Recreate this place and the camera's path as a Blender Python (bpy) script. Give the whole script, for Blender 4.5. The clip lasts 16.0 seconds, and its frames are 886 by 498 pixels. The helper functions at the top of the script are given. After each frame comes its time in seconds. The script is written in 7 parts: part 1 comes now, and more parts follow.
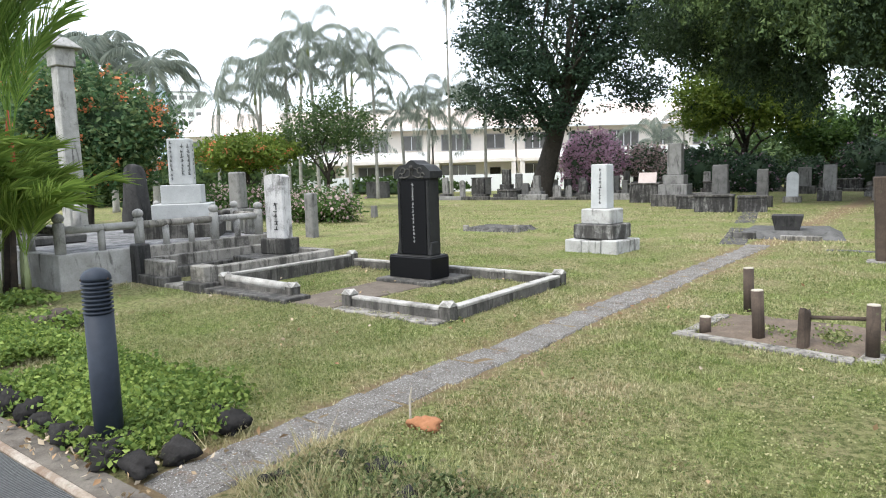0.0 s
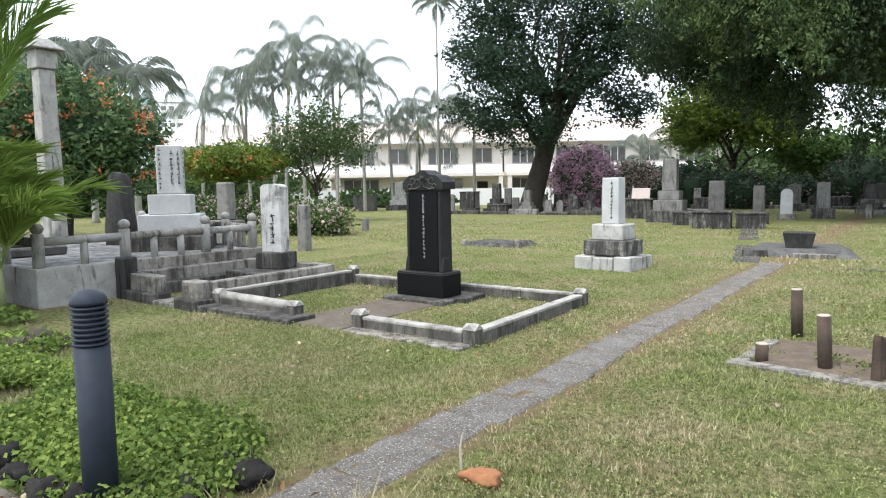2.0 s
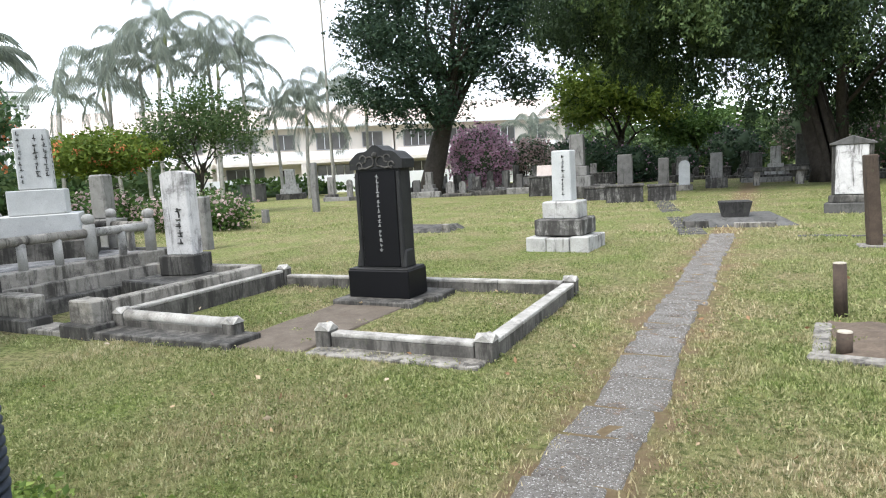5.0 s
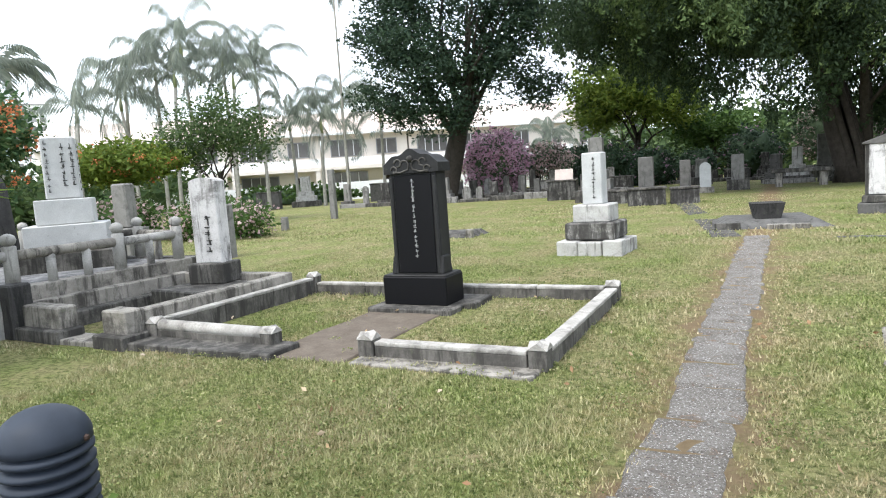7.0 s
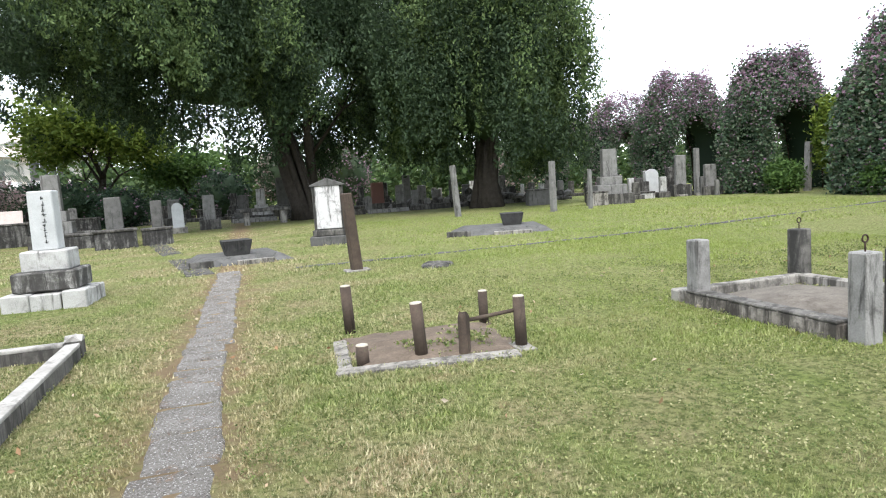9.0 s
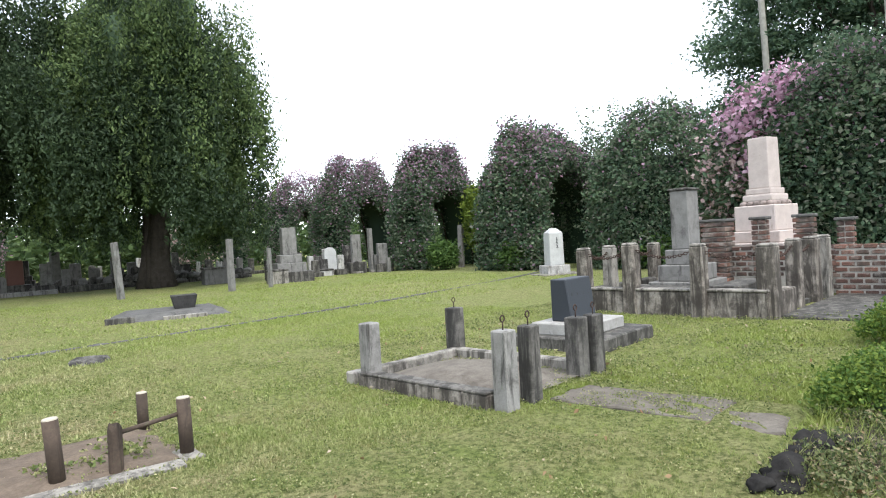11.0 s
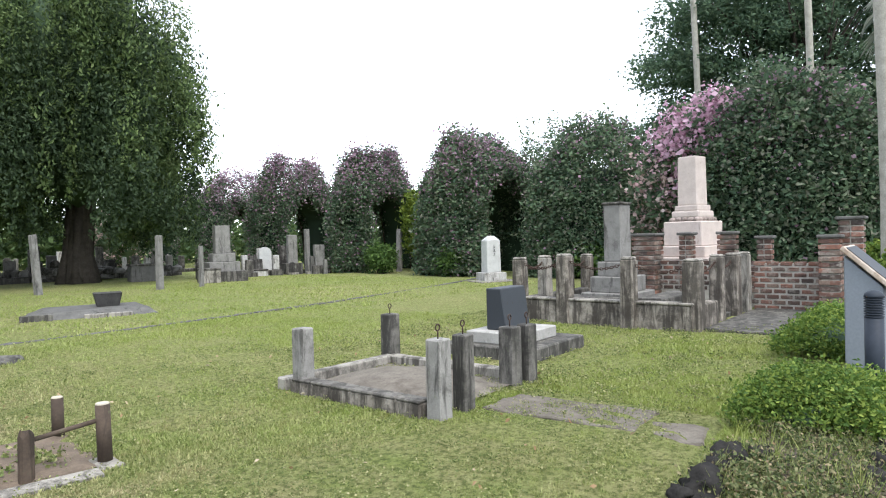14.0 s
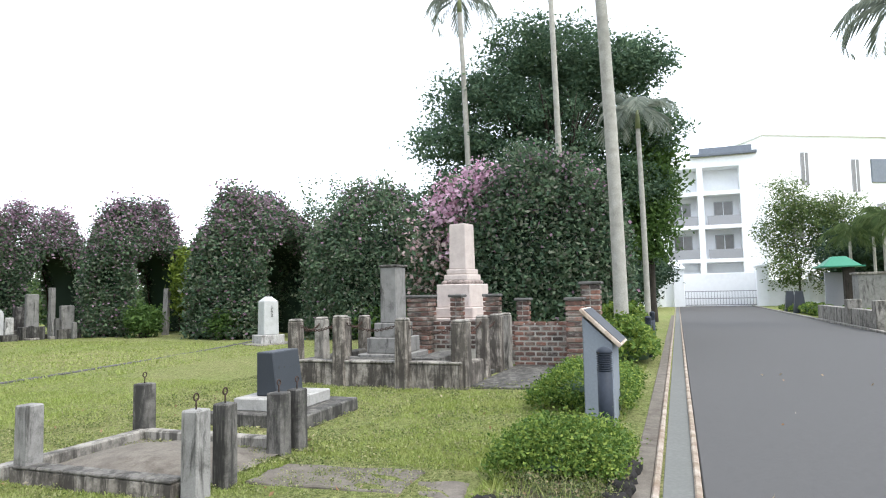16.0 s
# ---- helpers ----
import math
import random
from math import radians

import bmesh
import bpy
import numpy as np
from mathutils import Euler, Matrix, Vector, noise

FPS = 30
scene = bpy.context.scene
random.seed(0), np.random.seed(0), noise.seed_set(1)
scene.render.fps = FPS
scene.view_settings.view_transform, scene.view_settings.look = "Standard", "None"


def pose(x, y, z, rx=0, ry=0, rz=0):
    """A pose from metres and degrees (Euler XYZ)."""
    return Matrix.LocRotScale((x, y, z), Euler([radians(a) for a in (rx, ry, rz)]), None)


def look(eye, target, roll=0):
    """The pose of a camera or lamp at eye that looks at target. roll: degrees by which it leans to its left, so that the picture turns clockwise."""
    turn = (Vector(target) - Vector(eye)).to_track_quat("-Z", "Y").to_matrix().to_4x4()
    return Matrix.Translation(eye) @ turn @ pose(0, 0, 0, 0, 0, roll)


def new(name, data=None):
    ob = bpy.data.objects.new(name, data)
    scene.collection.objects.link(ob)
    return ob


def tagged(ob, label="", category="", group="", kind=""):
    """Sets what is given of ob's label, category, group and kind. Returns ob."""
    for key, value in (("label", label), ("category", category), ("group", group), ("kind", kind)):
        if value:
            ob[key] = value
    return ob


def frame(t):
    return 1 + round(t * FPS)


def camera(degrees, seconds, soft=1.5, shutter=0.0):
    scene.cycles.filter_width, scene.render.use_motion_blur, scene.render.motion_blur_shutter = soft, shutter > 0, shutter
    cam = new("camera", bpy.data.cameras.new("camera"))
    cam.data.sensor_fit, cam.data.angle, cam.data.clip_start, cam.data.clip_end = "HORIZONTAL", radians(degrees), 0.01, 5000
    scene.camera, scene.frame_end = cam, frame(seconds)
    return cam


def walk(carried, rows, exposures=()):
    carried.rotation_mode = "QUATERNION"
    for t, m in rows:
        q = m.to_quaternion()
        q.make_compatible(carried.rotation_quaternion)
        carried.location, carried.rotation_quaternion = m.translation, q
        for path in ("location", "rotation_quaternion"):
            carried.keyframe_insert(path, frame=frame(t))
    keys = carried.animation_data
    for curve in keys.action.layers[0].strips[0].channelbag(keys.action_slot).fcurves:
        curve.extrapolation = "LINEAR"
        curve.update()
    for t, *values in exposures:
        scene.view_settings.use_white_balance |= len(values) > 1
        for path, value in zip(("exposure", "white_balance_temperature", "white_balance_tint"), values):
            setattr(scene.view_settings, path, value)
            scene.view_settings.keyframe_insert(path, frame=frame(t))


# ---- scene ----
cam = camera(68.9, 16.0, soft=1.1)
# seconds, eye in metres, yaw, pitch, roll in degrees
ROWS = [
    (0.0, 0.123, -0.007, 1.500, 37.18, -6.55, 1.53),
    (0.5, 0.057, 0.054, 1.522, 39.87, -7.89, 1.88),
    (1.0, -0.045, 0.105, 1.483, 44.16, -6.58, 0.60),
    (1.5, -0.297, 0.194, 1.505, 43.33, -5.98, 1.87),
    (2.0, -0.559, 0.227, 1.470, 35.63, -5.34, 0.89),
    (2.5, -0.894, 0.384, 1.525, 35.79, -2.86, 4.93),
    (3.0, -1.239, 0.428, 1.452, 39.14, -4.04, 1.09),
    (3.5, -1.574, 0.541, 1.458, 37.69, -6.30, 1.12),
    (4.0, -1.821, 0.631, 1.416, 32.27, -2.51, -0.15),
    (4.2, -1.865, 0.741, 1.429, 30.27, -3.92, 0.42),
    (6.3, -2.362, 0.972, 1.388, 22.41, -8.26, 5.18),
    (6.5, -2.376, 0.963, 1.412, 26.71, -7.64, 5.45),
    (7.0, -2.393, 0.968, 1.403, 26.26, -6.43, 3.86),
    (7.5, -2.426, 1.039, 1.367, 20.09, -7.12, 3.53),
    (8.0, -2.398, 1.061, 1.369, 9.36, -7.14, 5.42),
    (8.5, -2.356, 1.078, 1.356, -2.87, -7.41, 4.88),
    (9.0, -2.312, 1.112, 1.371, -17.95, -5.90, 3.77),
    (9.5, -2.288, 1.109, 1.384, -25.82, -5.61, 4.10),
    (10.0, -2.253, 1.130, 1.399, -30.35, -3.13, 3.69),
    (10.2, -2.223, 1.138, 1.415, -34.19, -1.59, 3.93),
    (12.5, -2.175, 1.154, 1.513, -52.51, -1.93, 0.89),
    (13.0, -2.188, 1.148, 1.511, -52.84, -1.03, 0.93),
    (13.5, -2.171, 1.153, 1.512, -51.71, -1.37, 1.72),
    (14.0, -2.189, 1.142, 1.509, -51.04, -0.86, 1.42),
    (14.5, -2.190, 1.152, 1.520, -49.20, -0.46, 2.11),
    (15.0, -2.166, 1.105, 1.518, -53.27, 1.49, 2.43),
    (15.5, -2.139, 1.061, 1.524, -65.36, 3.77, 0.81),
    (16.0, -2.136, 1.051, 1.520, -70.08, 4.09, 1.14),
]
walk(cam, [(t, pose(x, y, z, 90 + pitch, roll, yaw)) for t, x, y, z, yaw, pitch, roll in ROWS],
     [(0.0, 1.43), (1.0, 1.34), (2.0, 1.34), (4.0, 1.37), (6.5, 1.52), (7.5, 1.49), (8.0, 1.29), (8.5, 1.52), (9.5, 1.59), (10.0, 1.62), (12.5, 1.13), (13.0, 1.09), (13.5, 1.23), (14.0, 1.49), (15.0, 1.47), (15.5, 1.29), (16.0, 1.52)])

# ---- sky and sun: bright overcast ----
world = bpy.data.worlds.new("overcast_sky")
scene.world = world
world.use_nodes = True
wn = world.node_tree
wn.nodes.clear()
sky = wn.nodes.new("ShaderNodeTexSky")
sky.sky_type = "NISHITA"
sky.sun_disc = False
sky.sun_elevation = radians(58)
sky.sun_rotation = radians(200)
bg_sky = wn.nodes.new("ShaderNodeBackground")
bg_sky.inputs["Strength"].default_value = 0.05
bg_cloud = wn.nodes.new("ShaderNodeBackground")
bg_cloud.inputs["Color"].default_value = (0.92, 0.97, 1.05, 1)
bg_cloud.inputs["Strength"].default_value = 0.8
add = wn.nodes.new("ShaderNodeAddShader")
wout = wn.nodes.new("ShaderNodeOutputWorld")
wn.links.new(sky.outputs[0], bg_sky.inputs["Color"])
wn.links.new(bg_sky.outputs[0], add.inputs[0])
wn.links.new(bg_cloud.outputs[0], add.inputs[1])
wn.links.new(add.outputs[0], wout.inputs["Surface"])
sun_data = bpy.data.lights.new("sun", "SUN")
sun_data.energy = 1.3
sun_data.angle = radians(22)
sun_data.color = (1.0, 0.96, 0.9)
sun = new("sun", sun_data)
sun.matrix_world = look((0, 0, 30), (6.0, 17.0, 0.0))


# ---- materials ----
class Nodes:
    """A small builder for node materials."""

    def __init__(self, name):
        self.mat = bpy.data.materials.new(name)
        self.mat.use_nodes = True
        self.tree = self.mat.node_tree
        self.bsdf = self.tree.nodes["Principled BSDF"]
        self.out = self.tree.nodes["Material Output"]
        self.pos = self.node("ShaderNodeNewGeometry").outputs["Position"]

    def node(self, kind):
        return self.tree.nodes.new(kind)

    def link(self, a, b):
        self.tree.links.new(a, b)

    def stretch(self, sx, sy, sz):
        n = self.node("ShaderNodeVectorMath")
        n.operation = "MULTIPLY"
        self.link(self.pos, n.inputs[0])
        n.inputs[1].default_value = (sx, sy, sz)
        return n.outputs[0]

    def noise(self, scale, detail=4.0, rough=0.6, vector=None, dist=0.0):
        n = self.node("ShaderNodeTexNoise")
        n.inputs["Scale"].default_value = scale
        n.inputs["Detail"].default_value = detail
        n.inputs["Roughness"].default_value = rough
        n.inputs["Distortion"].default_value = dist
        self.link(vector if vector else self.pos, n.inputs["Vector"])
        return n.outputs["Fac"]

    def ramp(self, fac, stops):
        n = self.node("ShaderNodeValToRGB")
        cr = n.color_ramp
        while len(cr.elements) < len(stops):
            cr.elements.new(0.5)
        for e, (p, c) in zip(cr.elements, stops):
            e.position = p
            e.color = (c, c, c, 1) if isinstance(c, (int, float)) else (*c, 1)
        self.link(fac, n.inputs[0])
        return n.outputs[0]

    def mix(self, fac, a, b, mode="MIX"):
        n = self.node("ShaderNodeMix")
        n.data_type = "RGBA"
        n.blend_type = mode
        for value, socket in ((fac, n.inputs[0]), (a, n.inputs[6]), (b, n.inputs[7])):
            if isinstance(value, (int, float)):
                socket.default_value = value
            elif isinstance(value, tuple):
                socket.default_value = (*value, 1)
            else:
                self.link(value, socket)
        return n.outputs[2]

    def lush(self, x0, x1, low):
        """1 in the drier west, falling to low in the lusher east of the lawn."""
        sep = self.node("ShaderNodeSeparateXYZ")
        self.link(self.pos, sep.inputs[0])
        n = self.node("ShaderNodeMapRange")
        self.link(sep.outputs[0], n.inputs[0])
        for i, v in enumerate((x0, x1, 1.0, low)):
            n.inputs[i + 1].default_value = v
        return n.outputs[0]

    def beside_path(self):
        """Distance from the slab path's line, made ragged by noise."""
        sep = self.node("ShaderNodeSeparateXYZ")
        self.link(self.pos, sep.inputs[0])
        last = None
        for op, a, b, c in (("MULTIPLY_ADD", sep.outputs[1], -0.024, sep.outputs[0]), ("ADD", None, 2.84, None), ("ABSOLUTE", None, None, None)):
            m = self.node("ShaderNodeMath")
            m.operation = op
            self.link(a if a else last, m.inputs[0])
            if b is not None:
                m.inputs[1].default_value = b
            if c:
                self.link(c, m.inputs[2])
            last = m.outputs[0]
        wob = self.node("ShaderNodeMath")
        wob.operation = "MULTIPLY_ADD"
        self.link(self.noise(2.6, 5, 0.7), wob.inputs[0])
        wob.inputs[1].default_value = 1.5
        self.link(last, wob.inputs[2])
        sub = self.node("ShaderNodeMath")
        sub.operation = "SUBTRACT"
        self.link(wob.outputs[0], sub.inputs[0])
        sub.inputs[1].default_value = 0.6
        return sub.outputs[0]

    def times(self, a, b):
        n = self.node("ShaderNodeMath")
        n.operation = "MULTIPLY"
        self.link(a, n.inputs[0])
        self.link(b, n.inputs[1])
        return n.outputs[0]

    def bump(self, height, strength, distance=0.02):
        n = self.node("ShaderNodeBump")
        n.inputs["Strength"].default_value = strength
        n.inputs["Distance"].default_value = distance
        self.link(height, n.inputs["Height"])
        self.link(n.outputs[0], self.bsdf.inputs["Normal"])

    def done(self, colour, rough=0.8, spec=0.3, metal=0.0):
        if isinstance(colour, tuple):
            self.bsdf.inputs["Base Color"].default_value = (*colour, 1)
        else:
            self.link(colour, self.bsdf.inputs["Base Color"])
        if isinstance(rough, (int, float)):
            self.bsdf.inputs["Roughness"].default_value = rough
        else:
            self.link(rough, self.bsdf.inputs["Roughness"])
        self.bsdf.inputs["Specular IOR Level"].default_value = spec
        self.bsdf.inputs["Metallic"].default_value = metal
        return self.mat


def stone(name, light, dark, stain=(0.03, 0.03, 0.027), amount=0.5, grain=60.0, streak=True, rough=0.85, bump=0.25, spec=0.25):
    """Weathered stone or concrete: grain, mottling and black rain streaks."""
    n = Nodes(name)
    base = n.mix(n.ramp(n.noise(5.0, 5), [(0.35, 0.0), (0.7, 1.0)]), light, dark)
    base = n.mix(n.ramp(n.noise(grain, 3), [(0.3, 0.0), (0.8, 0.45)]), base, tuple(c * 0.55 for c in dark))
    lo = 0.72 - 0.3 * amount
    if streak:
        s1 = n.ramp(n.noise(1.0, 7, 0.72, n.stretch(7, 7, 1.0), 0.5), [(lo - 0.02, 0.0), (lo + 0.1, 0.85)])
        base = n.mix(s1, base, stain)
    s2 = n.ramp(n.noise(3.1, 8, 0.75, None, 0.3), [(lo - 0.02, 0.0), (lo + 0.13, 0.78)])
    base = n.mix(s2, base, tuple(c * 1.4 for c in stain))
    base = n.mix(n.ramp(n.noise(14.0, 4, 0.7), [(0.62, 0.0), (0.72, 0.35)]), base, (0.10, 0.12, 0.06))
    n.bump(n.noise(grain * 0.7, 5), bump, 0.01)
    return n.done(base, rough, spec)


def plain(name, colour, rough=0.7, vary=0.25, scale=30.0, bump=0.1, metal=0.0, spec=0.3):
    n = Nodes(name)
    base = n.mix(n.ramp(n.noise(scale, 4), [(0.3, 0.0), (0.75, 1.0)]), colour, tuple(c * (1 - vary) for c in colour))
    base = n.mix(n.ramp(n.noise(scale * 0.12, 4), [(0.4, 0.0), (0.7, 0.6)]), base, tuple(c * (1 - vary * 0.8) for c in colour))
    n.bump(n.noise(scale * 2, 3), bump, 0.005)
    return n.done(base, rough, spec, metal)


def leaf_mat(name, colours, trans=0.25, rough=0.5):
    """Leaves: colour by leaf, with some light let through."""
    n = Nodes(name)
    geo = n.node("ShaderNodeNewGeometry")
    k = len(colours)
    col = n.ramp(geo.outputs["Random Per Island"], [(i / max(1, k - 1), c) for i, c in enumerate(colours)])
    col = n.mix(n.ramp(n.noise(0.6, 2), [(0.35, 0.0), (0.7, 0.5)]), col, tuple(c * 0.6 for c in colours[0]))
    n.done(col, max(rough, 0.6), 0.15)
    tr = n.node("ShaderNodeBsdfTranslucent")
    n.link(col, tr.inputs["Color"])
    mx = n.node("ShaderNodeMixShader")
    mx.inputs[0].default_value = trans
    n.link(n.bsdf.outputs[0], mx.inputs[1])
    n.link(tr.outputs[0], mx.inputs[2])
    n.link(mx.outputs[0], n.out.inputs["Surface"])
    return n.mat


def lawn_mat():
    n = Nodes("lawn_soil_and_turf")
    green = n.mix(n.ramp(n.noise(3.5, 5), [(0.3, 0.0), (0.72, 1.0)]), (0.2, 0.235, 0.072), (0.35, 0.325, 0.16))
    green = n.mix(n.ramp(n.noise(0.22, 3), [(0.35, 0.0), (0.7, 0.7)]), green, (0.16, 0.235, 0.05))
    dry = n.times(n.ramp(n.noise(0.9, 5, 0.7), [(0.42, 0.0), (0.62, 0.85)]), n.lush(-1.5, 2.5, 0.3))
    green = n.mix(dry, green, (0.36, 0.29, 0.17))
    green = n.mix(n.ramp(n.noise(17.0, 6, 0.8), [(0.44, 0.0), (0.6, 0.85)]), green, (0.06, 0.08, 0.02))
    green = n.mix(n.ramp(n.noise(90.0, 2, 0.5), [(0.66, 0.0), (0.74, 0.5)]), green, (0.32, 0.29, 0.13))
    # worn earth along the trodden path
    edge = n.ramp(n.beside_path(), [(0.30, 0.85), (0.62, 0.0)])
    green = n.mix(edge, green, (0.23, 0.16, 0.1))
    n.bump(n.noise(45.0, 6, 0.75), 1.0, 0.06)
    return n.done(green, 0.95, 0.1)


M_LAWN = lawn_mat()


def grass_mat():
    """Blades: greens by blade, giving way to straw where the turf is dry."""
    n = Nodes("grass_blades")
    geo = n.node("ShaderNodeNewGeometry")
    rnd = geo.outputs["Random Per Island"]
    green = n.ramp(rnd, [(0.0, (0.06, 0.09, 0.02)), (0.3, (0.18, 0.235, 0.066)), (0.7, (0.34, 0.385, 0.13)), (1.0, (0.54, 0.54, 0.29))])
    straw = n.ramp(rnd, [(0.0, (0.2, 0.225, 0.09)), (0.35, (0.48, 0.4, 0.245)), (0.7, (0.7, 0.6, 0.42)), (1.0, (0.38, 0.25, 0.15))])
    dry = n.times(n.ramp(n.noise(0.9, 5, 0.7), [(0.40, 0.0), (0.6, 0.95)]), n.lush(-1.5, 2.5, 0.35))
    col = n.mix(dry, green, straw)
    col = n.mix(n.ramp(n.beside_path(), [(0.35, 0.85), (0.95, 0.0)]), col, n.ramp(rnd, [(0.0, (0.3, 0.2, 0.11)), (0.5, (0.55, 0.41, 0.25)), (1.0, (0.74, 0.62, 0.44))]))
    col = n.mix(n.ramp(n.noise(0.22, 3), [(0.35, 0.0), (0.7, 0.45)]), col, (0.18, 0.235, 0.068))
    col = n.mix(n.ramp(n.noise(17.0, 6, 0.8), [(0.43, 0.0), (0.6, 0.7)]), col, (0.07, 0.095, 0.024))
    col = n.mix(n.ramp(n.noise(23.0, 5, 0.8, n.stretch(1, 1, 0)), [(0.57, 0.0), (0.68, 0.7)]), col, (0.46, 0.42, 0.24))
    col = n.mix(n.ramp(n.noise(4.2, 4, 0.7), [(0.56, 0.0), (0.68, 0.5)]), col, (0.25, 0.17, 0.09))
    col = n.mix(n.ramp(n.lush(3.0, -1.0, 0.0), [(0.0, 0.0), (1.0, 0.4)]), col, (0.24, 0.31, 0.045))
    n.done(col, 0.6, 0.25)
    tr = n.node("ShaderNodeBsdfTranslucent")
    n.link(col, tr.inputs["Color"])
    mx = n.node("ShaderNodeMixShader")
    mx.inputs[0].default_value = 0.25
    n.link(n.bsdf.outputs[0], mx.inputs[1])
    n.link(tr.outputs[0], mx.inputs[2])
    n.link(mx.outputs[0], n.out.inputs["Surface"])
    return n.mat


M_GRASS = grass_mat()
M_ASPHALT = plain("worn_asphalt", (0.076, 0.074, 0.072), 0.9, 0.42, 140.0, 0.5)
M_KERBPAINT = stone("worn_white_kerb", (0.37, 0.33, 0.28), (0.19, 0.145, 0.1), (0.09, 0.055, 0.035), 0.8, 50, False)
M_CONC = stone("old_concrete", (0.31, 0.29, 0.255), (0.19, 0.177, 0.152), (0.032, 0.029, 0.025), 0.72, 70)
M_CONCDK = stone("blackened_concrete", (0.17, 0.16, 0.143), (0.095, 0.09, 0.08), (0.02, 0.019, 0.017), 0.85, 70)
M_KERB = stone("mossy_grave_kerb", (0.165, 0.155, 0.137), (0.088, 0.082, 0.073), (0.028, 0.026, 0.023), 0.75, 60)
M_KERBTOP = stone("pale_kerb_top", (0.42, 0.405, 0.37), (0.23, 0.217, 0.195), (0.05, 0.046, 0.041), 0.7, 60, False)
M_WHITE = stone("white_granite", (0.47, 0.475, 0.465), (0.38, 0.385, 0.375), (0.2, 0.195, 0.18), 0.1, 90, True, 0.75, 0.12)
M_WHITEOLD = stone("stained_white_stone", (0.46, 0.455, 0.43), (0.31, 0.3, 0.28), (0.05, 0.046, 0.042), 0.55, 80)
M_WHITESTREAK = stone("white_stone_with_soot_streaks", (0.6, 0.585, 0.57), (0.46, 0.445, 0.43), (0.04, 0.037, 0.034), 0.6, 80)
# lit copy of the fig leaves: sunlight is put into the colour
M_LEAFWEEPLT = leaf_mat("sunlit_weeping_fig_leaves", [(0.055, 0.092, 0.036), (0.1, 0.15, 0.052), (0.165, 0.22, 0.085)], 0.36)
M_POST = stone("brown_stained_concrete_post", (0.36, 0.325, 0.28), (0.2, 0.175, 0.145), (0.026, 0.022, 0.018), 0.88, 70)
M_RAIL = stone("pale_concrete_rail", (0.37, 0.36, 0.335), (0.25, 0.243, 0.225), (0.04, 0.037, 0.033), 0.5, 70)
M_GREYST = stone("grey_granite", (0.215, 0.21, 0.197), (0.145, 0.14, 0.13), (0.036, 0.034, 0.031), 0.55, 90)
M_DKST = stone("dark_weathered_stone", (0.12, 0.117, 0.11), (0.07, 0.068, 0.063), (0.02, 0.02, 0.018), 0.5, 90)
M_PINK = stone("pink_granite", (0.53, 0.455, 0.415), (0.43, 0.365, 0.33), (0.12, 0.1, 0.09), 0.22, 100, True, 0.7, 0.1)
M_BLACK = plain("black_polished_granite", (0.007, 0.007, 0.008), 0.4, 0.3, 120.0, 0.03, 0.0, 0.13)
M_BLACKSIDE = stone("dull_black_granite", (0.022, 0.022, 0.0215), (0.013, 0.013, 0.0125), (0.006, 0.006, 0.006), 0.5, 120, True, 0.6, 0.08)
M_SLATE = plain("blue_grey_slate", (0.03, 0.035, 0.042), 0.55, 0.25, 80.0, 0.1)
M_SIGN = plain("pale_slate_panel", (0.17, 0.19, 0.215), 0.6, 0.2, 40.0, 0.05)
M_INKW = plain("pale_carved_letters", (0.36, 0.36, 0.35), 0.8, 0.3, 60.0)
M_INKB = plain("dark_carved_letters", (0.05, 0.048, 0.045), 0.8, 0.3, 60.0)
M_BOLL = plain("slate_blue_painted_metal", (0.025, 0.032, 0.044), 0.6, 0.35, 16.0, 0.06, 0.0, 0.2)
M_GRATE = plain("grey_steel_grating", (0.13, 0.13, 0.125), 0.6, 0.35, 40.0, 0.2, 0.2)
M_WOODPOST = stone("weathered_timber_post", (0.085, 0.062, 0.046), (0.045, 0.033, 0.025), (0.018, 0.015, 0.012), 0.5, 50)
M_WOODEND = plain("pale_timber_end", (0.4, 0.36, 0.29), 0.9, 0.3, 60.0)
M_IRON = plain("rusty_iron", (0.07, 0.045, 0.035), 0.75, 0.4, 50.0, 0.2, 0.5)
M_ROCK = stone("black_lava_rock", (0.034, 0.032, 0.03), (0.014, 0.0135, 0.013), (0.006, 0.006, 0.006), 0.4, 50, False, 0.97, 1.0, 0.08)


def path_mat():
    """Worn aggregate: grey-brown cement with pale chips, soil and bleached patches."""
    n = Nodes("aggregate_path_slab")
    col = n.mix(n.ramp(n.noise(3.5, 6, 0.75), [(0.35, 0.0), (0.65, 1.0)]), (0.215, 0.202, 0.183), (0.125, 0.113, 0.098))
    col = n.mix(n.ramp(n.noise(1.3, 5, 0.75, None, 0.4), [(0.52, 0.0), (0.66, 0.7)]), col, (0.15, 0.135, 0.115))
    col = n.mix(n.ramp(n.noise(55.0, 3, 0.7), [(0.36, 0.75), (0.47, 0.0)]), col, (0.07, 0.062, 0.052))
    col = n.mix(n.ramp(n.noise(85.0, 2, 0.6), [(0.58, 0.0), (0.66, 0.7)]), col, (0.58, 0.57, 0.54))
    col = n.mix(n.ramp(n.noise(7.0, 6, 0.8, None, 0.5), [(0.57, 0.0), (0.66, 0.7)]), col, (0.2, 0.13, 0.085))
    n.bump(n.noise(48.0, 6, 0.75), 1.0, 0.03)
    return n.done(col, 0.95, 0.15)


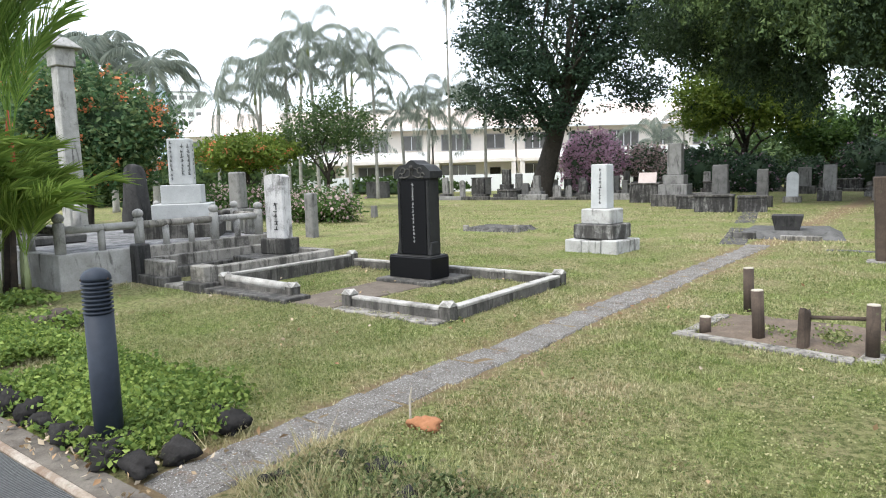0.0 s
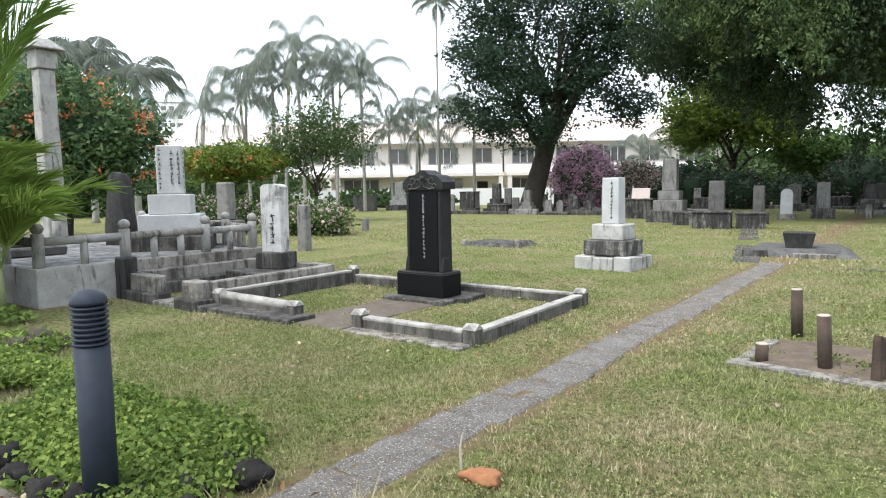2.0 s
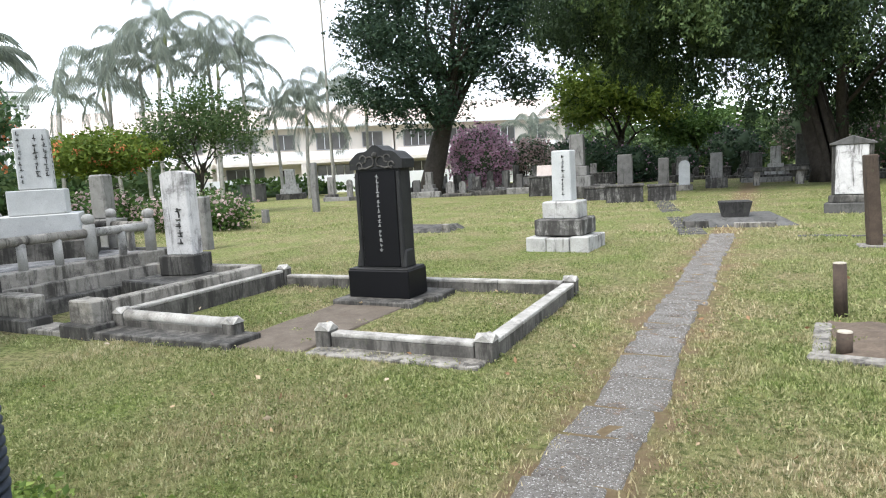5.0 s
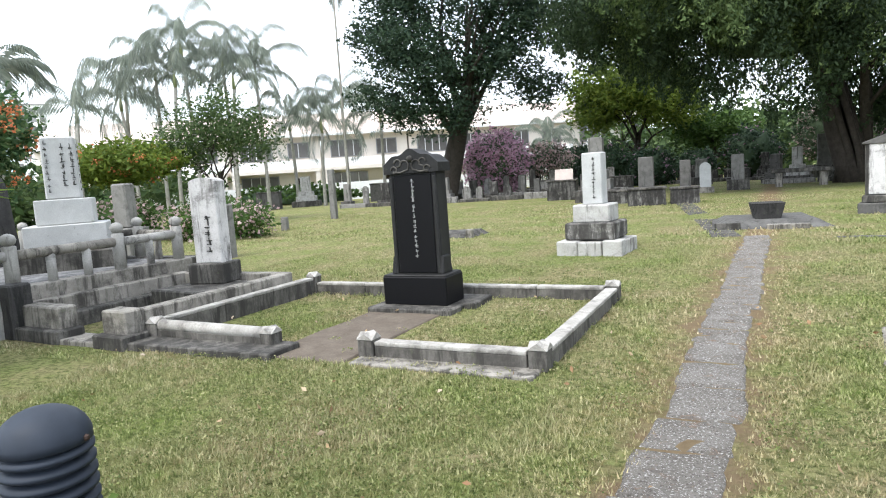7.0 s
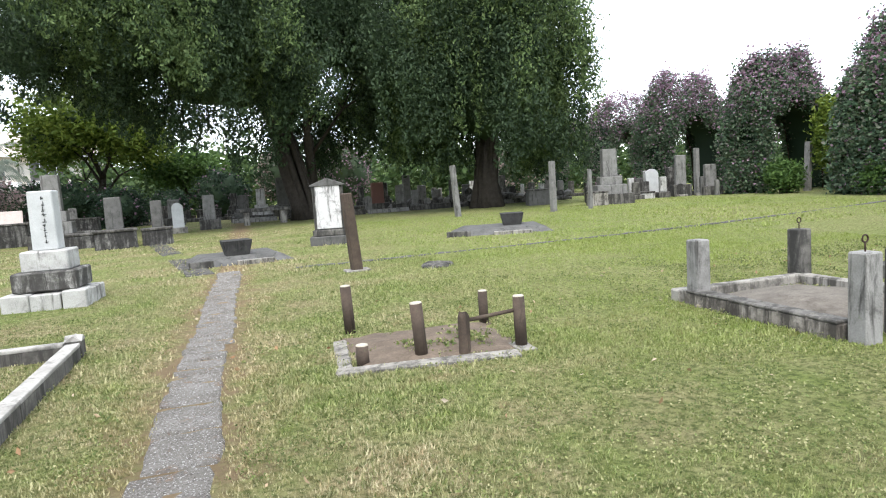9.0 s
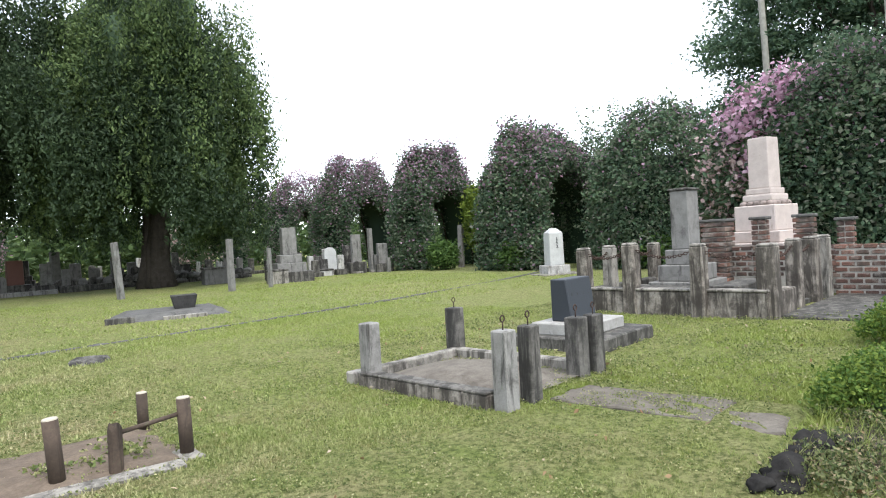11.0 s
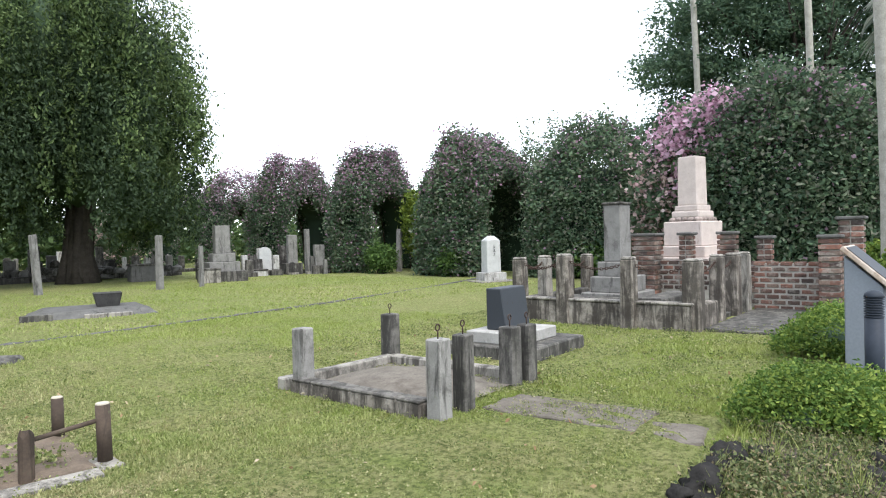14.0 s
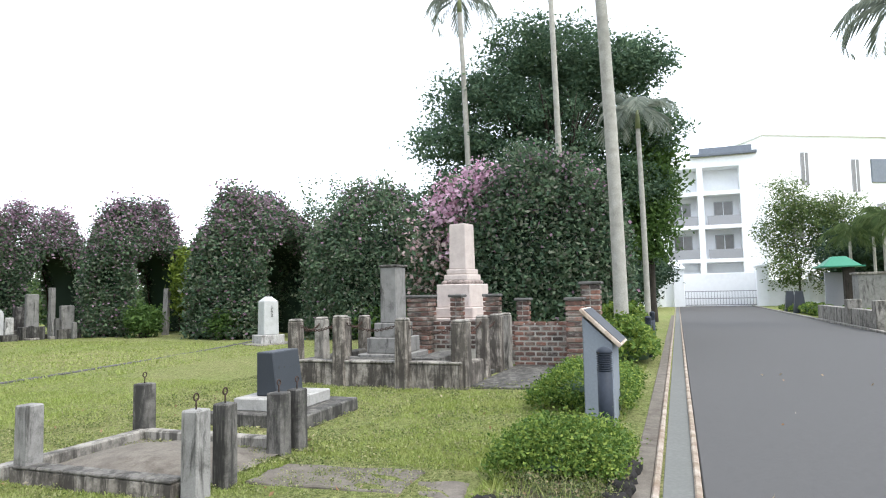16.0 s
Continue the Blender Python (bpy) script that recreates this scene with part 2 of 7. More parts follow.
M_PATH = path_mat()
M_SOIL = stone("dark_soil", (0.075, 0.06, 0.047), (0.04, 0.032, 0.025), (0.02, 0.016, 0.012), 0.5, 30, False, 0.97, 1.0)
M_DULLSLAB = stone("earthy_broken_slab", (0.16, 0.142, 0.118), (0.09, 0.078, 0.064), (0.035, 0.028, 0.022), 0.6, 60, False, 0.95, 0.9)
M_EARTH = stone("bare_earth", (0.15, 0.115, 0.085), (0.085, 0.065, 0.048), (0.05, 0.038, 0.028), 0.45, 40, False, 0.97, 0.9)
M_GRAVEL = stone("grey_gravel", (0.27, 0.268, 0.265), (0.07, 0.07, 0.072), (0.03, 0.03, 0.03), 0.8, 22, False, 0.95, 1.0)
M_CLAY = stone("orange_clay", (0.33, 0.155, 0.075), (0.24, 0.105, 0.05), (0.15, 0.07, 0.04), 0.3, 60, False, 0.95, 0.6)
M_WALLW = plain("white_render", (0.8, 0.81, 0.82), 0.8, 0.08, 3.0, 0.05)
M_CREAM = plain("cream_render", (0.78, 0.72, 0.65), 0.85, 0.1, 2.0, 0.05)
M_TILE = plain("pale_roof_tile", (0.62, 0.52, 0.46), 0.8, 0.25, 8.0, 0.3)
M_ROOFDK = plain("dark_roof_sheet", (0.16, 0.18, 0.21), 0.6, 0.25, 4.0, 0.1)
M_ROOFRED = plain("red_roof_tile", (0.4, 0.13, 0.08), 0.8, 0.25, 8.0, 0.3)
M_GREENROOF = plain("green_metal_roof", (0.02, 0.17, 0.1), 0.5, 0.15, 6.0, 0.05)
M_PANE = plain("dark_window_glass", (0.15, 0.145, 0.14), 0.15, 0.3, 2.0, 0.02, 0.0, 0.6)
M_FRAME = plain("grey_window_frame", (0.3, 0.3, 0.31), 0.5, 0.15, 20.0)
M_BLUEPANEL = plain("pale_blue_panel", (0.5, 0.62, 0.75), 0.6, 0.1, 2.0)
M_BARK = stone("dark_bark", (0.056, 0.046, 0.037), (0.028, 0.024, 0.019), (0.018, 0.016, 0.013), 0.5, 25, True, 0.95, 1.0)
M_PALMBARK = stone("grey_palm_trunk", (0.34, 0.33, 0.29), (0.23, 0.22, 0.19), (0.09, 0.085, 0.07), 0.3, 40, False, 0.9, 0.5)
M_PALMSHAFT = plain("palm_crownshaft", (0.22, 0.25, 0.12), 0.6, 0.25, 6.0, 0.1)
M_REDSTEM = plain("red_palm_stem", (0.46, 0.075, 0.03), 0.5, 0.35, 7.0, 0.1)
M_DKSTEM = stone("ringed_dark_palm_stem", (0.075, 0.055, 0.045), (0.035, 0.03, 0.026), (0.015, 0.014, 0.012), 0.4, 30, False, 0.8, 0.4)
# leaf colour, also on the solids that stand in for shade inside foliage
M_LEAFDK = leaf_mat("dark_leaves_and_shade_cores", [(0.022, 0.042, 0.026), (0.036, 0.062, 0.036), (0.055, 0.09, 0.048), (0.028, 0.054, 0.04)], 0.22)
# shaded copy of the fig leaves: shade is put into the colour
M_LEAFWEEP = leaf_mat("shaded_weeping_fig_leaves", [(0.02, 0.036, 0.018), (0.036, 0.06, 0.028), (0.062, 0.095, 0.042), (0.028, 0.048, 0.026)], 0.28)
M_LEAFMID = leaf_mat("mid_green_leaves", [(0.04, 0.08, 0.022), (0.065, 0.12, 0.03), (0.1, 0.165, 0.04)], 0.3)
M_LEAFYEL = leaf_mat("yellow_green_leaves", [(0.08, 0.125, 0.025), (0.13, 0.19, 0.03), (0.2, 0.25, 0.045)], 0.3)
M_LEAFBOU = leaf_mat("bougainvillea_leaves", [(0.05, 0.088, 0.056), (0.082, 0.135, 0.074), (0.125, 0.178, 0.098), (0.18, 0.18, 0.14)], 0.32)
M_LEAFFLAME = leaf_mat("flame_tree_leaves", [(0.045, 0.095, 0.042), (0.09, 0.16, 0.068), (0.22, 0.28, 0.12)], 0.35)
M_LEAFAIRY = leaf_mat("airy_tree_leaves", [(0.045, 0.08, 0.032), (0.075, 0.12, 0.042), (0.12, 0.17, 0.06)], 0.35)
M_LEAFBLUE = leaf_mat("blue_green_tree_leaves", [(0.055, 0.098, 0.062), (0.085, 0.14, 0.084), (0.13, 0.19, 0.105)], 0.36)
M_BLOOMDIM = leaf_mat("dull_mauve_bracts", [(0.2, 0.12, 0.165), (0.31, 0.2, 0.26), (0.4, 0.3, 0.36)], 0.35, 0.7)
M_BLOOM = leaf_mat("pink_bougainvillea_bracts", [(0.46, 0.24, 0.35), (0.58, 0.38, 0.48), (0.66, 0.48, 0.56)], 0.35, 0.7)
M_BLOOMPALE = leaf_mat("faded_pink_bracts", [(0.46, 0.33, 0.32), (0.56, 0.46, 0.42), (0.42, 0.26, 0.28)], 0.35, 0.7)
M_ORANGE = leaf_mat("orange_blossoms", [(0.62, 0.2, 0.08), (0.7, 0.3, 0.14), (0.55, 0.14, 0.07)], 0.3, 0.7)
# greyed and lightened: distance haze is mixed into this frond colour
M_FROND = leaf_mat("haze_greyed_palm_fronds", [(0.2, 0.235, 0.2), (0.29, 0.325, 0.27), (0.4, 0.425, 0.36)], 0.5, 0.5)
M_FRONDLT = leaf_mat("bright_palm_fronds", [(0.1, 0.18, 0.036), (0.17, 0.28, 0.055), (0.28, 0.39, 0.09)], 0.45, 0.4)
M_HEDGE = leaf_mat("hedge_leaves", [(0.05, 0.1, 0.022), (0.11, 0.18, 0.034), (0.24, 0.3, 0.06)], 0.35)
M_BAMBOO = leaf_mat("bamboo_leaves", [(0.06, 0.1, 0.038), (0.11, 0.16, 0.055), (0.19, 0.235, 0.085)], 0.35)
M_WEED = leaf_mat("ground_cover_leaves", [(0.07, 0.12, 0.028), (0.15, 0.22, 0.048), (0.28, 0.35, 0.085)], 0.35)
M_LAWNWEED = leaf_mat("lawn_weeds", [(0.08, 0.11, 0.035), (0.15, 0.185, 0.06), (0.25, 0.27, 0.1), (0.4, 0.37, 0.2)], 0.25)
M_BEDWEED = leaf_mat("dull_bed_weeds", [(0.04, 0.06, 0.024), (0.075, 0.1, 0.036), (0.15, 0.165, 0.07), (0.27, 0.21, 0.13)], 0.25)
M_DRYLEAF = leaf_mat("fallen_leaves", [(0.22, 0.12, 0.06), (0.38, 0.28, 0.16), (0.5, 0.44, 0.34)], 0.1)


# ---- building helpers ----
def thing(name, x, y, z=0.0, rz=0.0, label="", category="", group="", kind=""):
    ob = new(name)
    ob.empty_display_size = 0.2
    ob.matrix_basis = pose(x, y, z, 0, 0, rz)
    return tagged(ob, label, category, group, kind)


def finish(name, mesh, material, parent=None, label="", smooth=False):
    mesh.materials.append(material)
    if smooth:
        for p in mesh.polygons:
            p.use_smooth = True
    ob = new(name, mesh)
    if parent is not None:
        ob.parent = parent
    if label:
        ob["label"] = label
    return ob


def part(name, bm, material, parent=None, label="", smooth=False):
    mesh = bpy.data.meshes.new(name)
    bmesh.ops.recalc_face_normals(bm, faces=bm.faces)
    bm.to_mesh(mesh)
    bm.free()
    return finish(name, mesh, material, parent, label, smooth)


def raw(name, verts, faces, material, parent=None, label="", smooth=False):
    mesh = bpy.data.meshes.new(name)
    mesh.from_pydata(verts, [], faces)
    mesh.update()
    return finish(name, mesh, material, parent, label, smooth)


def box(x, y, z, sx, sy, sz, bev=0.012, taper=1.0, rz=0.0, into=None, rough=0.0, seg=1, tilt=0.0):
    """A bevelled block with its base's middle at x, y, z. taper: top's size to base's."""
    bm = bmesh.new()
    bmesh.ops.create_cube(bm, size=1.0)
    for v in bm.verts:
        k = taper if v.co.z > 0 else 1.0
        v.co = Vector((v.co.x * sx * k, v.co.y * sy * k, (v.co.z + 0.5) * sz))
    if bev > 0:
        bmesh.ops.bevel(bm, geom=bm.edges[:], offset=min(bev, 0.45 * min(sx, sy, sz)), segments=seg, affect="EDGES", profile=0.6)
    if rough > 0:
        bmesh.ops.subdivide_edges(bm, edges=[e for e in bm.edges if e.calc_length() > 0.12], cuts=3, use_grid_fill=True)
        for v in bm.verts:
            v.co += noise.noise_vector((v.co + Vector((x, y, z))) * 6.0) * rough
    bm.transform(pose(x, y, z, tilt, 0, rz))
    if into is None:
        return bm
    tmp = bpy.data.meshes.new("tmp")
    bm.to_mesh(tmp)
    bm.free()
    into.from_mesh(tmp)
    bpy.data.meshes.remove(tmp)
    return into


def lathe(profile, seg=24, x=0.0, y=0.0):
    """A turned solid from (radius, z) pairs."""
    bm = bmesh.new()
    rings = []
    for r, z in profile:
        rings.append([bm.verts.new((x + r * math.cos(2 * math.pi * i / seg), y + r * math.sin(2 * math.pi * i / seg), z)) for i in range(seg)])
    for a, b in zip(rings, rings[1:]):
        for i in range(seg):
            bm.faces.new((a[i], a[(i + 1) % seg], b[(i + 1) % seg], b[i]))
    bm.faces.new(rings[0][::-1])
    bm.faces.new(rings[-1])
    return bm


def tube(points, radii, seg=8, into=None, cap=True):
    """A tapering limb along points."""
    bm = into if into is not None else bmesh.new()
    rings = []
    n = len(points)
    for i, p in enumerate(points):
        a, b = Vector(points[max(0, i - 1)]), Vector(points[min(n - 1, i + 1)])
        d = (b - a).normalized()
        u = d.cross(Vector((0.31, 0.95, 0.12))).normalized()
        w = d.cross(u)
        r = radii[i] if isinstance(radii, (list, tuple)) else radii
        rings.append([bm.verts.new(Vector(p) + (u * math.cos(2 * math.pi * k / seg) + w * math.sin(2 * math.pi * k / seg)) * r) for k in range(seg)])
    for a, b in zip(rings, rings[1:]):
        for k in range(seg):
            bm.faces.new((a[k], a[(k + 1) % seg], b[(k + 1) % seg], b[k]))
    if cap:
        bm.faces.new(rings[0][::-1])
        bm.faces.new(rings[-1])
    return bm


def rock(x, y, z, rx, ry, rz, seed=0.0, rough=0.35, sub=3):
    bm = bmesh.new()
    bmesh.ops.create_icosphere(bm, subdivisions=sub, radius=1.0)
    for v in bm.verts:
        p = v.co + Vector((seed, seed * 1.7, -seed))
        k = 1 + rough * noise.noise(p * 1.3) + rough * 0.55 * noise.noise(p * 3.1) + rough * 0.25 * noise.noise(p * 7.0) + rough * 0.09 * noise.noise(p * 12.0)
        v.co = Vector((v.co.x * rx, v.co.y * ry, max(v.co.z, -0.45) * rz)) * k + Vector((x, y, z))
    return bm


def leaves(name, pts, size, material, parent=None, label="", aspect=0.5, droop=0.0, seed=1, up=0.0):
    """One mesh of many small folded leaves at the points given."""
    rng = np.random.default_rng(seed)
    pts = np.asarray(pts, dtype=np.float64)
    n = len(pts)
    d = rng.normal(size=(n, 3))
    d[:, 2] = d[:, 2] * 0.7 - droop + up
    d /= np.linalg.norm(d, axis=1)[:, None]
    s = rng.normal(size=(n, 3))
    s -= (s * d).sum(1)[:, None] * d
    s /= np.linalg.norm(s, axis=1)[:, None]
    nn = np.cross(d, s)
    L = size * rng.uniform(0.6, 1.4, n)[:, None]
    W = L * aspect
    a = pts - d * L * 0.5
    c = pts + d * L * 0.5
    b = pts + s * W * 0.5 + nn * L * 0.12
    e = pts - s * W * 0.5 + nn * L * 0.12
    verts = np.stack([a, b, c, e], axis=1).reshape(-1, 3)
    mesh = bpy.data.meshes.new(name)
    mesh.vertices.add(4 * n)
    mesh.vertices.foreach_set("co", verts.ravel())
    i = np.arange(n) * 4
    tri = np.stack([i, i + 1, i + 2, i, i + 2, i + 3], axis=1).reshape(-1)
    mesh.loops.add(6 * n)
    mesh.loops.foreach_set("vertex_index", tri)
    mesh.polygons.add(2 * n)
    mesh.polygons.foreach_set("loop_start", np.arange(2 * n) * 3)
    mesh.polygons.foreach_set("loop_total", np.full(2 * n, 3))
    mesh.update()
    return finish(name, mesh, material, parent, label)


def clumps(centre, radii, n, clump=0.35, per=24, inner=0.55, seed=1, low=-1.0):
    """Points in tufts through an ellipsoid's outer shell, with gaps between the tufts."""
    rng = np.random.default_rng(seed)
    k = max(1, n // per)
    v = rng.normal(size=(k * 3, 3))
    v /= np.linalg.norm(v, axis=1)[:, None]
    v = v[v[:, 2] > low][:k]
    r = rng.uniform(inner ** 2, 1.0, len(v)) ** 0.5
    lump = np.array([1 + 0.34 * noise.noise(Vector(p) * 2.1 + Vector((seed, 0, seed))) for p in v])
    c = v * (r * lump)[:, None] * np.array(radii) + np.array(centre)
    pts = np.repeat(c, per, axis=0)
    return pts + rng.normal(size=pts.shape) * clump * np.array([1, 1, 0.7])


def core(blobs, scale=0.72, into=None):
    """A lumpy solid put inside a crown to close and darken its gaps."""
    bm = bmesh.new()
    for j, (cx, cy, cz, rx, ry, rz) in enumerate(blobs):
        tmp = bmesh.new()
        bmesh.ops.create_icosphere(tmp, subdivisions=3, radius=1.0)
        for v in tmp.verts:
            k = scale * (1 + 0.35 * noise.noise(v.co * 2.3 + Vector((j * 3.1, j, 0))) + 0.2 * noise.noise(v.co * 5.0))
            v.co = Vector((v.co.x * rx * k + cx, v.co.y * ry * k + cy, v.co.z * rz * k + cz))
        m = bpy.data.meshes.new("tmp")
        tmp.to_mesh(m)
        tmp.free()
        bm.from_mesh(m)
        bpy.data.meshes.remove(m)
    return bm


def inscription(name, parent, x, y, z, count, size, material, cols=1, pitch=None, seed=3, face="-y", gap=0.0, label=""):
    """Columns of carved signs too worn to read, as short bars standing 2 mm proud."""
    rng = random.Random(seed)
    bm = bmesh.new()
    pitch = pitch or size * 1.2
    for c in range(cols):
        for i in range(count):
            cx, cz = x + (c - (cols - 1) / 2) * (size * 1.9 + gap), z - i * pitch
            for k in range(4):
                w, h = (size * rng.uniform(0.5, 0.95), size * 0.14) if k % 2 == 0 else (size * 0.14, size * rng.uniform(0.5, 0.95))
                ox, oz = rng.uniform(-0.2, 0.2) * size, rng.uniform(-0.35, 0.35) * size
                sx, sy = (w, 0.006) if face == "-y" else (0.006, w)
                px, py = (cx + ox, y) if face == "-y" else (x, y + ox + (c - (cols - 1) / 2) * size * 1.9)
                box(px, py, cz + oz, sx, sy, h, 0, into=bm)
    ob = part(name, bm, material, parent, label)
    ob["kind"] = "stuff"
    return ob


# ---- ground, road and drain ----
def ground_sheet():
    xs = [-700, -200, -80] + [-40 + 1.0 * i for i in range(36)] + [-5 + 0.5 * i for i in range(25)] + [8 + 1.5 * i for i in range(22)] + [60, 120, 300, 700]
    ys = [-700, -200, -60, -20, -6.2, -5.3, 0.9, 1.2] + [1.7 + 0.5 * i for i in range(26)] + [15 + 1.5 * i for i in range(24)] + [70, 120, 300, 700]
    verts, faces = [], []
    for y in ys:
        for x in xs:
            z = 0.0
            if 1.6 < y < 50 and -38 < x < 40:
                z = 0.03 * noise.noise(Vector((x * 0.35, y * 0.35, 0.2))) - 0.005
                if abs(x + 2.75) < 1.3 and y < 14:
                    z = -0.006
            if -5.25 > y > -6.0 or -5.2 < y < 1.0:
                z = -0.06
            verts.append((x, y, z))
    w = len(xs)
    for j in range(len(ys) - 1):
        for i in range(w - 1):
            faces.append((j * w + i, j * w + i + 1, (j + 1) * w + i + 1, (j + 1) * w + i))
    ob = raw("ground", verts, faces, M_LAWN, None, "", True)
    return tagged(ob, "mown lawn of mixed green and dry grass over bare soil", "lawn", kind="structure")


ground_sheet()

bm = box(10, -2.12, -0.1, 160, 6.1, 0.115, 0.01)
tagged(part("road", bm, M_ASPHALT), "grey worn asphalt drive beside the cemetery lawn", "road", kind="structure")

M_DRAINTOP = plain("worn_grey_drain_cover", (0.125, 0.128, 0.118), 0.85, 0.3, 25.0, 0.15)
drain = thing("drain", 0, 0, 0, 0, "shallow roadside drain with painted edges, partly covered by steel grating", "drain", kind="structure")
part("channel", box(30, 1.1, -0.12, 80, 0.24, 0.125, 0.005), M_DRAINTOP, drain, "grey concrete drain cover")
for k in range(40):
    x = -19.5 + k * 2.0
    for yy, lab in ((0.965, "road_edge"), (1.27, "verge_edge")):
        part("edge_block", box(x, yy, -0.1, 1.985, 0.055, 0.135, 0.014, rough=0.005), M_KERBPAINT, drain)
part("verge_slab", box(10, 1.385, -0.1, 60, 0.17, 0.11, 0.01), M_DULLSLAB, drain)
part("grating_bed", box(-12, 1.117, -0.05, 24, 0.22, 0.06, 0.0), M_CONCDK, drain)
bars = bmesh.new()
for k in range(420):
    box(-6.2 + k * 0.0125 * 1.6, 1.117, 0.012, 0.009, 0.222, 0.018, 0, into=bars)
part("grating_bars", bars, M_GRATE, drain, "dark steel grating bars")["kind"] = "stuff"

far_kerb = thing("kerb", 0, 0, 0, 0, "low concrete kerb along the far side of the drive", "kerb", kind="structure")
for k in range(36):
    part("kerb_block", box(-10 + k * 2.0, -5.1, -0.1, 1.985, 0.14, 0.2, 0.015), M_CONC, far_kerb)
crossing = thing("road_marking", 60.0, -2.6, 0.016, 0, "white painted dashes across the drive by the gate", "marking", kind="structure")
for k in range(5):
    part("stripe", box(0, 2.6 - k * 1.4, 0, 0.45, 0.9, 0.004, 0), M_KERBPAINT, crossing)


# ---- path of slabs through the lawn ----
def path_x(y):
    return -2.77 + 0.024 * (y - 3.0) + 0.02 * math.sin(y * 1.7)


lawn_path = thing("path", 0, 0, 0, 0, "narrow worn path of rough concrete slabs sunk in the lawn", "path", kind="structure")
rp = random.Random(5)
y = 1.5
while y < 13.4:
    step = rp.uniform(0.42, 0.56) if y < 6 else rp.uniform(0.2, 0.3)
    w = 0.41 if y < 5.2 else 0.4
    part("slab", box(path_x(y) + rp.uniform(-0.02, 0.02), y + step / 2, -0.05, w * rp.uniform(0.95, 1.06), step - (0.004 if y < 5 else 0.03), 0.057 + rp.uniform(-0.003, 0.003), 0.016, rz=rp.uniform(-3, 3), rough=0.026), M_PATH, lawn_path)
    y += step
for k in range(9):
    yy = 14.0 + k * 1.25
    part("slab", box(-3.1 - k * 0.22, yy, -0.05, 0.5, 1.2, 0.055, 0.012, rz=10, rough=0.012), M_CONCDK, lawn_path)

cross_path = thing("path", 0, 0, 0, 0, "thin line of sunken kerb stones crossing the lawn", "path", kind="structure")
for k in range(26):
    f = k / 25
    x, yy = -1.0 + 19.0 * f, 13.1 + 3.2 * f * f - 0.6 * f
    part("slab", box(x, yy, -0.05, 0.72, 0.14, 0.06, 0.01, rz=2 + 13 * f, rough=0.012), M_DKST, cross_path)

side_path = thing("path", 0, 0, 0, 0, "short broken path of earthy slabs in the lawn", "path", kind="structure")
for x, yy, sx, sy, rz in ((2.8, 3.82, 0.66, 1.35, 3), (2.68, 2.85, 0.5, 0.42, 10)):
    part("slab", box(x, yy, -0.05, sx, sy, 0.058, 0.015, rz=rz, rough=0.035), M_DULLSLAB, side_path)


# ---- black stele and its kerbed plot ----
M_EARTHSLAB = stone("earth_covered_slab", (0.14, 0.115, 0.09), (0.085, 0.068, 0.052), (0.05, 0.04, 0.03), 0.5, 60, False, 0.95, 0.6)

def kerb_post(x, y, parent, s=0.14, h=0.205):
    bm = box(x, y, 0, s, s, h - 0.05, 0.008)
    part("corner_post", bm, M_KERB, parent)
    cap = bmesh.new()
    t = s * 0.53
    ring = [cap.verts.new((x + sx * t, y + sy * t, h - 0.05)) for sx, sy in ((-1, -1), (1, -1), (1, 1), (-1, 1))]
    peaks = [cap.verts.new((x + sx * t, y + sy * t, h)) for sx, sy in ((0, -1), (1, 0), (0, 1), (-1, 0))]
    mid = cap.verts.new((x, y, h + 0.005))
    for i in range(4):
        a, b = ring[i], ring[(i + 1) % 4]
        cap.faces.new((a, b, peaks[i]))
        cap.faces.new((mid, peaks[i], b))
        cap.faces.new((mid, b, peaks[(i + 1) % 4]))
    cap.faces.new(ring[::-1])
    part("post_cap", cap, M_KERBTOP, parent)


def kerb_run(x0, y0, x1, y1, parent, w=0.115, h=0.13, pieces=3):
    n = pieces
    ang = math.degrees(math.atan2(y1 - y0, x1 - x0))
    length = math.hypot(x1 - x0, y1 - y0)
    for i in range(n):
        f = (i + 0.5) / n
        cx, cy = x0 + (x1 - x0) * f, y0 + (y1 - y0) * f
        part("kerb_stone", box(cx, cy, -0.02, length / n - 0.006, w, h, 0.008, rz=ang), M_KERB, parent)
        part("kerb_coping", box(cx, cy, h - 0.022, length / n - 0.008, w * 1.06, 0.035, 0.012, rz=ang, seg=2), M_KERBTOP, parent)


plot = thing("grave_kerb", 0, 0, 0, 0, "low pale stone kerb with peaked corner posts round a grassy grave plot", "grave kerb")
FRONT, BACK, EAST, WEST = 5.22, 7.7, -3.82, -7.7
kerb_post(EAST, FRONT, plot)
kerb_post(EAST, BACK, plot)
kerb_post(-5.25, FRONT, plot)
kerb_post(-6.27, FRONT, plot)
kerb_post(WEST, FRONT, plot, h=0.235)
kerb_post(WEST, BACK, plot, h=0.27)
kerb_run(-5.17, FRONT, EAST - 0.08, FRONT, plot, pieces=1)
kerb_run(EAST, FRONT + 0.08, EAST, BACK - 0.08, plot, pieces=4)
kerb_run(WEST + 0.08, BACK, EAST - 0.08, BACK, plot, pieces=5)
kerb_run(WEST, FRONT + 0.08, WEST, BACK - 0.08, plot, pieces=3, h=0.2)
part("footing", box(-4.55, FRONT - 0.1, -0.04, 1.5, 0.3, 0.062, 0.01, rough=0.006), M_CONC, plot)
part("footing", box(-6.98, FRONT - 0.12, -0.04, 1.9, 0.42, 0.1, 0.01, rough=0.006), M_CONCDK, plot)
rail = bmesh.new()
tube([(-7.65, FRONT, 0.16), (-6.34, FRONT, 0.14)], 0.058, 12, rail)
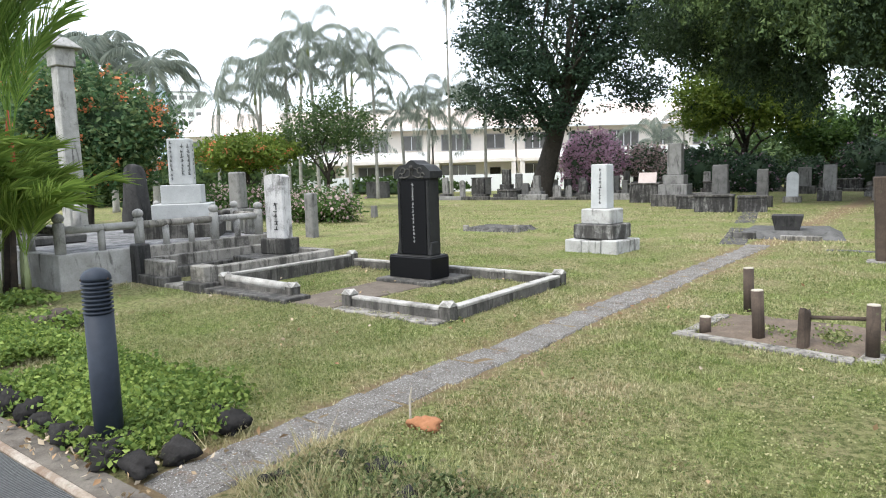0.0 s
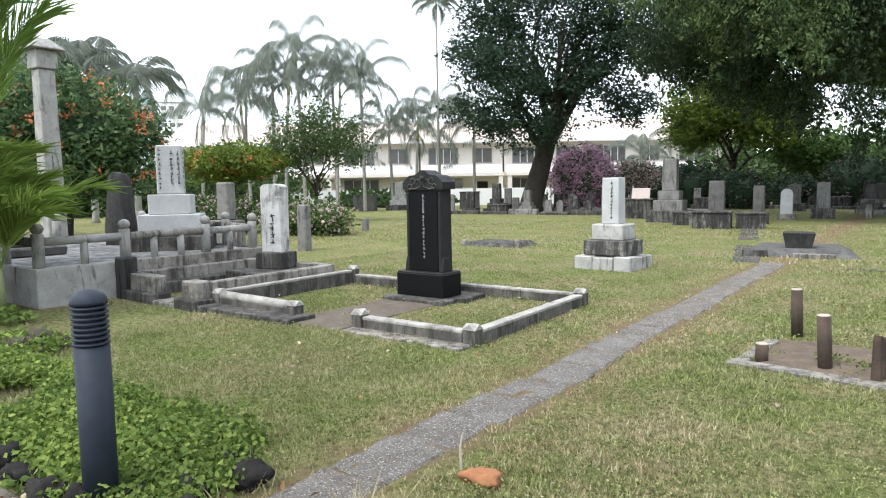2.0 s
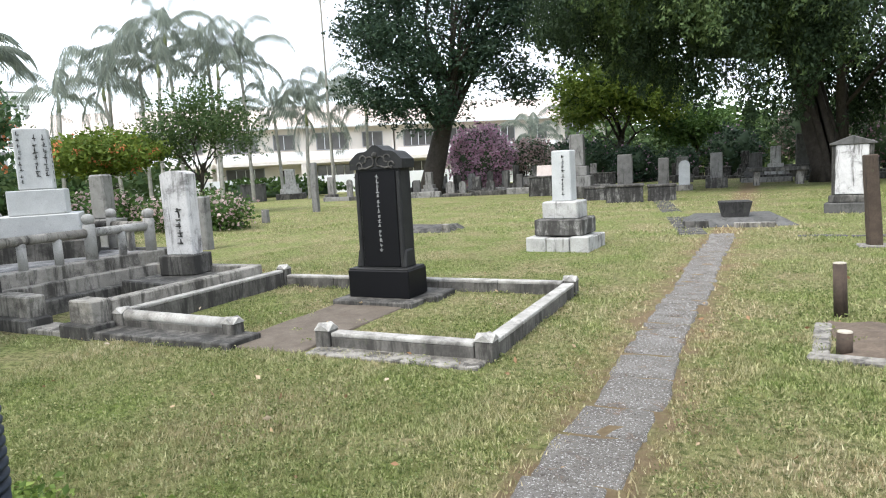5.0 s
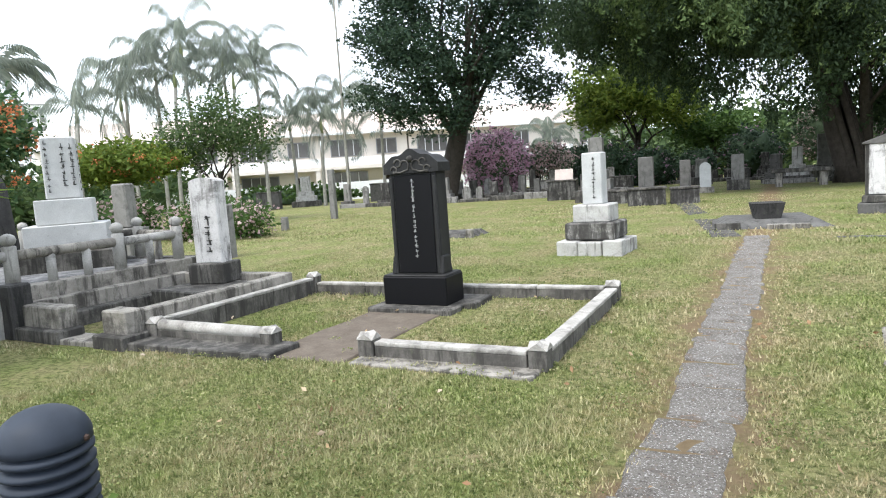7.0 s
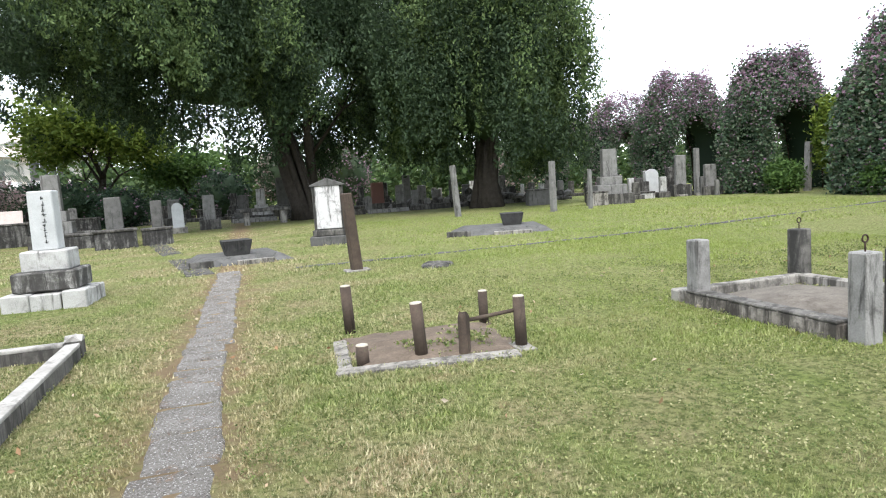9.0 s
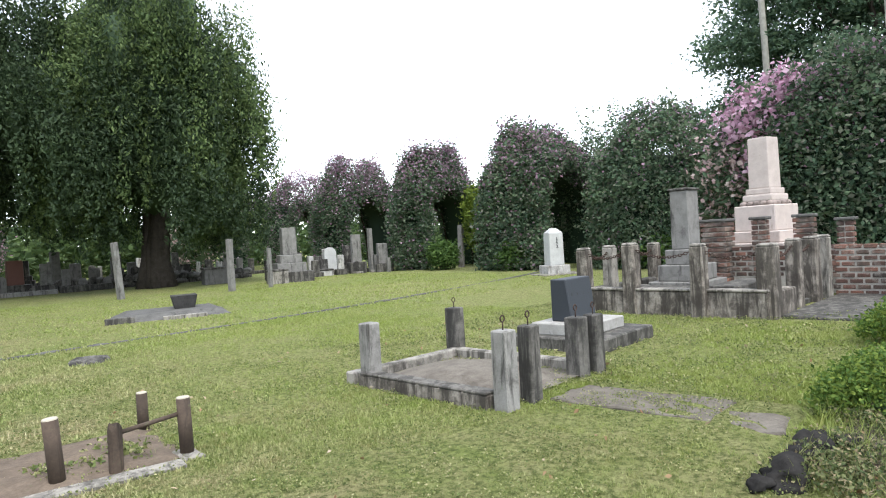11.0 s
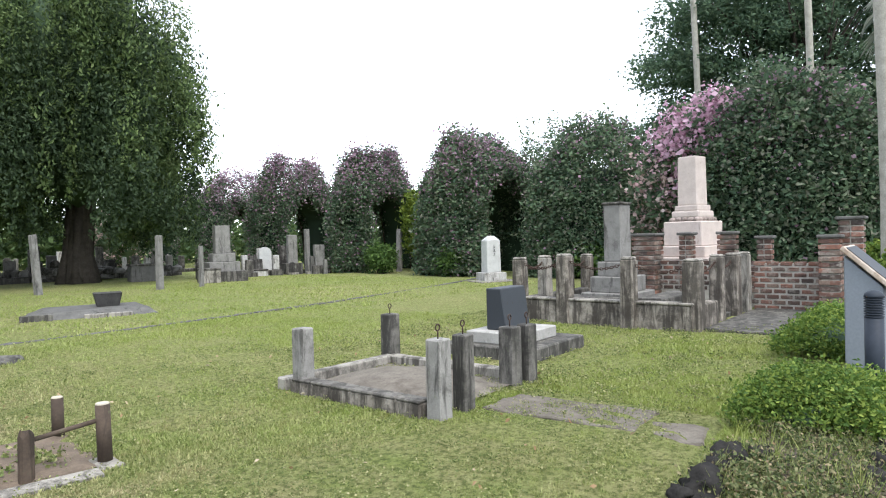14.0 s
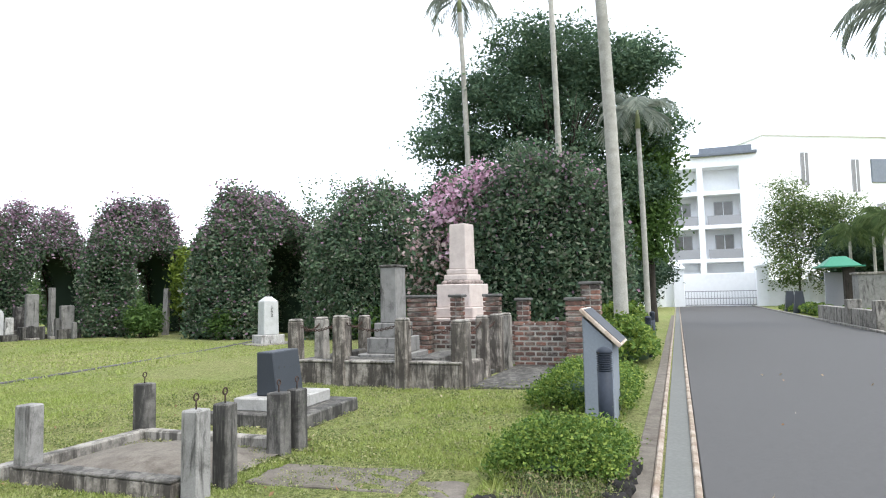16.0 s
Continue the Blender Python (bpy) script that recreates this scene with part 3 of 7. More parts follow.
part("round_kerb", rail, M_KERBTOP, plot, "rounded pale coping", True)
part("kerb_stone", box(-7.0, FRONT, 0.03, 1.3, 0.1, 0.09, 0.008), M_KERB, plot)
entry = tagged(part("paving_slab", box(-5.8, 5.85, -0.06, 0.85, 1.75, 0.068, 0.012, rough=0.012), M_EARTHSLAB), "worn concrete slab leading to the black gravestone", "paving")

stele = thing("gravestone", -5.75, 7.14, 0, 0, "tall black granite gravestone with a scrolled crest and carved column", "gravestone", "upright gravestones")
part("plinth_slab", box(0, 0.0, -0.03, 1.0, 0.85, 0.085, 0.015, rough=0.01), M_CONCDK, stele, "rough concrete plinth slab")
part("base", box(0, -0.03, 0.05, 0.77, 0.43, 0.312, 0.014), M_BLACK, stele)
part("base_cap", box(0, -0.03, 0.358, 0.75, 0.41, 0.02, 0.008), M_BLACKSIDE, stele)
part("body", box(0, 0.005, 0.372, 0.58, 0.23, 1.103, 0.012, 0.98), M_BLACKSIDE, stele)
part("face_panel", box(0, -0.114, 0.387, 0.45, 0.016, 1.053, 0.004), M_BLACK, stele, "polished black inscription panel")
for sx in (-1, 1):
    part("pilaster", box(sx * 0.262, -0.118, 0.372, 0.045, 0.03, 1.053, 0.01, 0.95), M_BLACKSIDE, stele)
    part("foot_scroll", box(sx * 0.29, -0.03, 0.372, 0.06, 0.24, 0.2, 0.03, 0.7, seg=3), M_BLACKSIDE, stele)


def crest_mesh(w, d, z0, rise):
    """The stele's crest: a bowed and shouldered slab."""
    bm = bmesh.new()
    prof = []
    for i in range(33):
        u = -1 + i / 16
        h = rise * (0.42 + 0.58 * max(0.0, math.cos(u * 1.35)) ** 1.6) + 0.018 * math.cos(u * 9)
        prof.append((u * w * 0.5, z0 + h))
    front = [bm.verts.new((x, -d / 2, z)) for x, z in prof] + [bm.verts.new((w / 2, -d / 2, z0)), bm.verts.new((-w / 2, -d / 2, z0))]
    back = [bm.verts.new((v.co.x, d / 2, v.co.z)) for v in front]
    bm.faces.new(front)
    bm.faces.new(back[::-1])
    for i in range(len(front)):
        j = (i + 1) % len(front)
        bm.faces.new((front[i], back[i], back[j], front[j]))
    return bm


part("crest", crest_mesh(0.66, 0.28, 1.46, 0.24), M_BLACKSIDE, stele, "scrolled black crest")
orn = bmesh.new()
for sx in (-1, 1):
    for r, cx, cz in ((0.055, 0.07, 1.54), (0.04, 0.15, 1.57), (0.035, 0.2, 1.5)):
        pts = [(sx * (cx + r * math.cos(a)), -0.145, cz + r * math.sin(a)) for a in [k * 0.55 for k in range(10)]]
        tube(pts, 0.009, 5, orn)
    tube([(sx * 0.02, -0.145, 1.5), (sx * 0.12, -0.146, 1.47), (sx * 0.21, -0.145, 1.48)], 0.01, 5, orn)
bmesh.ops.create_icosphere(orn, subdivisions=2, radius=0.035, matrix=pose(0, -0.14, 1.61))
part("carved_ornament", orn, M_CONCDK, stele, "grey carved scrollwork", True)
inscription("inscription", stele, 0, -0.126, 1.37, 16, 0.04, M_INKW, seed=8, pitch=0.054, label="column of pale carved signs")
part("side_step", box(0.52, 0.15, -0.02, 0.22, 0.5, 0.08, 0.012, rough=0.01), M_CONCDK, stele)


# ---- walled plot with the white stone ----
wplot = thing("grave_enclosure", -8.58, 6.1, 0, 0, "low grey concrete wall round a raised grave plot", "grave enclosure")
part("front_wall", box(-0.68, -1.0, -0.03, 0.9, 0.2, 0.37, 0.015, rz=-3, rough=0.004), M_CONC, wplot)
part("front_wall", box(0.63, -1.04, -0.03, 0.36, 0.22, 0.37, 0.015, rz=-3, rough=0.004), M_CONC, wplot)
part("front_step", box(-0.64, -1.06, -0.03, 1.02, 0.3, 0.15, 0.012, rz=-3), M_CONCDK, wplot)
part("front_step", box(0.64, -1.1, -0.03, 0.46, 0.3, 0.15, 0.012, rz=-3), M_CONCDK, wplot)
part("side_wall", box(-1.03, 0.15, -0.03, 0.16, 2.15, 0.37, 0.015, rough=0.004), M_CONC, wplot)
part("side_wall", box(0.73, 0.1, -0.03, 0.16, 2.1, 0.35, 0.015, rough=0.004), M_CONC, wplot)
part("back_wall", box(-0.15, 1.2, -0.03, 1.92, 0.14, 0.36, 0.015, rough=0.004), M_CONC, wplot)
part("inner_ledge", box(-0.84, 0.1, -0.03, 0.2, 1.95, 0.2, 0.012), M_CONCDK, wplot)
part("plinth", box(-0.08, 0.66, -0.02, 1.0, 0.84, 0.27, 0.015, rz=-6, rough=0.006), M_CONCDK, wplot)
part("threshold", box(0.12, -1.06, -0.03, 0.66, 0.3, 0.07, 0.01), M_CONC, wplot)

wst = thing("gravestone", -8.74, 7.03, 0.25, 12, "white stone slab gravestone with black rain streaks and a curved top", "gravestone", "upright gravestones")
part("pedestal", box(0, 0, 0, 0.52, 0.4, 0.26, 0.014), M_CONCDK, wst)


def round_top(w, d, h, rise, x=0.0, y=0.0, z=0.0, taper=1.0, steps=14):
    """A slab with a bowed top."""
    bm = bmesh.new()
    prof = [(-w / 2, 0), (w / 2, 0)] + [(w * taper * (0.5 - i / steps), h - rise + rise * math.sin(math.pi * i / steps) ** 0.6) for i in range(steps + 1)]
    f = [bm.verts.new((x + px, y - d / 2, z + pz)) for px, pz in prof]
    b = [bm.verts.new((x + px, y + d / 2, z + pz)) for px, pz in prof]
    bm.faces.new(f)
    bm.faces.new(b[::-1])
    for i in range(len(f)):
        j = (i + 1) % len(f)
        bm.faces.new((f[i], b[i], b[j], f[j]))
    bmesh.ops.bevel(bm, geom=[e for e in bm.edges if abs(e.verts[0].co.y - e.verts[1].co.y) < 1e-5 and e.calc_length() > 0.01], offset=0.012, segments=1, affect="EDGES")
    return bm


part("slab", round_top(0.38, 0.23, 1.08, 0.05, z=0.258), M_WHITESTREAK, wst)
inscription("inscription", wst, 0.04, -0.122, 0.82, 5, 0.085, M_INKB, seed=4, label="column of faint carved signs")

gs = thing("gravestone", -12.56, 11.1, 0, -8, "plain grey stone slab standing in the lawn", "gravestone", "upright gravestones")
part("slab", box(0, 0, -0.03, 0.36, 0.2, 1.16, 0.03, 0.97, rough=0.008), M_GREYST, gs)


M_BLACKSTONE = stone("black_natural_stone", (0.06, 0.058, 0.055), (0.032, 0.031, 0.03), (0.012, 0.012, 0.011), 0.6, 60, True, 0.9, 0.6)

# ---- railed gravel terrace with the white granite monument ----
terrace = thing("grave_terrace", 0, 0, 0, 0, "raised gravel grave terrace with a concrete retaining wall", "grave terrace")
part("retaining_wall", box(-9.76, 4.48, -0.03, 0.22, 1.2, 0.54, 0.012), M_RAIL, terrace)
part("retaining_wall", box(-9.83, 6.42, -0.03, 0.24, 2.5, 0.53, 0.012, rough=0.004), M_CONC, terrace)
part("retaining_wall", box(-12.06, 3.97, -0.03, 4.4, 0.18, 0.54, 0.012), M_RAIL, terrace)
part("retaining_wall", box(-12.1, 7.75, -0.03, 4.6, 0.2, 0.52, 0.012), M_CONCDK, terrace)
part("gravel_bed", box(-12.1, 5.85, -0.03, 4.5, 3.7, 0.5, 0.02, rough=0.01), M_GRAVEL, terrace, "bed of grey gravel")
part("dark_block", box(-9.57, 5.02, -0.03, 0.2, 0.26, 0.6, 0.02, 0.92, rough=0.01), M_BLACKSTONE, terrace, "small black stone block")


def rail_post(x, y, z, h, group_label):
    ob = thing("rail_post", x, y, z, 0, group_label, "rail post", "posts of the terrace rail")
    part("shaft", lathe([(0.075, 0), (0.075, h), (0.06, h + 0.012)], 16), M_RAIL, ob, "", True)
    part("ball_finial", lathe([(0.03, h + 0.005), (0.066, h + 0.03), (0.085, h + 0.075), (0.07, h + 0.12), (0.035, h + 0.142), (0.005, h + 0.15)], 16), M_RAIL, ob, "", True)
    return ob


POSTLAB = "round concrete rail post with a ball finial on the terrace wall"
rails = thing("grave_rail", 0, 0, 0, 0, "round concrete rail on short balusters round the terrace", "rail")
posts_e = [(-9.8, 3.98), (-9.83, 5.16), (-9.83, 6.5), (-9.82, 7.42)]
for x, yy in posts_e:
    rail_post(x, yy, 0.48, 0.47, POSTLAB)
for x, yy in ((-11.0, 7.73), (-12.6, 7.73), (-13.9, 7.73), (-13.9, 6.0), (-13.9, 4.2), (-11.8, 3.98)):
    rail_post(x, yy, 0.48, 0.47, POSTLAB)


def rail_span(x0, y0, x1, y1, z, material, n=2):
    d = Vector((x1 - x0, y1 - y0, 0)).normalized() * 0.07
    part("rail_bar", tube([(x0 + d.x, y0 + d.y, z), (x1 - d.x, y1 - d.y, z)], 0.06, 12), material, rails, "", True)
    for i in range(n):
        f = (i + 1) / (n + 1)
        part("baluster", lathe([(0.052, 0.46), (0.052, z - 0.03)], 12, x0 + (x1 - x0) * f, y0 + (y1 - y0) * f), M_RAIL, rails, "", True)


for (a, b), m in zip(zip(posts_e, posts_e[1:]), (M_RAIL, M_CONC, M_RAIL)):
    rail_span(*a, *b, 0.85, m, 1 if m is M_RAIL else 2)
rail_span(-9.82, 7.42, -11.0, 7.73, 0.85, M_CONC, 1)
rail_span(-11.0, 7.73, -12.6, 7.73, 0.85, M_CONCDK, 1)
rail_span(-12.6, 7.73, -13.9, 7.73, 0.85, M_CONCDK, 1)
rail_span(-9.8, 3.98, -11.8, 3.98, 0.85, M_CONCDK, 1)

wo = thing("monument", -11.3, 6.85, 0.36, 50, "white granite grave monument of stepped blocks with carved signs", "gravestone", "upright gravestones")
part("base", box(0, 0, 0, 1.35, 1.15, 0.36, 0.015), M_CONCDK, wo, "dark concrete base")
part("lower_block", box(0, 0, 0.362, 1.02, 0.9, 0.37, 0.012), M_WHITE, wo)
part("upper_block", box(0, 0, 0.734, 0.71, 0.62, 0.35, 0.012), M_WHITE, wo)
part("shaft", box(0, 0, 1.086, 0.43, 0.37, 0.86, 0.018, 0.97), M_WHITE, wo)
inscription("inscription", wo, 0.1, -0.187, 1.78, 7, 0.06, M_INKB, 2, 0.085, 5, label="columns of dark carved signs")
inscription("inscription", wo, -0.15, -0.187, 1.85, 9, 0.05, M_INKB, 1, 0.083, 6)
inscription("inscription", wo, 0.216, 0.02, 1.8, 8, 0.05, M_INKB, 1, 0.085, 6, "x")

ds = thing("gravestone", -13.1, 6.85, 0.42, 20, "dark rough-hewn natural stone gravestone on the gravel terrace", "gravestone", "upright gravestones")
bm = round_top(0.5, 0.3, 1.45, 0.25, taper=0.75)
bmesh.ops.subdivide_edges(bm, edges=bm.edges[:], cuts=2, use_grid_fill=True)
for v in bm.verts:
    v.co += noise.noise_vector(v.co * 3.0) * 0.06 + noise.noise_vector(v.co * 9.0) * 0.015
part("stone", bm, M_BLACKSTONE, ds, "", True)
dm = thing("grave_mound", -12.7, 4.7, 0.46, 0, "low dark stepped stone grave on the gravel terrace", "grave")
part("lower_tier", box(0, 0.2, 0, 1.3, 0.9, 0.16, 0.03, rough=0.02), M_DKST, dm)
part("upper_tier", box(0, 0.2, 0.16, 0.9, 0.6, 0.14, 0.03, rough=0.02), M_DKST, dm)
gst = thing("gravestone", -15.96, 11.35, 0, 0, "pale grey gravestone on a low block near the hedge", "gravestone", "upright gravestones")
part("base", box(0, 0, -0.03, 0.8, 0.6, 0.72, 0.015), M_GREYST, gst)
part("slab", box(0, 0, 0.69, 0.52, 0.3, 1.05, 0.04, 0.96), M_GREYST, gst)

pil = thing("stone_lantern_pillar", -16.48, 7.07, 0, 0, "tall weathered stone pillar with a small roofed lantern top", "stone pillar")
part("footing", box(0, 0, -0.03, 0.9, 0.9, 0.4, 0.02), M_CONC, pil)
part("shaft", box(0, 0, 0.37, 0.42, 0.42, 3.9, 0.02, 0.84), M_RAIL, pil)
part("lantern_box", box(0, 0, 4.27, 0.46, 0.46, 0.42, 0.02), M_RAIL, pil)
part("roof", box(0, 0, 4.69, 0.78, 0.78, 0.26, 0.03, 0.35), M_RAIL, pil, "flared grey stone roof")


# ---- stepped white monument in the lawn ----
ob_a = thing("monument", -4.86, 11.5, 0, -4, "white stepped grave monument with a carved square shaft on the lawn", "gravestone", "upright gravestones")
k = 0
for x, y, w, d in ((-0.3, -0.3, 0.3, 0.3), (0.02, -0.3, 0.33, 0.3), (0.33, -0.3, 0.26, 0.3), (-0.3, 0.0, 0.3, 0.29), (0.33, 0.0, 0.26, 0.29), (-0.3, 0.3, 0.3, 0.29), (0.02, 0.3, 0.33, 0.29), (0.33, 0.3, 0.26, 0.29), (0.02, 0.0, 0.33, 0.29)):
    k += 1
    part("base_block", box(x * 1.15, y * 1.1, -0.03, w * 1.15, d * 1.1, 0.27 - 0.012 * (k % 3), 0.014, rz=(k % 4) - 1.5), M_WHITEOLD, ob_a)
part("second_tier", box(0, 0, 0.24, 0.82, 0.74, 0.27, 0.02, rough=0.006), stone("soot_stained_stone", (0.5, 0.49, 0.45), (0.3, 0.29, 0.27), (0.024, 0.022, 0.02), 1.0, 80), ob_a, "black stained tier")
part("third_tier", box(0, 0, 0.508, 0.6, 0.54, 0.285, 0.02), M_WHITEOLD, ob_a)
part("shaft", box(0, 0, 0.79, 0.33, 0.3, 0.83, 0.015, 0.96), M_WHITE, ob_a)
inscription("inscription", ob_a, 0.03, -0.151, 1.5, 9, 0.055, M_INKB, 1, 0.075, 11, label="column of dark carved signs")


# ---- flat slab graves with stone planters ----
def slab_grave(x, y, rz, w, d, px, py):
    ob = thing("slab_grave", x, y, 0, rz, "low sloping concrete grave slab set in the lawn", "grave slab", "flat slab graves")
    part("slab", box(0, 0, -0.03, w, d, 0.17, 0.012, 0.72, rough=0.012), M_DKST, ob)
    part("edge_stone", box(-w * 0.4, -d * 0.5, -0.03, w * 0.22, 0.12, 0.16, 0.01, rough=0.01), M_CONCDK, ob)
    part("edge_stone", box(w * 0.1, -d * 0.52, -0.03, w * 0.35, 0.16, 0.11, 0.01, rough=0.01), M_CONC, ob)
    pl = thing("planter", px, py, 0.13, rz, "dark tapered square stone planter on a grave slab", "planter", "stone planters")
    bm = box(0, 0, 0, 0.46, 0.4, 0.3, 0.012, 1.3)
    part("trough", bm, M_BLACKSTONE, pl)
    part("rim", box(0, 0, 0.296, 0.6, 0.53, 0.03, 0.01), M_BLACKSTONE, pl)


slab_grave(-2.35, 15.7, 8, 2.1, 2.0, -2.36, 15.4)
slab_grave(4.3, 16.9, -20, 2.7, 2.2, 4.65, 16.9)
low1 = thing("slab_grave", -9.1, 14.6, 0, 5, "ruined low concrete grave slab sunk in grass", "grave slab", "flat slab graves")
part("slab", box(0, 0, -0.03, 1.7, 1.3, 0.13, 0.015, 0.8, rough=0.02), M_CONCDK, low1)
part("stub", box(0.75, -0.55, -0.03, 0.16, 0.16, 0.22, 0.02, rough=0.01), M_CONC, low1)
part("stub", box(-0.75, -0.5, -0.03, 0.14, 0.14, 0.18, 0.02, rough=0.01), M_CONC, low1)
tagged(part("buried_stone", rock(0.78, 11.24, 0.0, 0.28, 0.2, 0.1, 3.0, 0.3), M_CONCDK), "grey boulder showing through the lawn", "stone")

# ---- earth plot with sawn timber stakes ----
pad = thing("grave_kerb", -0.85, 6.35, 0, -6, "broken concrete edging round a bare earth grave plot", "grave kerb")
part("front_edge", box(-0.1, -0.62, -0.04, 1.42, 0.13, 0.07, 0.012, rz=-2, rough=0.012), M_CONC, pad)
part("left_edge", box(-0.73, -0.08, -0.04, 0.12, 0.98, 0.065, 0.012, rough=0.012), M_CONC, pad)
part("right_edge", box(0.7, -0.45, -0.04, 0.16, 0.3, 0.06, 0.012, rough=0.012), M_CONC, pad)
mound = bmesh.new()
bmesh.ops.create_grid(mound, x_segments=22, y_segments=22, size=1.0)
for v in mound.verts:
    r = max(abs(v.co.x), abs(v.co.y))
    v.co = Vector((v.co.x * 0.74, v.co.y * 0.66, 0.075 * (1 - r ** 3) + 0.035 * noise.noise(v.co * 3.0) - 0.02))
part("earth", mound, M_EARTH, pad, "bare brown earth", True)


def stake(x, y, h, r, lean=0.0, broken=False):
    ob = thing("timber_stake", x, y, -0.02, 0, "round sawn timber stake standing at an earth grave", "stake", "timber stakes")
    ob.rotation_euler = (0, radians(lean), 0)
    if broken:
        bm = lathe([(r, 0), (r * 0.98, h * 0.9), (r * 0.8, h * 0.98)], 14)
        for v in bm.verts:
            if v.co.z > h * 0.85:
                v.co.z += 0.05 * noise.noise(v.co * 40.0)
        ob["label"] = "split and broken timber stake at an earth grave"
        part("shaft", bm, M_WOODPOST, ob, "", False)
    else:
        part("shaft", lathe([(r * 1.02, 0), (r, h)], 14), M_WOODPOST, ob, "", True)
        part("sawn_end", lathe([(r * 0.98, h), (r * 0.9, h + 0.008)], 14), M_WOODEND, ob, "pale sawn end")


stake(-1.37, 7.2, 0.47, 0.052, -2)
stake(-1.48, 5.98, 0.18, 0.05)
stake(-1.02, 5.92, 0.47, 0.05, -3)
stake(-0.68, 5.87, 0.36, 0.048, 1, True)
stake(-0.13, 6.85, 0.33, 0.045)
stake(-0.2, 5.84, 0.44, 0.048, -1)
tagged(part("cross_bar", tube([(-0.66, 5.87, 0.27), (-0.22, 5.85, 0.31)], 0.017, 8), M_WOODPOST, None, "", True), "thin weathered timber bar tied between two stakes", "rail")


# ---- square-posted grave with iron rings ----
def iron_ring(parent, x, y, z):
    bm = tube([(x, y, z), (x, y, z + 0.07)], 0.007, 6)
    pts = [(x + 0.028 * math.cos(a), y, z + 0.095 + 0.028 * math.sin(a)) for a in [i * math.pi / 5 for i in range(11)]]
    tube(pts, 0.007, 6, bm)
    part("iron_ring", bm, M_IRON, parent, "rusty iron ring", True)


M_POSTGREY = stone("grey_post_with_soot", (0.27, 0.262, 0.245), (0.17, 0.163, 0.15), (0.024, 0.022, 0.02), 0.62, 80)
gk = thing("grave_kerb", 2.75, 5.65, 0, 0, "low stained concrete kerb round a mounded grave", "grave kerb")
part("kerb_stone", box(-0.8, -0.05, -0.03, 0.15, 1.75, 0.155, 0.015, rough=0.008), M_POST, gk)
part("kerb_stone", box(0.0, 1.0, -0.03, 1.7, 0.14, 0.15, 0.015, rough=0.008), M_CONC, gk)
part("kerb_stone", box(0.8, 0.1, -0.03, 0.14, 1.75, 0.15, 0.015, rough=0.008), M_CONC, gk)
for k in range(6):
    part("coping", box(-0.8, -0.78 + k * 0.285, 0.12, 0.16, 0.275, 0.03, 0.01, rz=(k % 3) - 1), M_KERB, gk)
mound = bmesh.new()
bmesh.ops.create_grid(mound, x_segments=24, y_segments=24, size=1.0)
for v in mound.verts:
    r = min(1.0, v.co.length)
    v.co = Vector((v.co.x * 0.74, v.co.y * 0.94, 0.02 + 0.14 * (1 - r * r) + 0.02 * noise.noise(v.co * 4.0)))
part("mound", mound, M_DULLSLAB, gk, "cracked grey mound", True)
for x, yy, h, ring, w in ((1.97, 6.36, 0.67, False, 0.165), (3.62, 6.72, 0.62, True, 0.18), (2.01, 4.62, 0.69, True, 0.165), (2.33, 4.6, 0.69, True, 0.15), (3.36, 4.78, 0.62, True, 0.18), (3.62, 4.74, 0.62, True, 0.16)):
    p = thing("stone_post", x, yy, -0.02, 0, "square grey stone post at the corner of a grave, streaked black", "post", "square grave posts")
    part("shaft", box(0, 0, 0, w, w, h, 0.012, 0.97), M_CONCDK if x > 2.2 else M_POSTGREY, p)
    if ring:
        iron_ring(p, 0, 0, h)


# ---- dark slab grave ----
sg = thing("gravestone", 5.05, 5.85, 0, 2, "blue-grey slanted slate gravestone on a stepped pale base", "gravestone", "upright gravestones")
part("base_slab", box(0.05, 0.0, -0.03, 1.45, 1.35, 0.19, 0.015, rough=0.006), M_CONCDK, sg)
part("step", box(0.0, 0.0, 0.16, 1.0, 0.8, 0.15, 0.012), M_RAIL, sg)
bm = box(0, 0.05, 0.312, 0.62, 0.3, 0.54, 0.012)
for v in bm.verts:
    if v.co.z > 0.6:
        v.co.y += 0.07 if v.co.y < 0.05 else 0.0
part("slab", bm, M_SLATE, sg)
inscription("inscription", sg, 0.0, -0.055, 0.6, 1, 0.07, M_INKB, 4, 0.1, 14, label="row of dark carved signs")

# ---- enclosure of concrete posts and chain ----
enc = thing("grave_enclosure", 0, 0, 0, 0, "low stained concrete wall round a grave court", "grave enclosure")
part("west_wall", box(7.98, 6.0, -0.03, 0.22, 3.2, 0.42, 0.02, rough=0.006), M_POST, enc)
part("north_wall", box(9.5, 7.6, -0.03, 3.0, 0.2, 0.42, 0.02, rough=0.006), M_CONCDK, enc)
part("south_wall", box(8.5, 4.42, -0.03, 0.9, 0.2, 0.42, 0.02, rough=0.006), M_POST, enc)
part("west_coping", box(7.98, 6.0, 0.39, 0.27, 3.2, 0.04, 0.012, rough=0.004), M_CONC, enc)
part("floor_slab", box(9.6, 6.0, -0.03, 3.1, 3.1, 0.1, 0.01), M_CONCDK, enc)
part("ledge", box(9.3, 5.3, 0.07, 1.6, 0.5, 0.35, 0.015), M_CONCDK, enc)
part("ledge", box(9.0, 6.4, 0.07, 0.5, 1.6, 0.3, 0.015), M_CONCDK, enc)
chain_posts = []
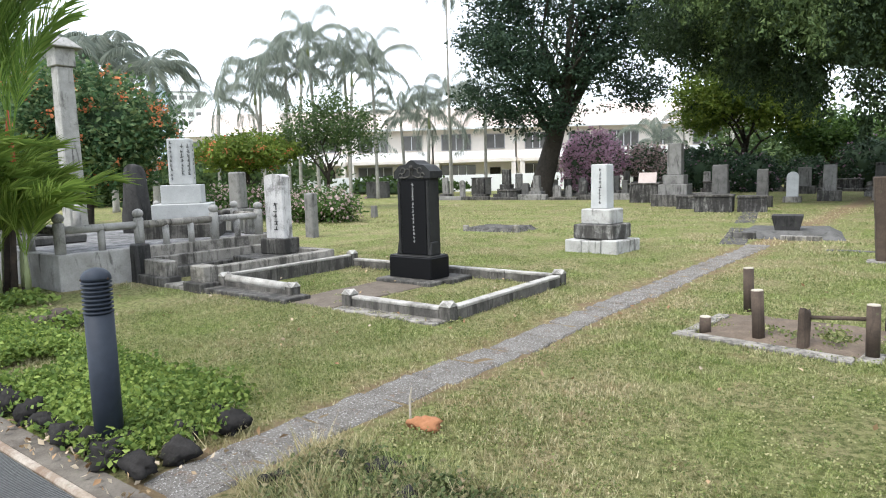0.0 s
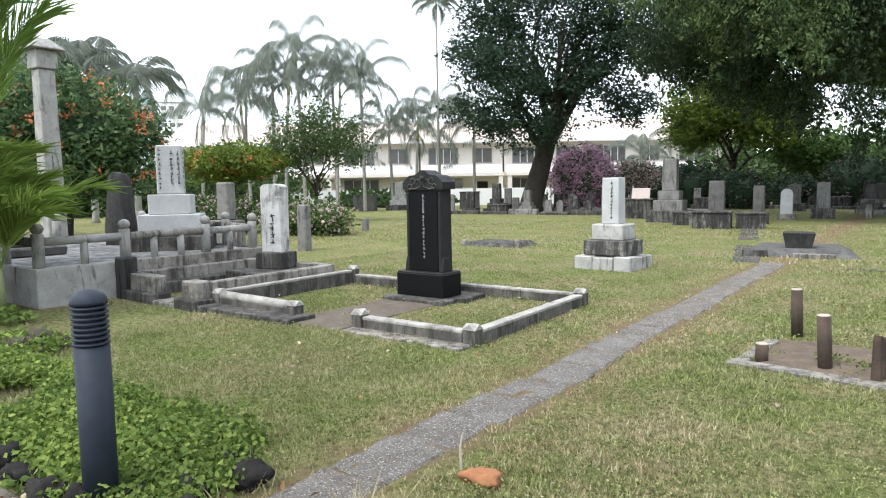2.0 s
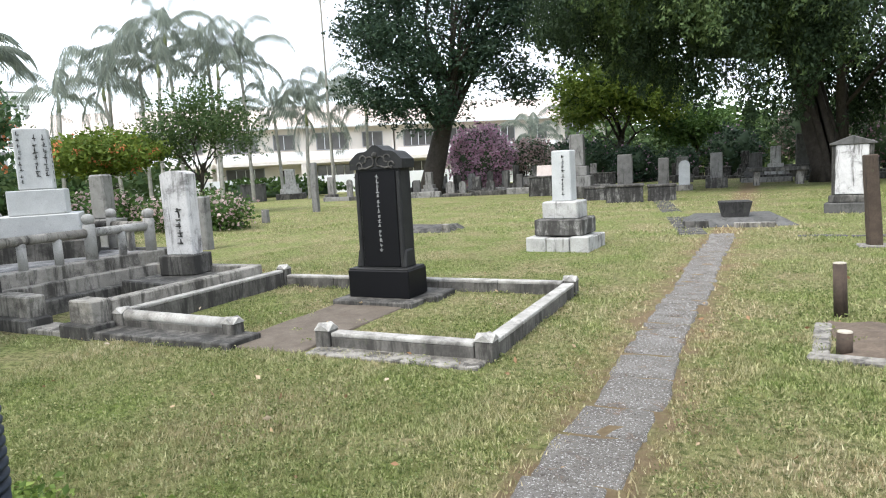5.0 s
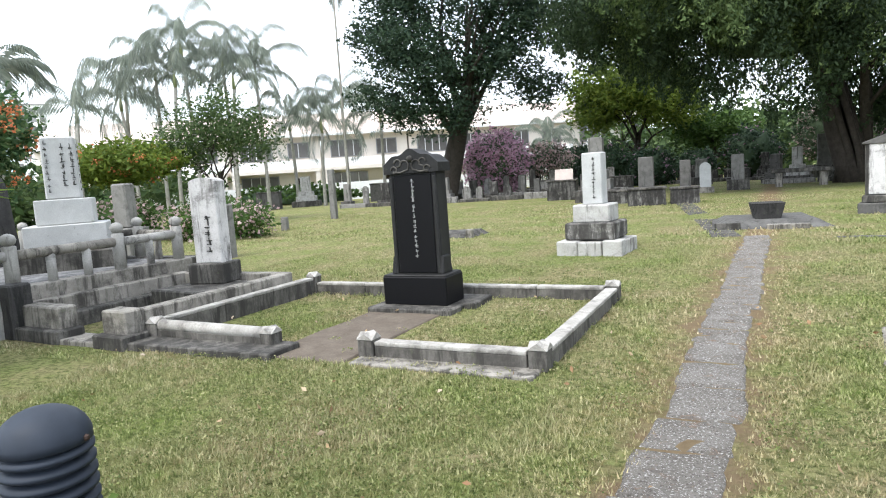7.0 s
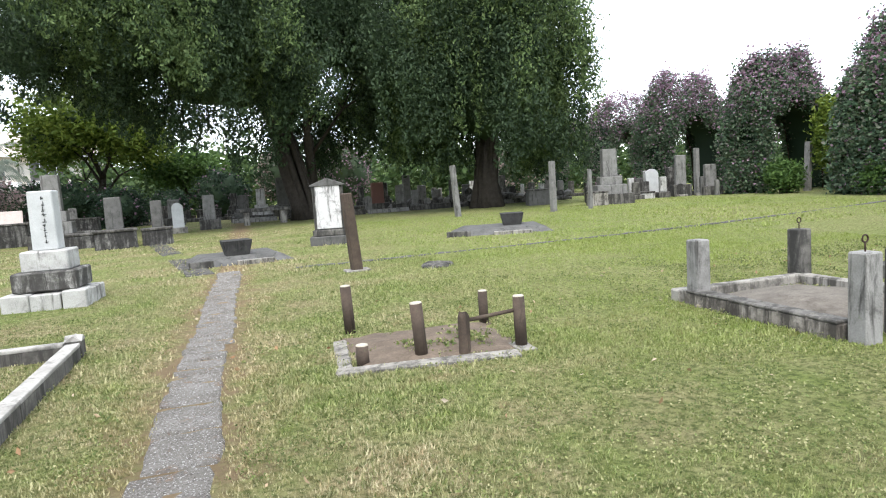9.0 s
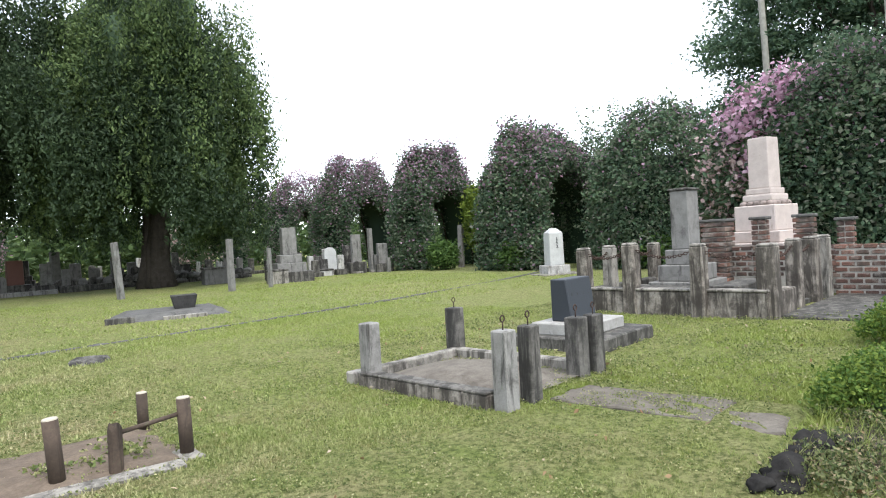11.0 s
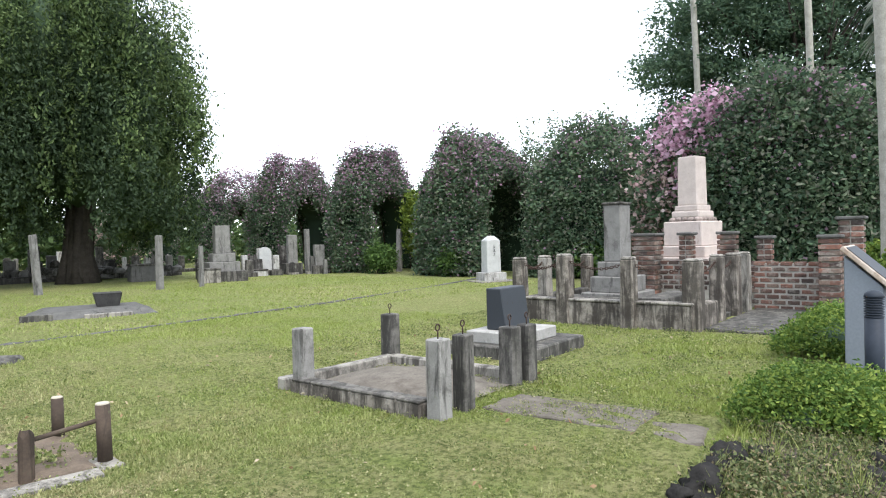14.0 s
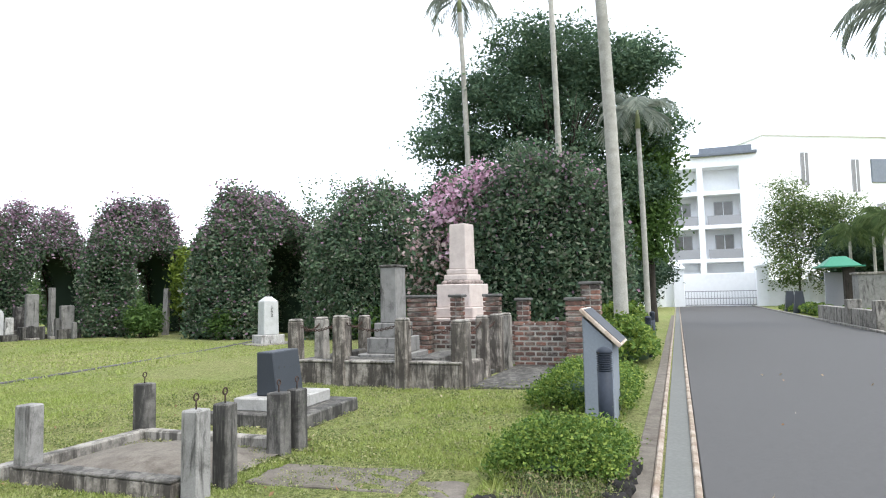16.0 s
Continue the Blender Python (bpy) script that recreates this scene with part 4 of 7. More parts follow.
for x, yy, w, h, m in ((7.95, 6.62, 0.26, 1.19, M_POST), (7.85, 5.4, 0.25, 1.14, M_POST), (8.08, 4.45, 0.31, 1.1, M_POST), (7.98, 7.55, 0.25, 1.13, M_POST), (8.97, 7.6, 0.25, 1.13, M_CONC), (9.9, 7.6, 0.24, 1.1, M_POST), (10.8, 7.6, 0.25, 1.1, M_POST),
                        (9.5, 4.5, 0.25, 1.12, M_POST), (10.3, 4.45, 0.27, 1.12, M_POST), (10.85, 4.4, 0.25, 1.12, M_CONC)):
    p = thing("concrete_post", x, yy, 0, 0, "stout square concrete post streaked black, holding a chain", "post", "chain posts")
    part("shaft", box(0, 0, -0.03, w, w * 0.9, h, 0.02, 0.92, rough=0.006), m, p)
    part("cap", box(0, 0, h - 0.035, w * 0.94, w * 0.84, 0.05, 0.02, 0.85), M_CONC, p)
    chain_posts.append((x, yy, h))


def chain(a, b, sag):
    """A sagging chain of links between two posts' tops."""
    bm = bmesh.new()
    n = 26
    for i in range(n):
        f = (i + 0.5) / n
        x, yy = a[0] + (b[0] - a[0]) * f, a[1] + (b[1] - a[1]) * f
        z = a[2] + (b[2] - a[2]) * f - 0.06 - sag * 4 * f * (1 - f)
        s = math.hypot(b[0] - a[0], b[1] - a[1]) / n * 0.75
        ang = math.atan2(b[1] - a[1], b[0] - a[0])
        pts = []
        for k in range(7):
            q = k * math.pi / 3
            u, w = s * math.cos(q), 0.022 * math.sin(q)
            pts.append((x + u * math.cos(ang) - (w if i % 2 else 0) * math.sin(ang), yy + u * math.sin(ang) + (w if i % 2 else 0) * math.cos(ang), z + (0 if i % 2 else w)))
        tube(pts, 0.009, 4, bm, False)
    ob = part("chain", bm, M_IRON)
    tagged(ob, "rusty iron chain hanging between concrete posts", "chain", "chains of the enclosure")


cp = chain_posts
for i, j in ((2, 1), (1, 0), (0, 3), (3, 4), (4, 5), (5, 6), (2, 7), (7, 8)):
    chain(cp[i], cp[j], 0.16)

es = thing("gravestone", 9.7, 6.4, 0.07, 0, "grey granite slab gravestone with dark streaks on stepped blocks", "gravestone", "upright gravestones")
part("base", box(0, 0, 0, 1.2, 1.0, 0.35, 0.015), M_GREYST, es)
part("middle", box(0, 0, 0.35, 0.9, 0.75, 0.3, 0.015), M_GREYST, es)
part("upper", box(0, 0, 0.65, 0.65, 0.55, 0.28, 0.015), M_GREYST, es)
part("slab", box(0, 0, 0.93, 0.48, 0.36, 1.1, 0.02, 0.97), M_GREYST, es)
part("cap", box(0, 0, 2.02, 0.52, 0.4, 0.05, 0.015), M_CONCDK, es)

apron = tagged(part("paving_slab", box(10.0, 3.5, -0.05, 3.9, 1.6, 0.085, 0.015, rough=0.008), M_CONCDK), "worn stained concrete apron before the grave court", "paving")

# ---- pink obelisk ----
M_PINKDK = stone("weathered_pink_granite", (0.34, 0.275, 0.245), (0.22, 0.18, 0.16), (0.06, 0.05, 0.045), 0.6, 90)
po = thing("monument", 13.1, 6.05, 0, -12, "tall pink granite obelisk monument with a scalloped base", "gravestone", "upright gravestones")
part("lower_base", box(0, 0, -0.03, 1.6, 1.6, 1.0, 0.02), M_PINK, po)
part("middle_base", box(0, 0, 0.97, 1.25, 1.25, 0.25, 0.02), M_PINK, po)
part("die", box(0, 0, 1.22, 0.94, 0.94, 0.56, 0.02), M_PINK, po)
for i in range(4):
    for k in range(5):
        q = -0.3 + k * 0.15
        x, yy = ((q, -0.33), (0.33, q), (q, 0.33), (-0.33, q))[i]
        sc = bmesh.new()
        bmesh.ops.create_icosphere(sc, subdivisions=2, radius=0.085, matrix=pose(x, yy, 1.82) @ Matrix.Diagonal((1, 1, 0.7, 1)))
        part("petal", sc, M_PINKDK, po, "", True)
part("collar", box(0, 0, 1.86, 0.68, 0.68, 0.16, 0.04, seg=2), M_PINK, po)
part("collar", box(0, 0, 2.02, 0.58, 0.58, 0.13, 0.03, seg=2), M_PINK, po)
part("shaft", box(0, 0, 2.15, 0.48, 0.48, 1.12, 0.03, 0.94, seg=2), M_PINK, po)
inscription("inscription", po, 0.246, 0.0, 3.05, 9, 0.07, M_INKB, 1, 0.12, 15, "x")

wob = thing("gravestone", 16.7, 14.25, 0, -30, "white pointed stone grave marker at the lawn's edge", "gravestone", "upright gravestones")
part("base", box(0, 0, -0.03, 0.85, 0.75, 0.33, 0.02), M_WHITEOLD, wob)
part("shaft", box(0, 0, 0.3, 0.55, 0.5, 1.12, 0.02, 0.95), M_WHITE, wob)
part("pyramid_top", box(0, 0, 1.42, 0.53, 0.48, 0.17, 0.01, 0.35), M_WHITE, wob)
inscription("inscription", wob, 0.02, -0.252, 1.2, 3, 0.1, M_INKB, 1, 0.14, 16)
part("paving", box(0, -0.3, -0.03, 1.6, 1.2, 0.05, 0.01), M_CONC, wob)

wt = thing("gravestone", -0.05, 17.6, 0, -12, "white gabled gravestone panel framed in blackened stone", "gravestone", "upright gravestones")
part("base", box(0, 0, -0.03, 1.0, 0.6, 0.25, 0.02, rough=0.006), M_DKST, wt)
part("plinth", box(0, 0, 0.22, 0.86, 0.46, 0.16, 0.02), M_CONCDK, wt)


def gabled(w, d, h, peak, z):
    bm = bmesh.new()
    prof = [(-w / 2, z), (w / 2, z), (w / 2, z + h), (0, z + h + peak), (-w / 2, z + h)]
    f = [bm.verts.new((x, -d / 2, zz)) for x, zz in prof]
    b = [bm.verts.new((x, d / 2, zz)) for x, zz in prof]
    bm.faces.new(f)
    bm.faces.new(b[::-1])
    for i in range(5):
        j = (i + 1) % 5
        bm.faces.new((f[i], b[i], b[j], f[j]))
    bmesh.ops.bevel(bm, geom=bm.edges[:], offset=0.012, segments=1, affect="EDGES")
    return bm


part("body", gabled(0.76, 0.34, 1.12, 0.15, 0.38), M_CONCDK, wt)
part("roof_moulding", gabled(0.86, 0.42, 0.04, 0.16, 1.47), M_DKST, wt)
part("panel", gabled(0.62, 0.37, 1.06, 0.13, 0.4), M_WHITESTREAK, wt, "clean white marble panel")


# ---- old timber and stone posts across the lawn ----
def old_post(x, y, h, w, lean, mat_, lab):
    p = thing("old_post", x, y, -0.03, 12, lab, "post", "old posts on the lawn")
    p.rotation_euler = (0, radians(lean), radians(12))
    part("shaft", box(0, 0, 0, w, w, h, 0.015, 0.95, rough=0.008), mat_, p)


old_post(-0.46, 11.8, 1.33, 0.17, -4, M_WOODPOST, "leaning weathered timber post set in the lawn")
part("post_footing", box(-0.46, 11.8, -0.03, 0.42, 0.36, 0.05, 0.012, rough=0.01), M_CONC)["label"] = "pale concrete collar at a post's foot"
bpy.data.objects["post_footing"]["category"] = "footing"
old_post(5.9, 24.8, 2.02, 0.2, -4, M_GREYST, "tall grey stone post standing in the lawn")
old_post(9.1, 23.03, 1.92, 0.2, 0, M_GREYST, "tall grey stone post standing in the lawn")
old_post(10.63, 22.94, 1.52, 0.14, 0, M_GREYST, "thin grey stone post standing in the lawn")
old_post(21.0, 22.7, 2.1, 0.24, 3, M_GREYST, "leaning grey stone post near the flowering arches")
old_post(-17.9, 22.3, 2.0, 0.24, 0, M_GREYST, "tall grey stone post standing in the lawn")
old_post(-16.4, 17.5, 0.46, 0.2, 0, M_GREYST, "short grey stone stump in the lawn")


# ---- bollard lights ----
def bollard(x, y, h, r):
    ob = thing("bollard_light", x, y, -0.03, 0, "slate-blue metal bollard light with a louvred head and domed cap", "bollard", "bollard lights")
    part("shaft", lathe([(r, 0), (r, h * 0.76)], 28), M_BOLL, ob, "", True)
    part("lamp_core", lathe([(r * 0.8, h * 0.75), (r * 0.8, h * 0.95)], 24), M_BOLL, ob, "", True)
    for k in range(8):
        z = h * 0.765 + k * h * 0.022
        part("louvre", lathe([(r * 0.82, z), (r * 1.04, z + h * 0.002), (r * 1.05, z + h * 0.009), (r * 0.82, z + h * 0.016)], 28), M_BOLL, ob, "", True)
    prof = [(r * 1.03, h * 0.938), (r * 1.03, h * 0.952)] + [(r * 1.0 * math.cos(a), h * 0.952 + h * 0.05 * math.sin(a)) for a in [i * math.pi / 14 for i in range(1, 7)]] + [(0.004, h * 1.003)]
    part("cap", lathe(prof, 28), M_BOLL, ob, "domed cap", True)
    for a in (0.4, 2.5, 4.6):
        bm = bmesh.new()
        bmesh.ops.create_icosphere(bm, subdivisions=1, radius=0.007, matrix=pose(r * 1.03 * math.cos(a), r * 1.03 * math.sin(a), h * 0.945))
        part("screw", bm, M_IRON, ob)
    part("base_ring", lathe([(r * 1.35, 0), (r * 1.35, 0.03), (r * 1.05, 0.045)], 24), M_BOLL, ob, "", True)


bollard(-3.56, 1.64, 1.07, 0.076)
bollard(4.56, 1.77, 1.0, 0.075)
bollard(13.6, 1.72, 0.98, 0.075)
bollard(17.0, 1.75, 0.98, 0.075)

M_BOARDEDGE = stone("weathered_board_edge", (0.5, 0.43, 0.36), (0.36, 0.29, 0.23), (0.15, 0.1, 0.07), 0.5, 60, False)
sign = thing("information_stand", 5.95, 1.95, -0.03, 0, "slate-grey information stand with a slanted board beside the hedge", "sign")
bm = box(0, 0, 0, 0.75, 0.34, 1.05, 0.012)
for v in bm.verts:
    if v.co.z > 0.6:
        v.co.z += 0.06 + 0.95 * v.co.y
part("pedestal", bm, M_SIGN, sign, "blue-grey pedestal")
part("board", box(0, -0.02, 1.12, 0.82, 0.62, 0.05, 0.008, tilt=43.5), M_BOARDEDGE, sign, "slanted pale-edged board")
part("board_face", box(0, -0.057, 1.158, 0.76, 0.56, 0.006, 0.002, tilt=43.5), M_SLATE, sign)


# ---- trees ----
def limb_set(bm, base, top, r0, count, spread, rng, seg=8):
    """A trunk from base to top that forks into limbs."""
    b, t = Vector(base), Vector(top)
    pts = [b.lerp(t, f) + Vector((noise.noise(Vector((f * 3, r0, 1))), noise.noise(Vector((1, f * 3, r0))), 0)) * r0 * 0.8 * (f > 0) for f in (0, 0.08, 0.3, 0.6, 1.0)]
    tube(pts, [r0 * 1.45, r0 * 1.1, r0, r0 * 0.85, r0 * 0.6], seg, bm)
    ends = []
    for i in range(count):
        a = 2 * math.pi * i / count + rng.uniform(-0.4, 0.4)
        start = b.lerp(t, rng.uniform(0.5, 0.98))
        rise = rng.uniform(0.35, 1.0)
        end = start + Vector((math.cos(a) * spread[0] * rng.uniform(0.5, 0.95), math.sin(a) * spread[1] * rng.uniform(0.5, 0.95), spread[2] * rise))
        mid = start.lerp(end, 0.5) + Vector((0, 0, spread[2] * 0.12))
        tube([start, start.lerp(mid, 0.5), mid, end], [r0 * 0.42, r0 * 0.34, r0 * 0.24, r0 * 0.07], 6, bm)
        for k in range(3):
            e2 = mid + Vector((rng.uniform(-1, 1) * spread[0] * 0.35, rng.uniform(-1, 1) * spread[1] * 0.35, rng.uniform(0.1, 0.5) * spread[2]))
            tube([mid, mid.lerp(e2, 0.5) + Vector((0, 0, 0.2)), e2], [r0 * 0.16, r0 * 0.1, r0 * 0.04], 5, bm)
        ends.append(end)
    return ends


def broad_tree(x, y, trunk_top, r0, blobs, n, size, mat_, label, seed, clump=0.4, per=26, inner=0.5, solid=0.0, limbs=8, spread=(4, 4, 4), category="tree", aspect=0.5, droop=0.15):
    rng = random.Random(seed)
    ob = thing("tree", x, y, 0, 0, label, category)
    bm = bmesh.new()
    limb_set(bm, (0, 0, -0.1), trunk_top, r0, limbs, spread, rng)
    part("trunk", bm, M_BARK, ob, "", True)
    vol = [(b[3] * b[4] * b[5]) ** 0.75 for b in blobs]
    pts = [clumps(b[:3], b[3:], int(n * v / sum(vol)), clump, per, inner, seed + i * 7) for i, (b, v) in enumerate(zip(blobs, vol))]
    leaves("crown", np.concatenate(pts), size, mat_, ob, "", aspect, droop, seed)
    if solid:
        # dark solid in place of the shade deep in the crown
        shade_solid = core(blobs, solid)
        part("shade_core", shade_solid, M_LEAFDK, ob, "", True)
    return ob


# large dark tree behind the black stele
broad_tree(-19.0, 35.2, (1.3, 0.8, 6.5), 0.6, [(1.5, 0.4, 13.6, 4.9, 4.9, 5.0), (-1.9, -1.0, 11.6, 2.6, 2.6, 2.3), (-2.6, -1.5, 9.2, 2.5, 2.4, 1.9), (3.8, 1.8, 9.0, 2.8, 2.8, 2.0), (-2.9, -1.7, 6.0, 2.1, 2.0, 1.2), (0.2, -2.0, 6.8, 2.6, 2.2, 1.4), (-1.4, -1.6, 4.9, 1.9, 1.6, 0.9), (1.0, -1.6, 4.8, 2.4, 1.8, 1.2), (-0.4, -2.4, 8.6, 3.4, 2.4, 2.0), (4.6, 2.6, 6.2, 2.3, 2.2, 1.5), (3.0, 0.0, 7.4, 2.4, 2.2, 1.6), (5.2, 2.0, 11.0, 3.0, 3.0, 2.6)],
           56000, 0.22, M_LEAFDK, "large dark green spreading tree with a leaning forked trunk", 11, 0.3, 30, 0.2, 0.0, 15, (4.6, 4.6, 6))


def weeping_tree(x, y, r0, top, dome, strands, n_in, label, seed, low, size=0.2, lean=(0, 0), shift=(0, 0), sunny=0.42, heart=0.8):
    """A fig whose leafy twigs hang in curtains."""
    rng = random.Random(seed)
    nr = np.random.default_rng(seed)
    ob = thing("tree", x, y, 0, 0, label, "tree")
    bm = bmesh.new()
    limb_set(bm, (0, 0, -0.1), (lean[0], lean[1], top * 0.45), r0 * 0.7, 10, (dome[0] * 0.7, dome[1] * 0.7, top * 0.4), rng)
    for k in range(6):
        a = k * 1.05
        tube([(r0 * 0.95 * math.cos(a), r0 * 0.95 * math.sin(a), -0.1), (r0 * 0.6 * math.cos(a), r0 * 0.6 * math.sin(a), 1.2), (lean[0] * 0.5 + r0 * 0.6 * math.cos(a), lean[1] * 0.5 + r0 * 0.6 * math.sin(a), top * 0.3)], [r0 * 0.36, r0 * 0.27, r0 * 0.18], 7, bm)
    part("trunk", bm, M_BARK, ob, "", True)
    dark, light = [], []
    mid_z, rise = low + (top - low) * 0.42, (top - low) * 0.58
    boughs = strands // 10
    for b in range(boughs):
        v = Vector((rng.gauss(0, 1), rng.gauss(0, 1), rng.uniform(-0.75, 1.6))).normalized()
        q = rng.uniform(0.6, 1.0) * (1 + 0.2 * noise.noise(v * 2.1 + Vector((seed, 0, 0))))
        bx, by, bz = shift[0] + dome[0] * q * v.x, shift[1] + dome[1] * q * v.y, mid_z + rise * q * v.z
        reach = rng.uniform(0.7, 1.5)
        # share of boughs that take the painted sunlit colour
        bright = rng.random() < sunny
        deep = rng.uniform(2.0, 5.5)
        for s in range(rng.randint(12, 24)):
            a, rr = rng.uniform(0, 6.283), math.sqrt(rng.random())
            px, py = bx + math.cos(a) * rr * reach, by + math.sin(a) * rr * reach
            start = bz + 0.9 * (1 - rr * rr) + rng.uniform(-0.3, 0.3)
            floor_z = low + rng.uniform(-0.4, 1.0) + 1.3 * noise.noise(Vector((px * 0.35, py * 0.35, seed))) + 0.45 * max(0.0, -px - 2.5)
            length = min(start - floor_z, deep * rng.uniform(0.55, 1.1))
            if length < 0.5:
                continue
            m = int(length * 34)
            f = nr.uniform(0, 1, m) ** 0.85
            w = 0.2 * (1 - f) ** 0.7 + 0.05
            knot = np.floor(f * length / 0.4) * 2.4 + px
            strand = np.stack([px + nr.normal(size=m) * w + 0.14 * np.sin(knot), py + nr.normal(size=m) * w + 0.14 * np.cos(knot), start - f * length], axis=1)
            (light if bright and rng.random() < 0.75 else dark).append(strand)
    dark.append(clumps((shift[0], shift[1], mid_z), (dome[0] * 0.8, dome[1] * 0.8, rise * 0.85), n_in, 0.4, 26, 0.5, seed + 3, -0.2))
    leaves("crown", np.concatenate(dark), size, M_LEAFWEEP, ob, "hanging foliage coloured as shaded", 0.45, 1.2, seed)
    leaves("outer_crown", np.concatenate(light), size, M_LEAFWEEPLT, ob, "hanging foliage coloured as sunlit", 0.45, 1.2, seed + 1)
    # dark solid heart, so the gaps between curtains read as shade
    part("shade_core", core([(shift[0], shift[1], low + (top - low) * 0.55, dome[0] * 0.74, dome[1] * 0.74, (top - low) * 0.5)], heart), M_LEAFDK, ob, "", True)
    return ob


weeping_tree(1.0, 33.5, 0.62, 15.0, (10.5, 8.0), 1500, 16000, "huge weeping fig tree with leafy curtains hanging over the graves", 21, 2.5, 0.18, (-1.6, 0.5), (-2.3, 0.0), 0.3, 0.62)
weeping_tree(9.6, 31.0, 0.75, 14.5, (4.8, 5.5), 1250, 12000, "huge weeping fig tree with a thick dark trunk", 22, 1.5, 0.18, (0.6, 0), sunny=0.62)
weeping_tree(1.6, 34.6, 0.3, 13.5, (6.5, 3.2), 480, 1200, "weeping fig tree with high hanging foliage", 23, 4.0, 0.16, (-0.4, -2.5), (-6.6, -7.2), 0.85, 0.3)

broad_tree(-10.4, 46.7, (0.4, 0, 3.4), 0.3, [(0, 0, 6.6, 4.2, 4, 2.3), (2.6, 0, 5.2, 2.6, 2.5, 1.5), (-2.4, 0, 5.4, 2.4, 2.2, 1.6)], 16000, 0.3, M_LEAFYEL, "yellow-green spreading tree with thin branches", 31, 0.38, 24, 0.3, 0.4, 7, (3, 3, 3))
broad_tree(-5.6, 50.0, (0.2, 0, 2.2), 0.22, [(0, 0, 3.4, 3.2, 3, 1.4)], 6000, 0.3, M_LEAFMID, "low light green tree beyond the graves", 32, 0.35, 24, 0.3, 0.45, 6, (2, 2, 1.5))
broad_tree(-23.7, 21.9, (0.3, 0, 2.2), 0.1, [(0.2, 0, 4.3, 2.2, 2.2, 1.5), (-1.3, -0.6, 3.4, 1.5, 1.5, 1.1), (1.5, 0.6, 3.5, 1.5, 1.5, 1.0)], 9500, 0.15, M_LEAFAIRY, "small open-crowned tree with a slender trunk", 33, 0.24, 20, 0.2, 0.0, 9, (1.6, 1.6, 1.8))
for x, y, z, rx, ry, rz, n, sd, fol, thick in ((-22.3, 10.0, 3.3, 2.5, 2.6, 1.9, 15000, 41, M_LEAFFLAME, 0.66), (-25.4, 18.6, 2.75, 2.1, 1.9, 0.62, 6500, 42, M_LEAFYEL, 0.5), (-26.0, 8.0, 3.0, 2.6, 2.6, 1.9, 8000, 43, M_LEAFFLAME, 0.66)):
    ob = broad_tree(x, y, (0, 0, z - rz * 0.4), 0.16, [(0, 0, z, rx, ry, rz)], int(n * 1.4), 0.2, fol, "rounded flowering tree with clusters of orange blossom", sd, 0.3, 24, 0.6, thick, 7, (rx * 0.6, ry * 0.6, rz * 0.6), "flowering tree")
    leaves("blossom", clumps((0, 0, z), (rx * 1.02, ry * 1.02, rz * 1.04), n // 7, 0.1, 14, 0.97, sd + 5), 0.1, M_ORANGE, ob, "orange blossom clusters", 0.8, 0, sd)

# airy tree behind the flowering arches, and its neighbour
broad_tree(29.8, 6.5, (0.3, 0, 7.0), 0.34, [(0.5, 0.6, 13.6, 3.6, 3.4, 1.8), (-0.6, 3.6, 11.6, 2.8, 2.8, 1.3), (0.6, -2.6, 12.2, 2.8, 3.0, 1.5), (-1.2, 4.6, 9.2, 2.6, 2.8, 1.3), (0.2, 0.6, 10.6, 3.2, 3.0, 1.4), (1.0, -3.6, 9.6, 2.4, 2.6, 1.3), (-0.6, 4.6, 6.8, 2.6, 2.4, 1.2), (0, 0.4, 8.0, 3.2, 3.2, 1.4), (0.4, -2.8, 6.8, 2.4, 2.6, 1.3), (0, 1.0, 5.6, 3.0, 3.4, 1.4), (0, -3.9, 12.6, 1.8, 1.8, 1.2)],
           95000, 0.2, M_LEAFBLUE, "tall airy tree with grey-green foliage behind the arches", 51, 0.3, 34, 0.2, 0.0, 14, (4.4, 4.6, 6.5))
broad_tree(31.5, 2.2, (0.0, 0, 4.5), 0.16, [(0, 0, 7.2, 1.7, 1.7, 3.2), (-0.6, 0.4, 4.6, 1.6, 1.6, 1.8)], 10000, 0.26, M_LEAFMID, "slender tree with light hanging foliage beside the drive", 52, 0.32, 22, 0.25, 0.0, 8, (1.4, 1.4, 3.5), droop=0.5)
broad_tree(59.0, -8.6, (0, 0, 3.6), 0.1, [(0, 0.6, 8.6, 1.6, 1.5, 2.6), (0.4, -1.0, 7.0, 2.2, 2.0, 2.6), (0.2, 1.6, 6.2, 1.6, 1.6, 2.2), (0.2, -2.8, 5.0, 1.8, 2.0, 2.0), (-0.3, 0.8, 3.4, 2.0, 1.6, 1.8), (-0.6, -3.0, 2.6, 2.0, 2.4, 1.6), (0.4, -5.0, 4.6, 2.0, 2.2, 2.0), (0.4, -6.5, 3.2, 2.0, 2.4, 1.8), (0.4, -6.5, 6.0, 2.0, 2.2, 2.2), (0.2, -9.0, 4.4, 2.0, 2.4, 2.4), (0, -3.0, 7.4, 2.0, 2.0, 2.0)], 36000, 0.22, M_BAMBOO, "feathery bamboo-like tree by the gate wall", 53, 0.4, 22, 0.3, 0.0, 9, (2, 2, 4), droop=0.5)
broad_tree(55.0, -12.5, (0, 0, 2.6), 0.2, [(0, 0, 4.0, 3.4, 3.0, 2.4), (-1.0, -3.2, 4.2, 2.8, 3.0, 2.4)], 13000, 0.32, M_LEAFDK, "dark green garden tree behind the gate wall", 54, 0.4, 24, 0.4, 0.6, 7, (2, 2, 2))
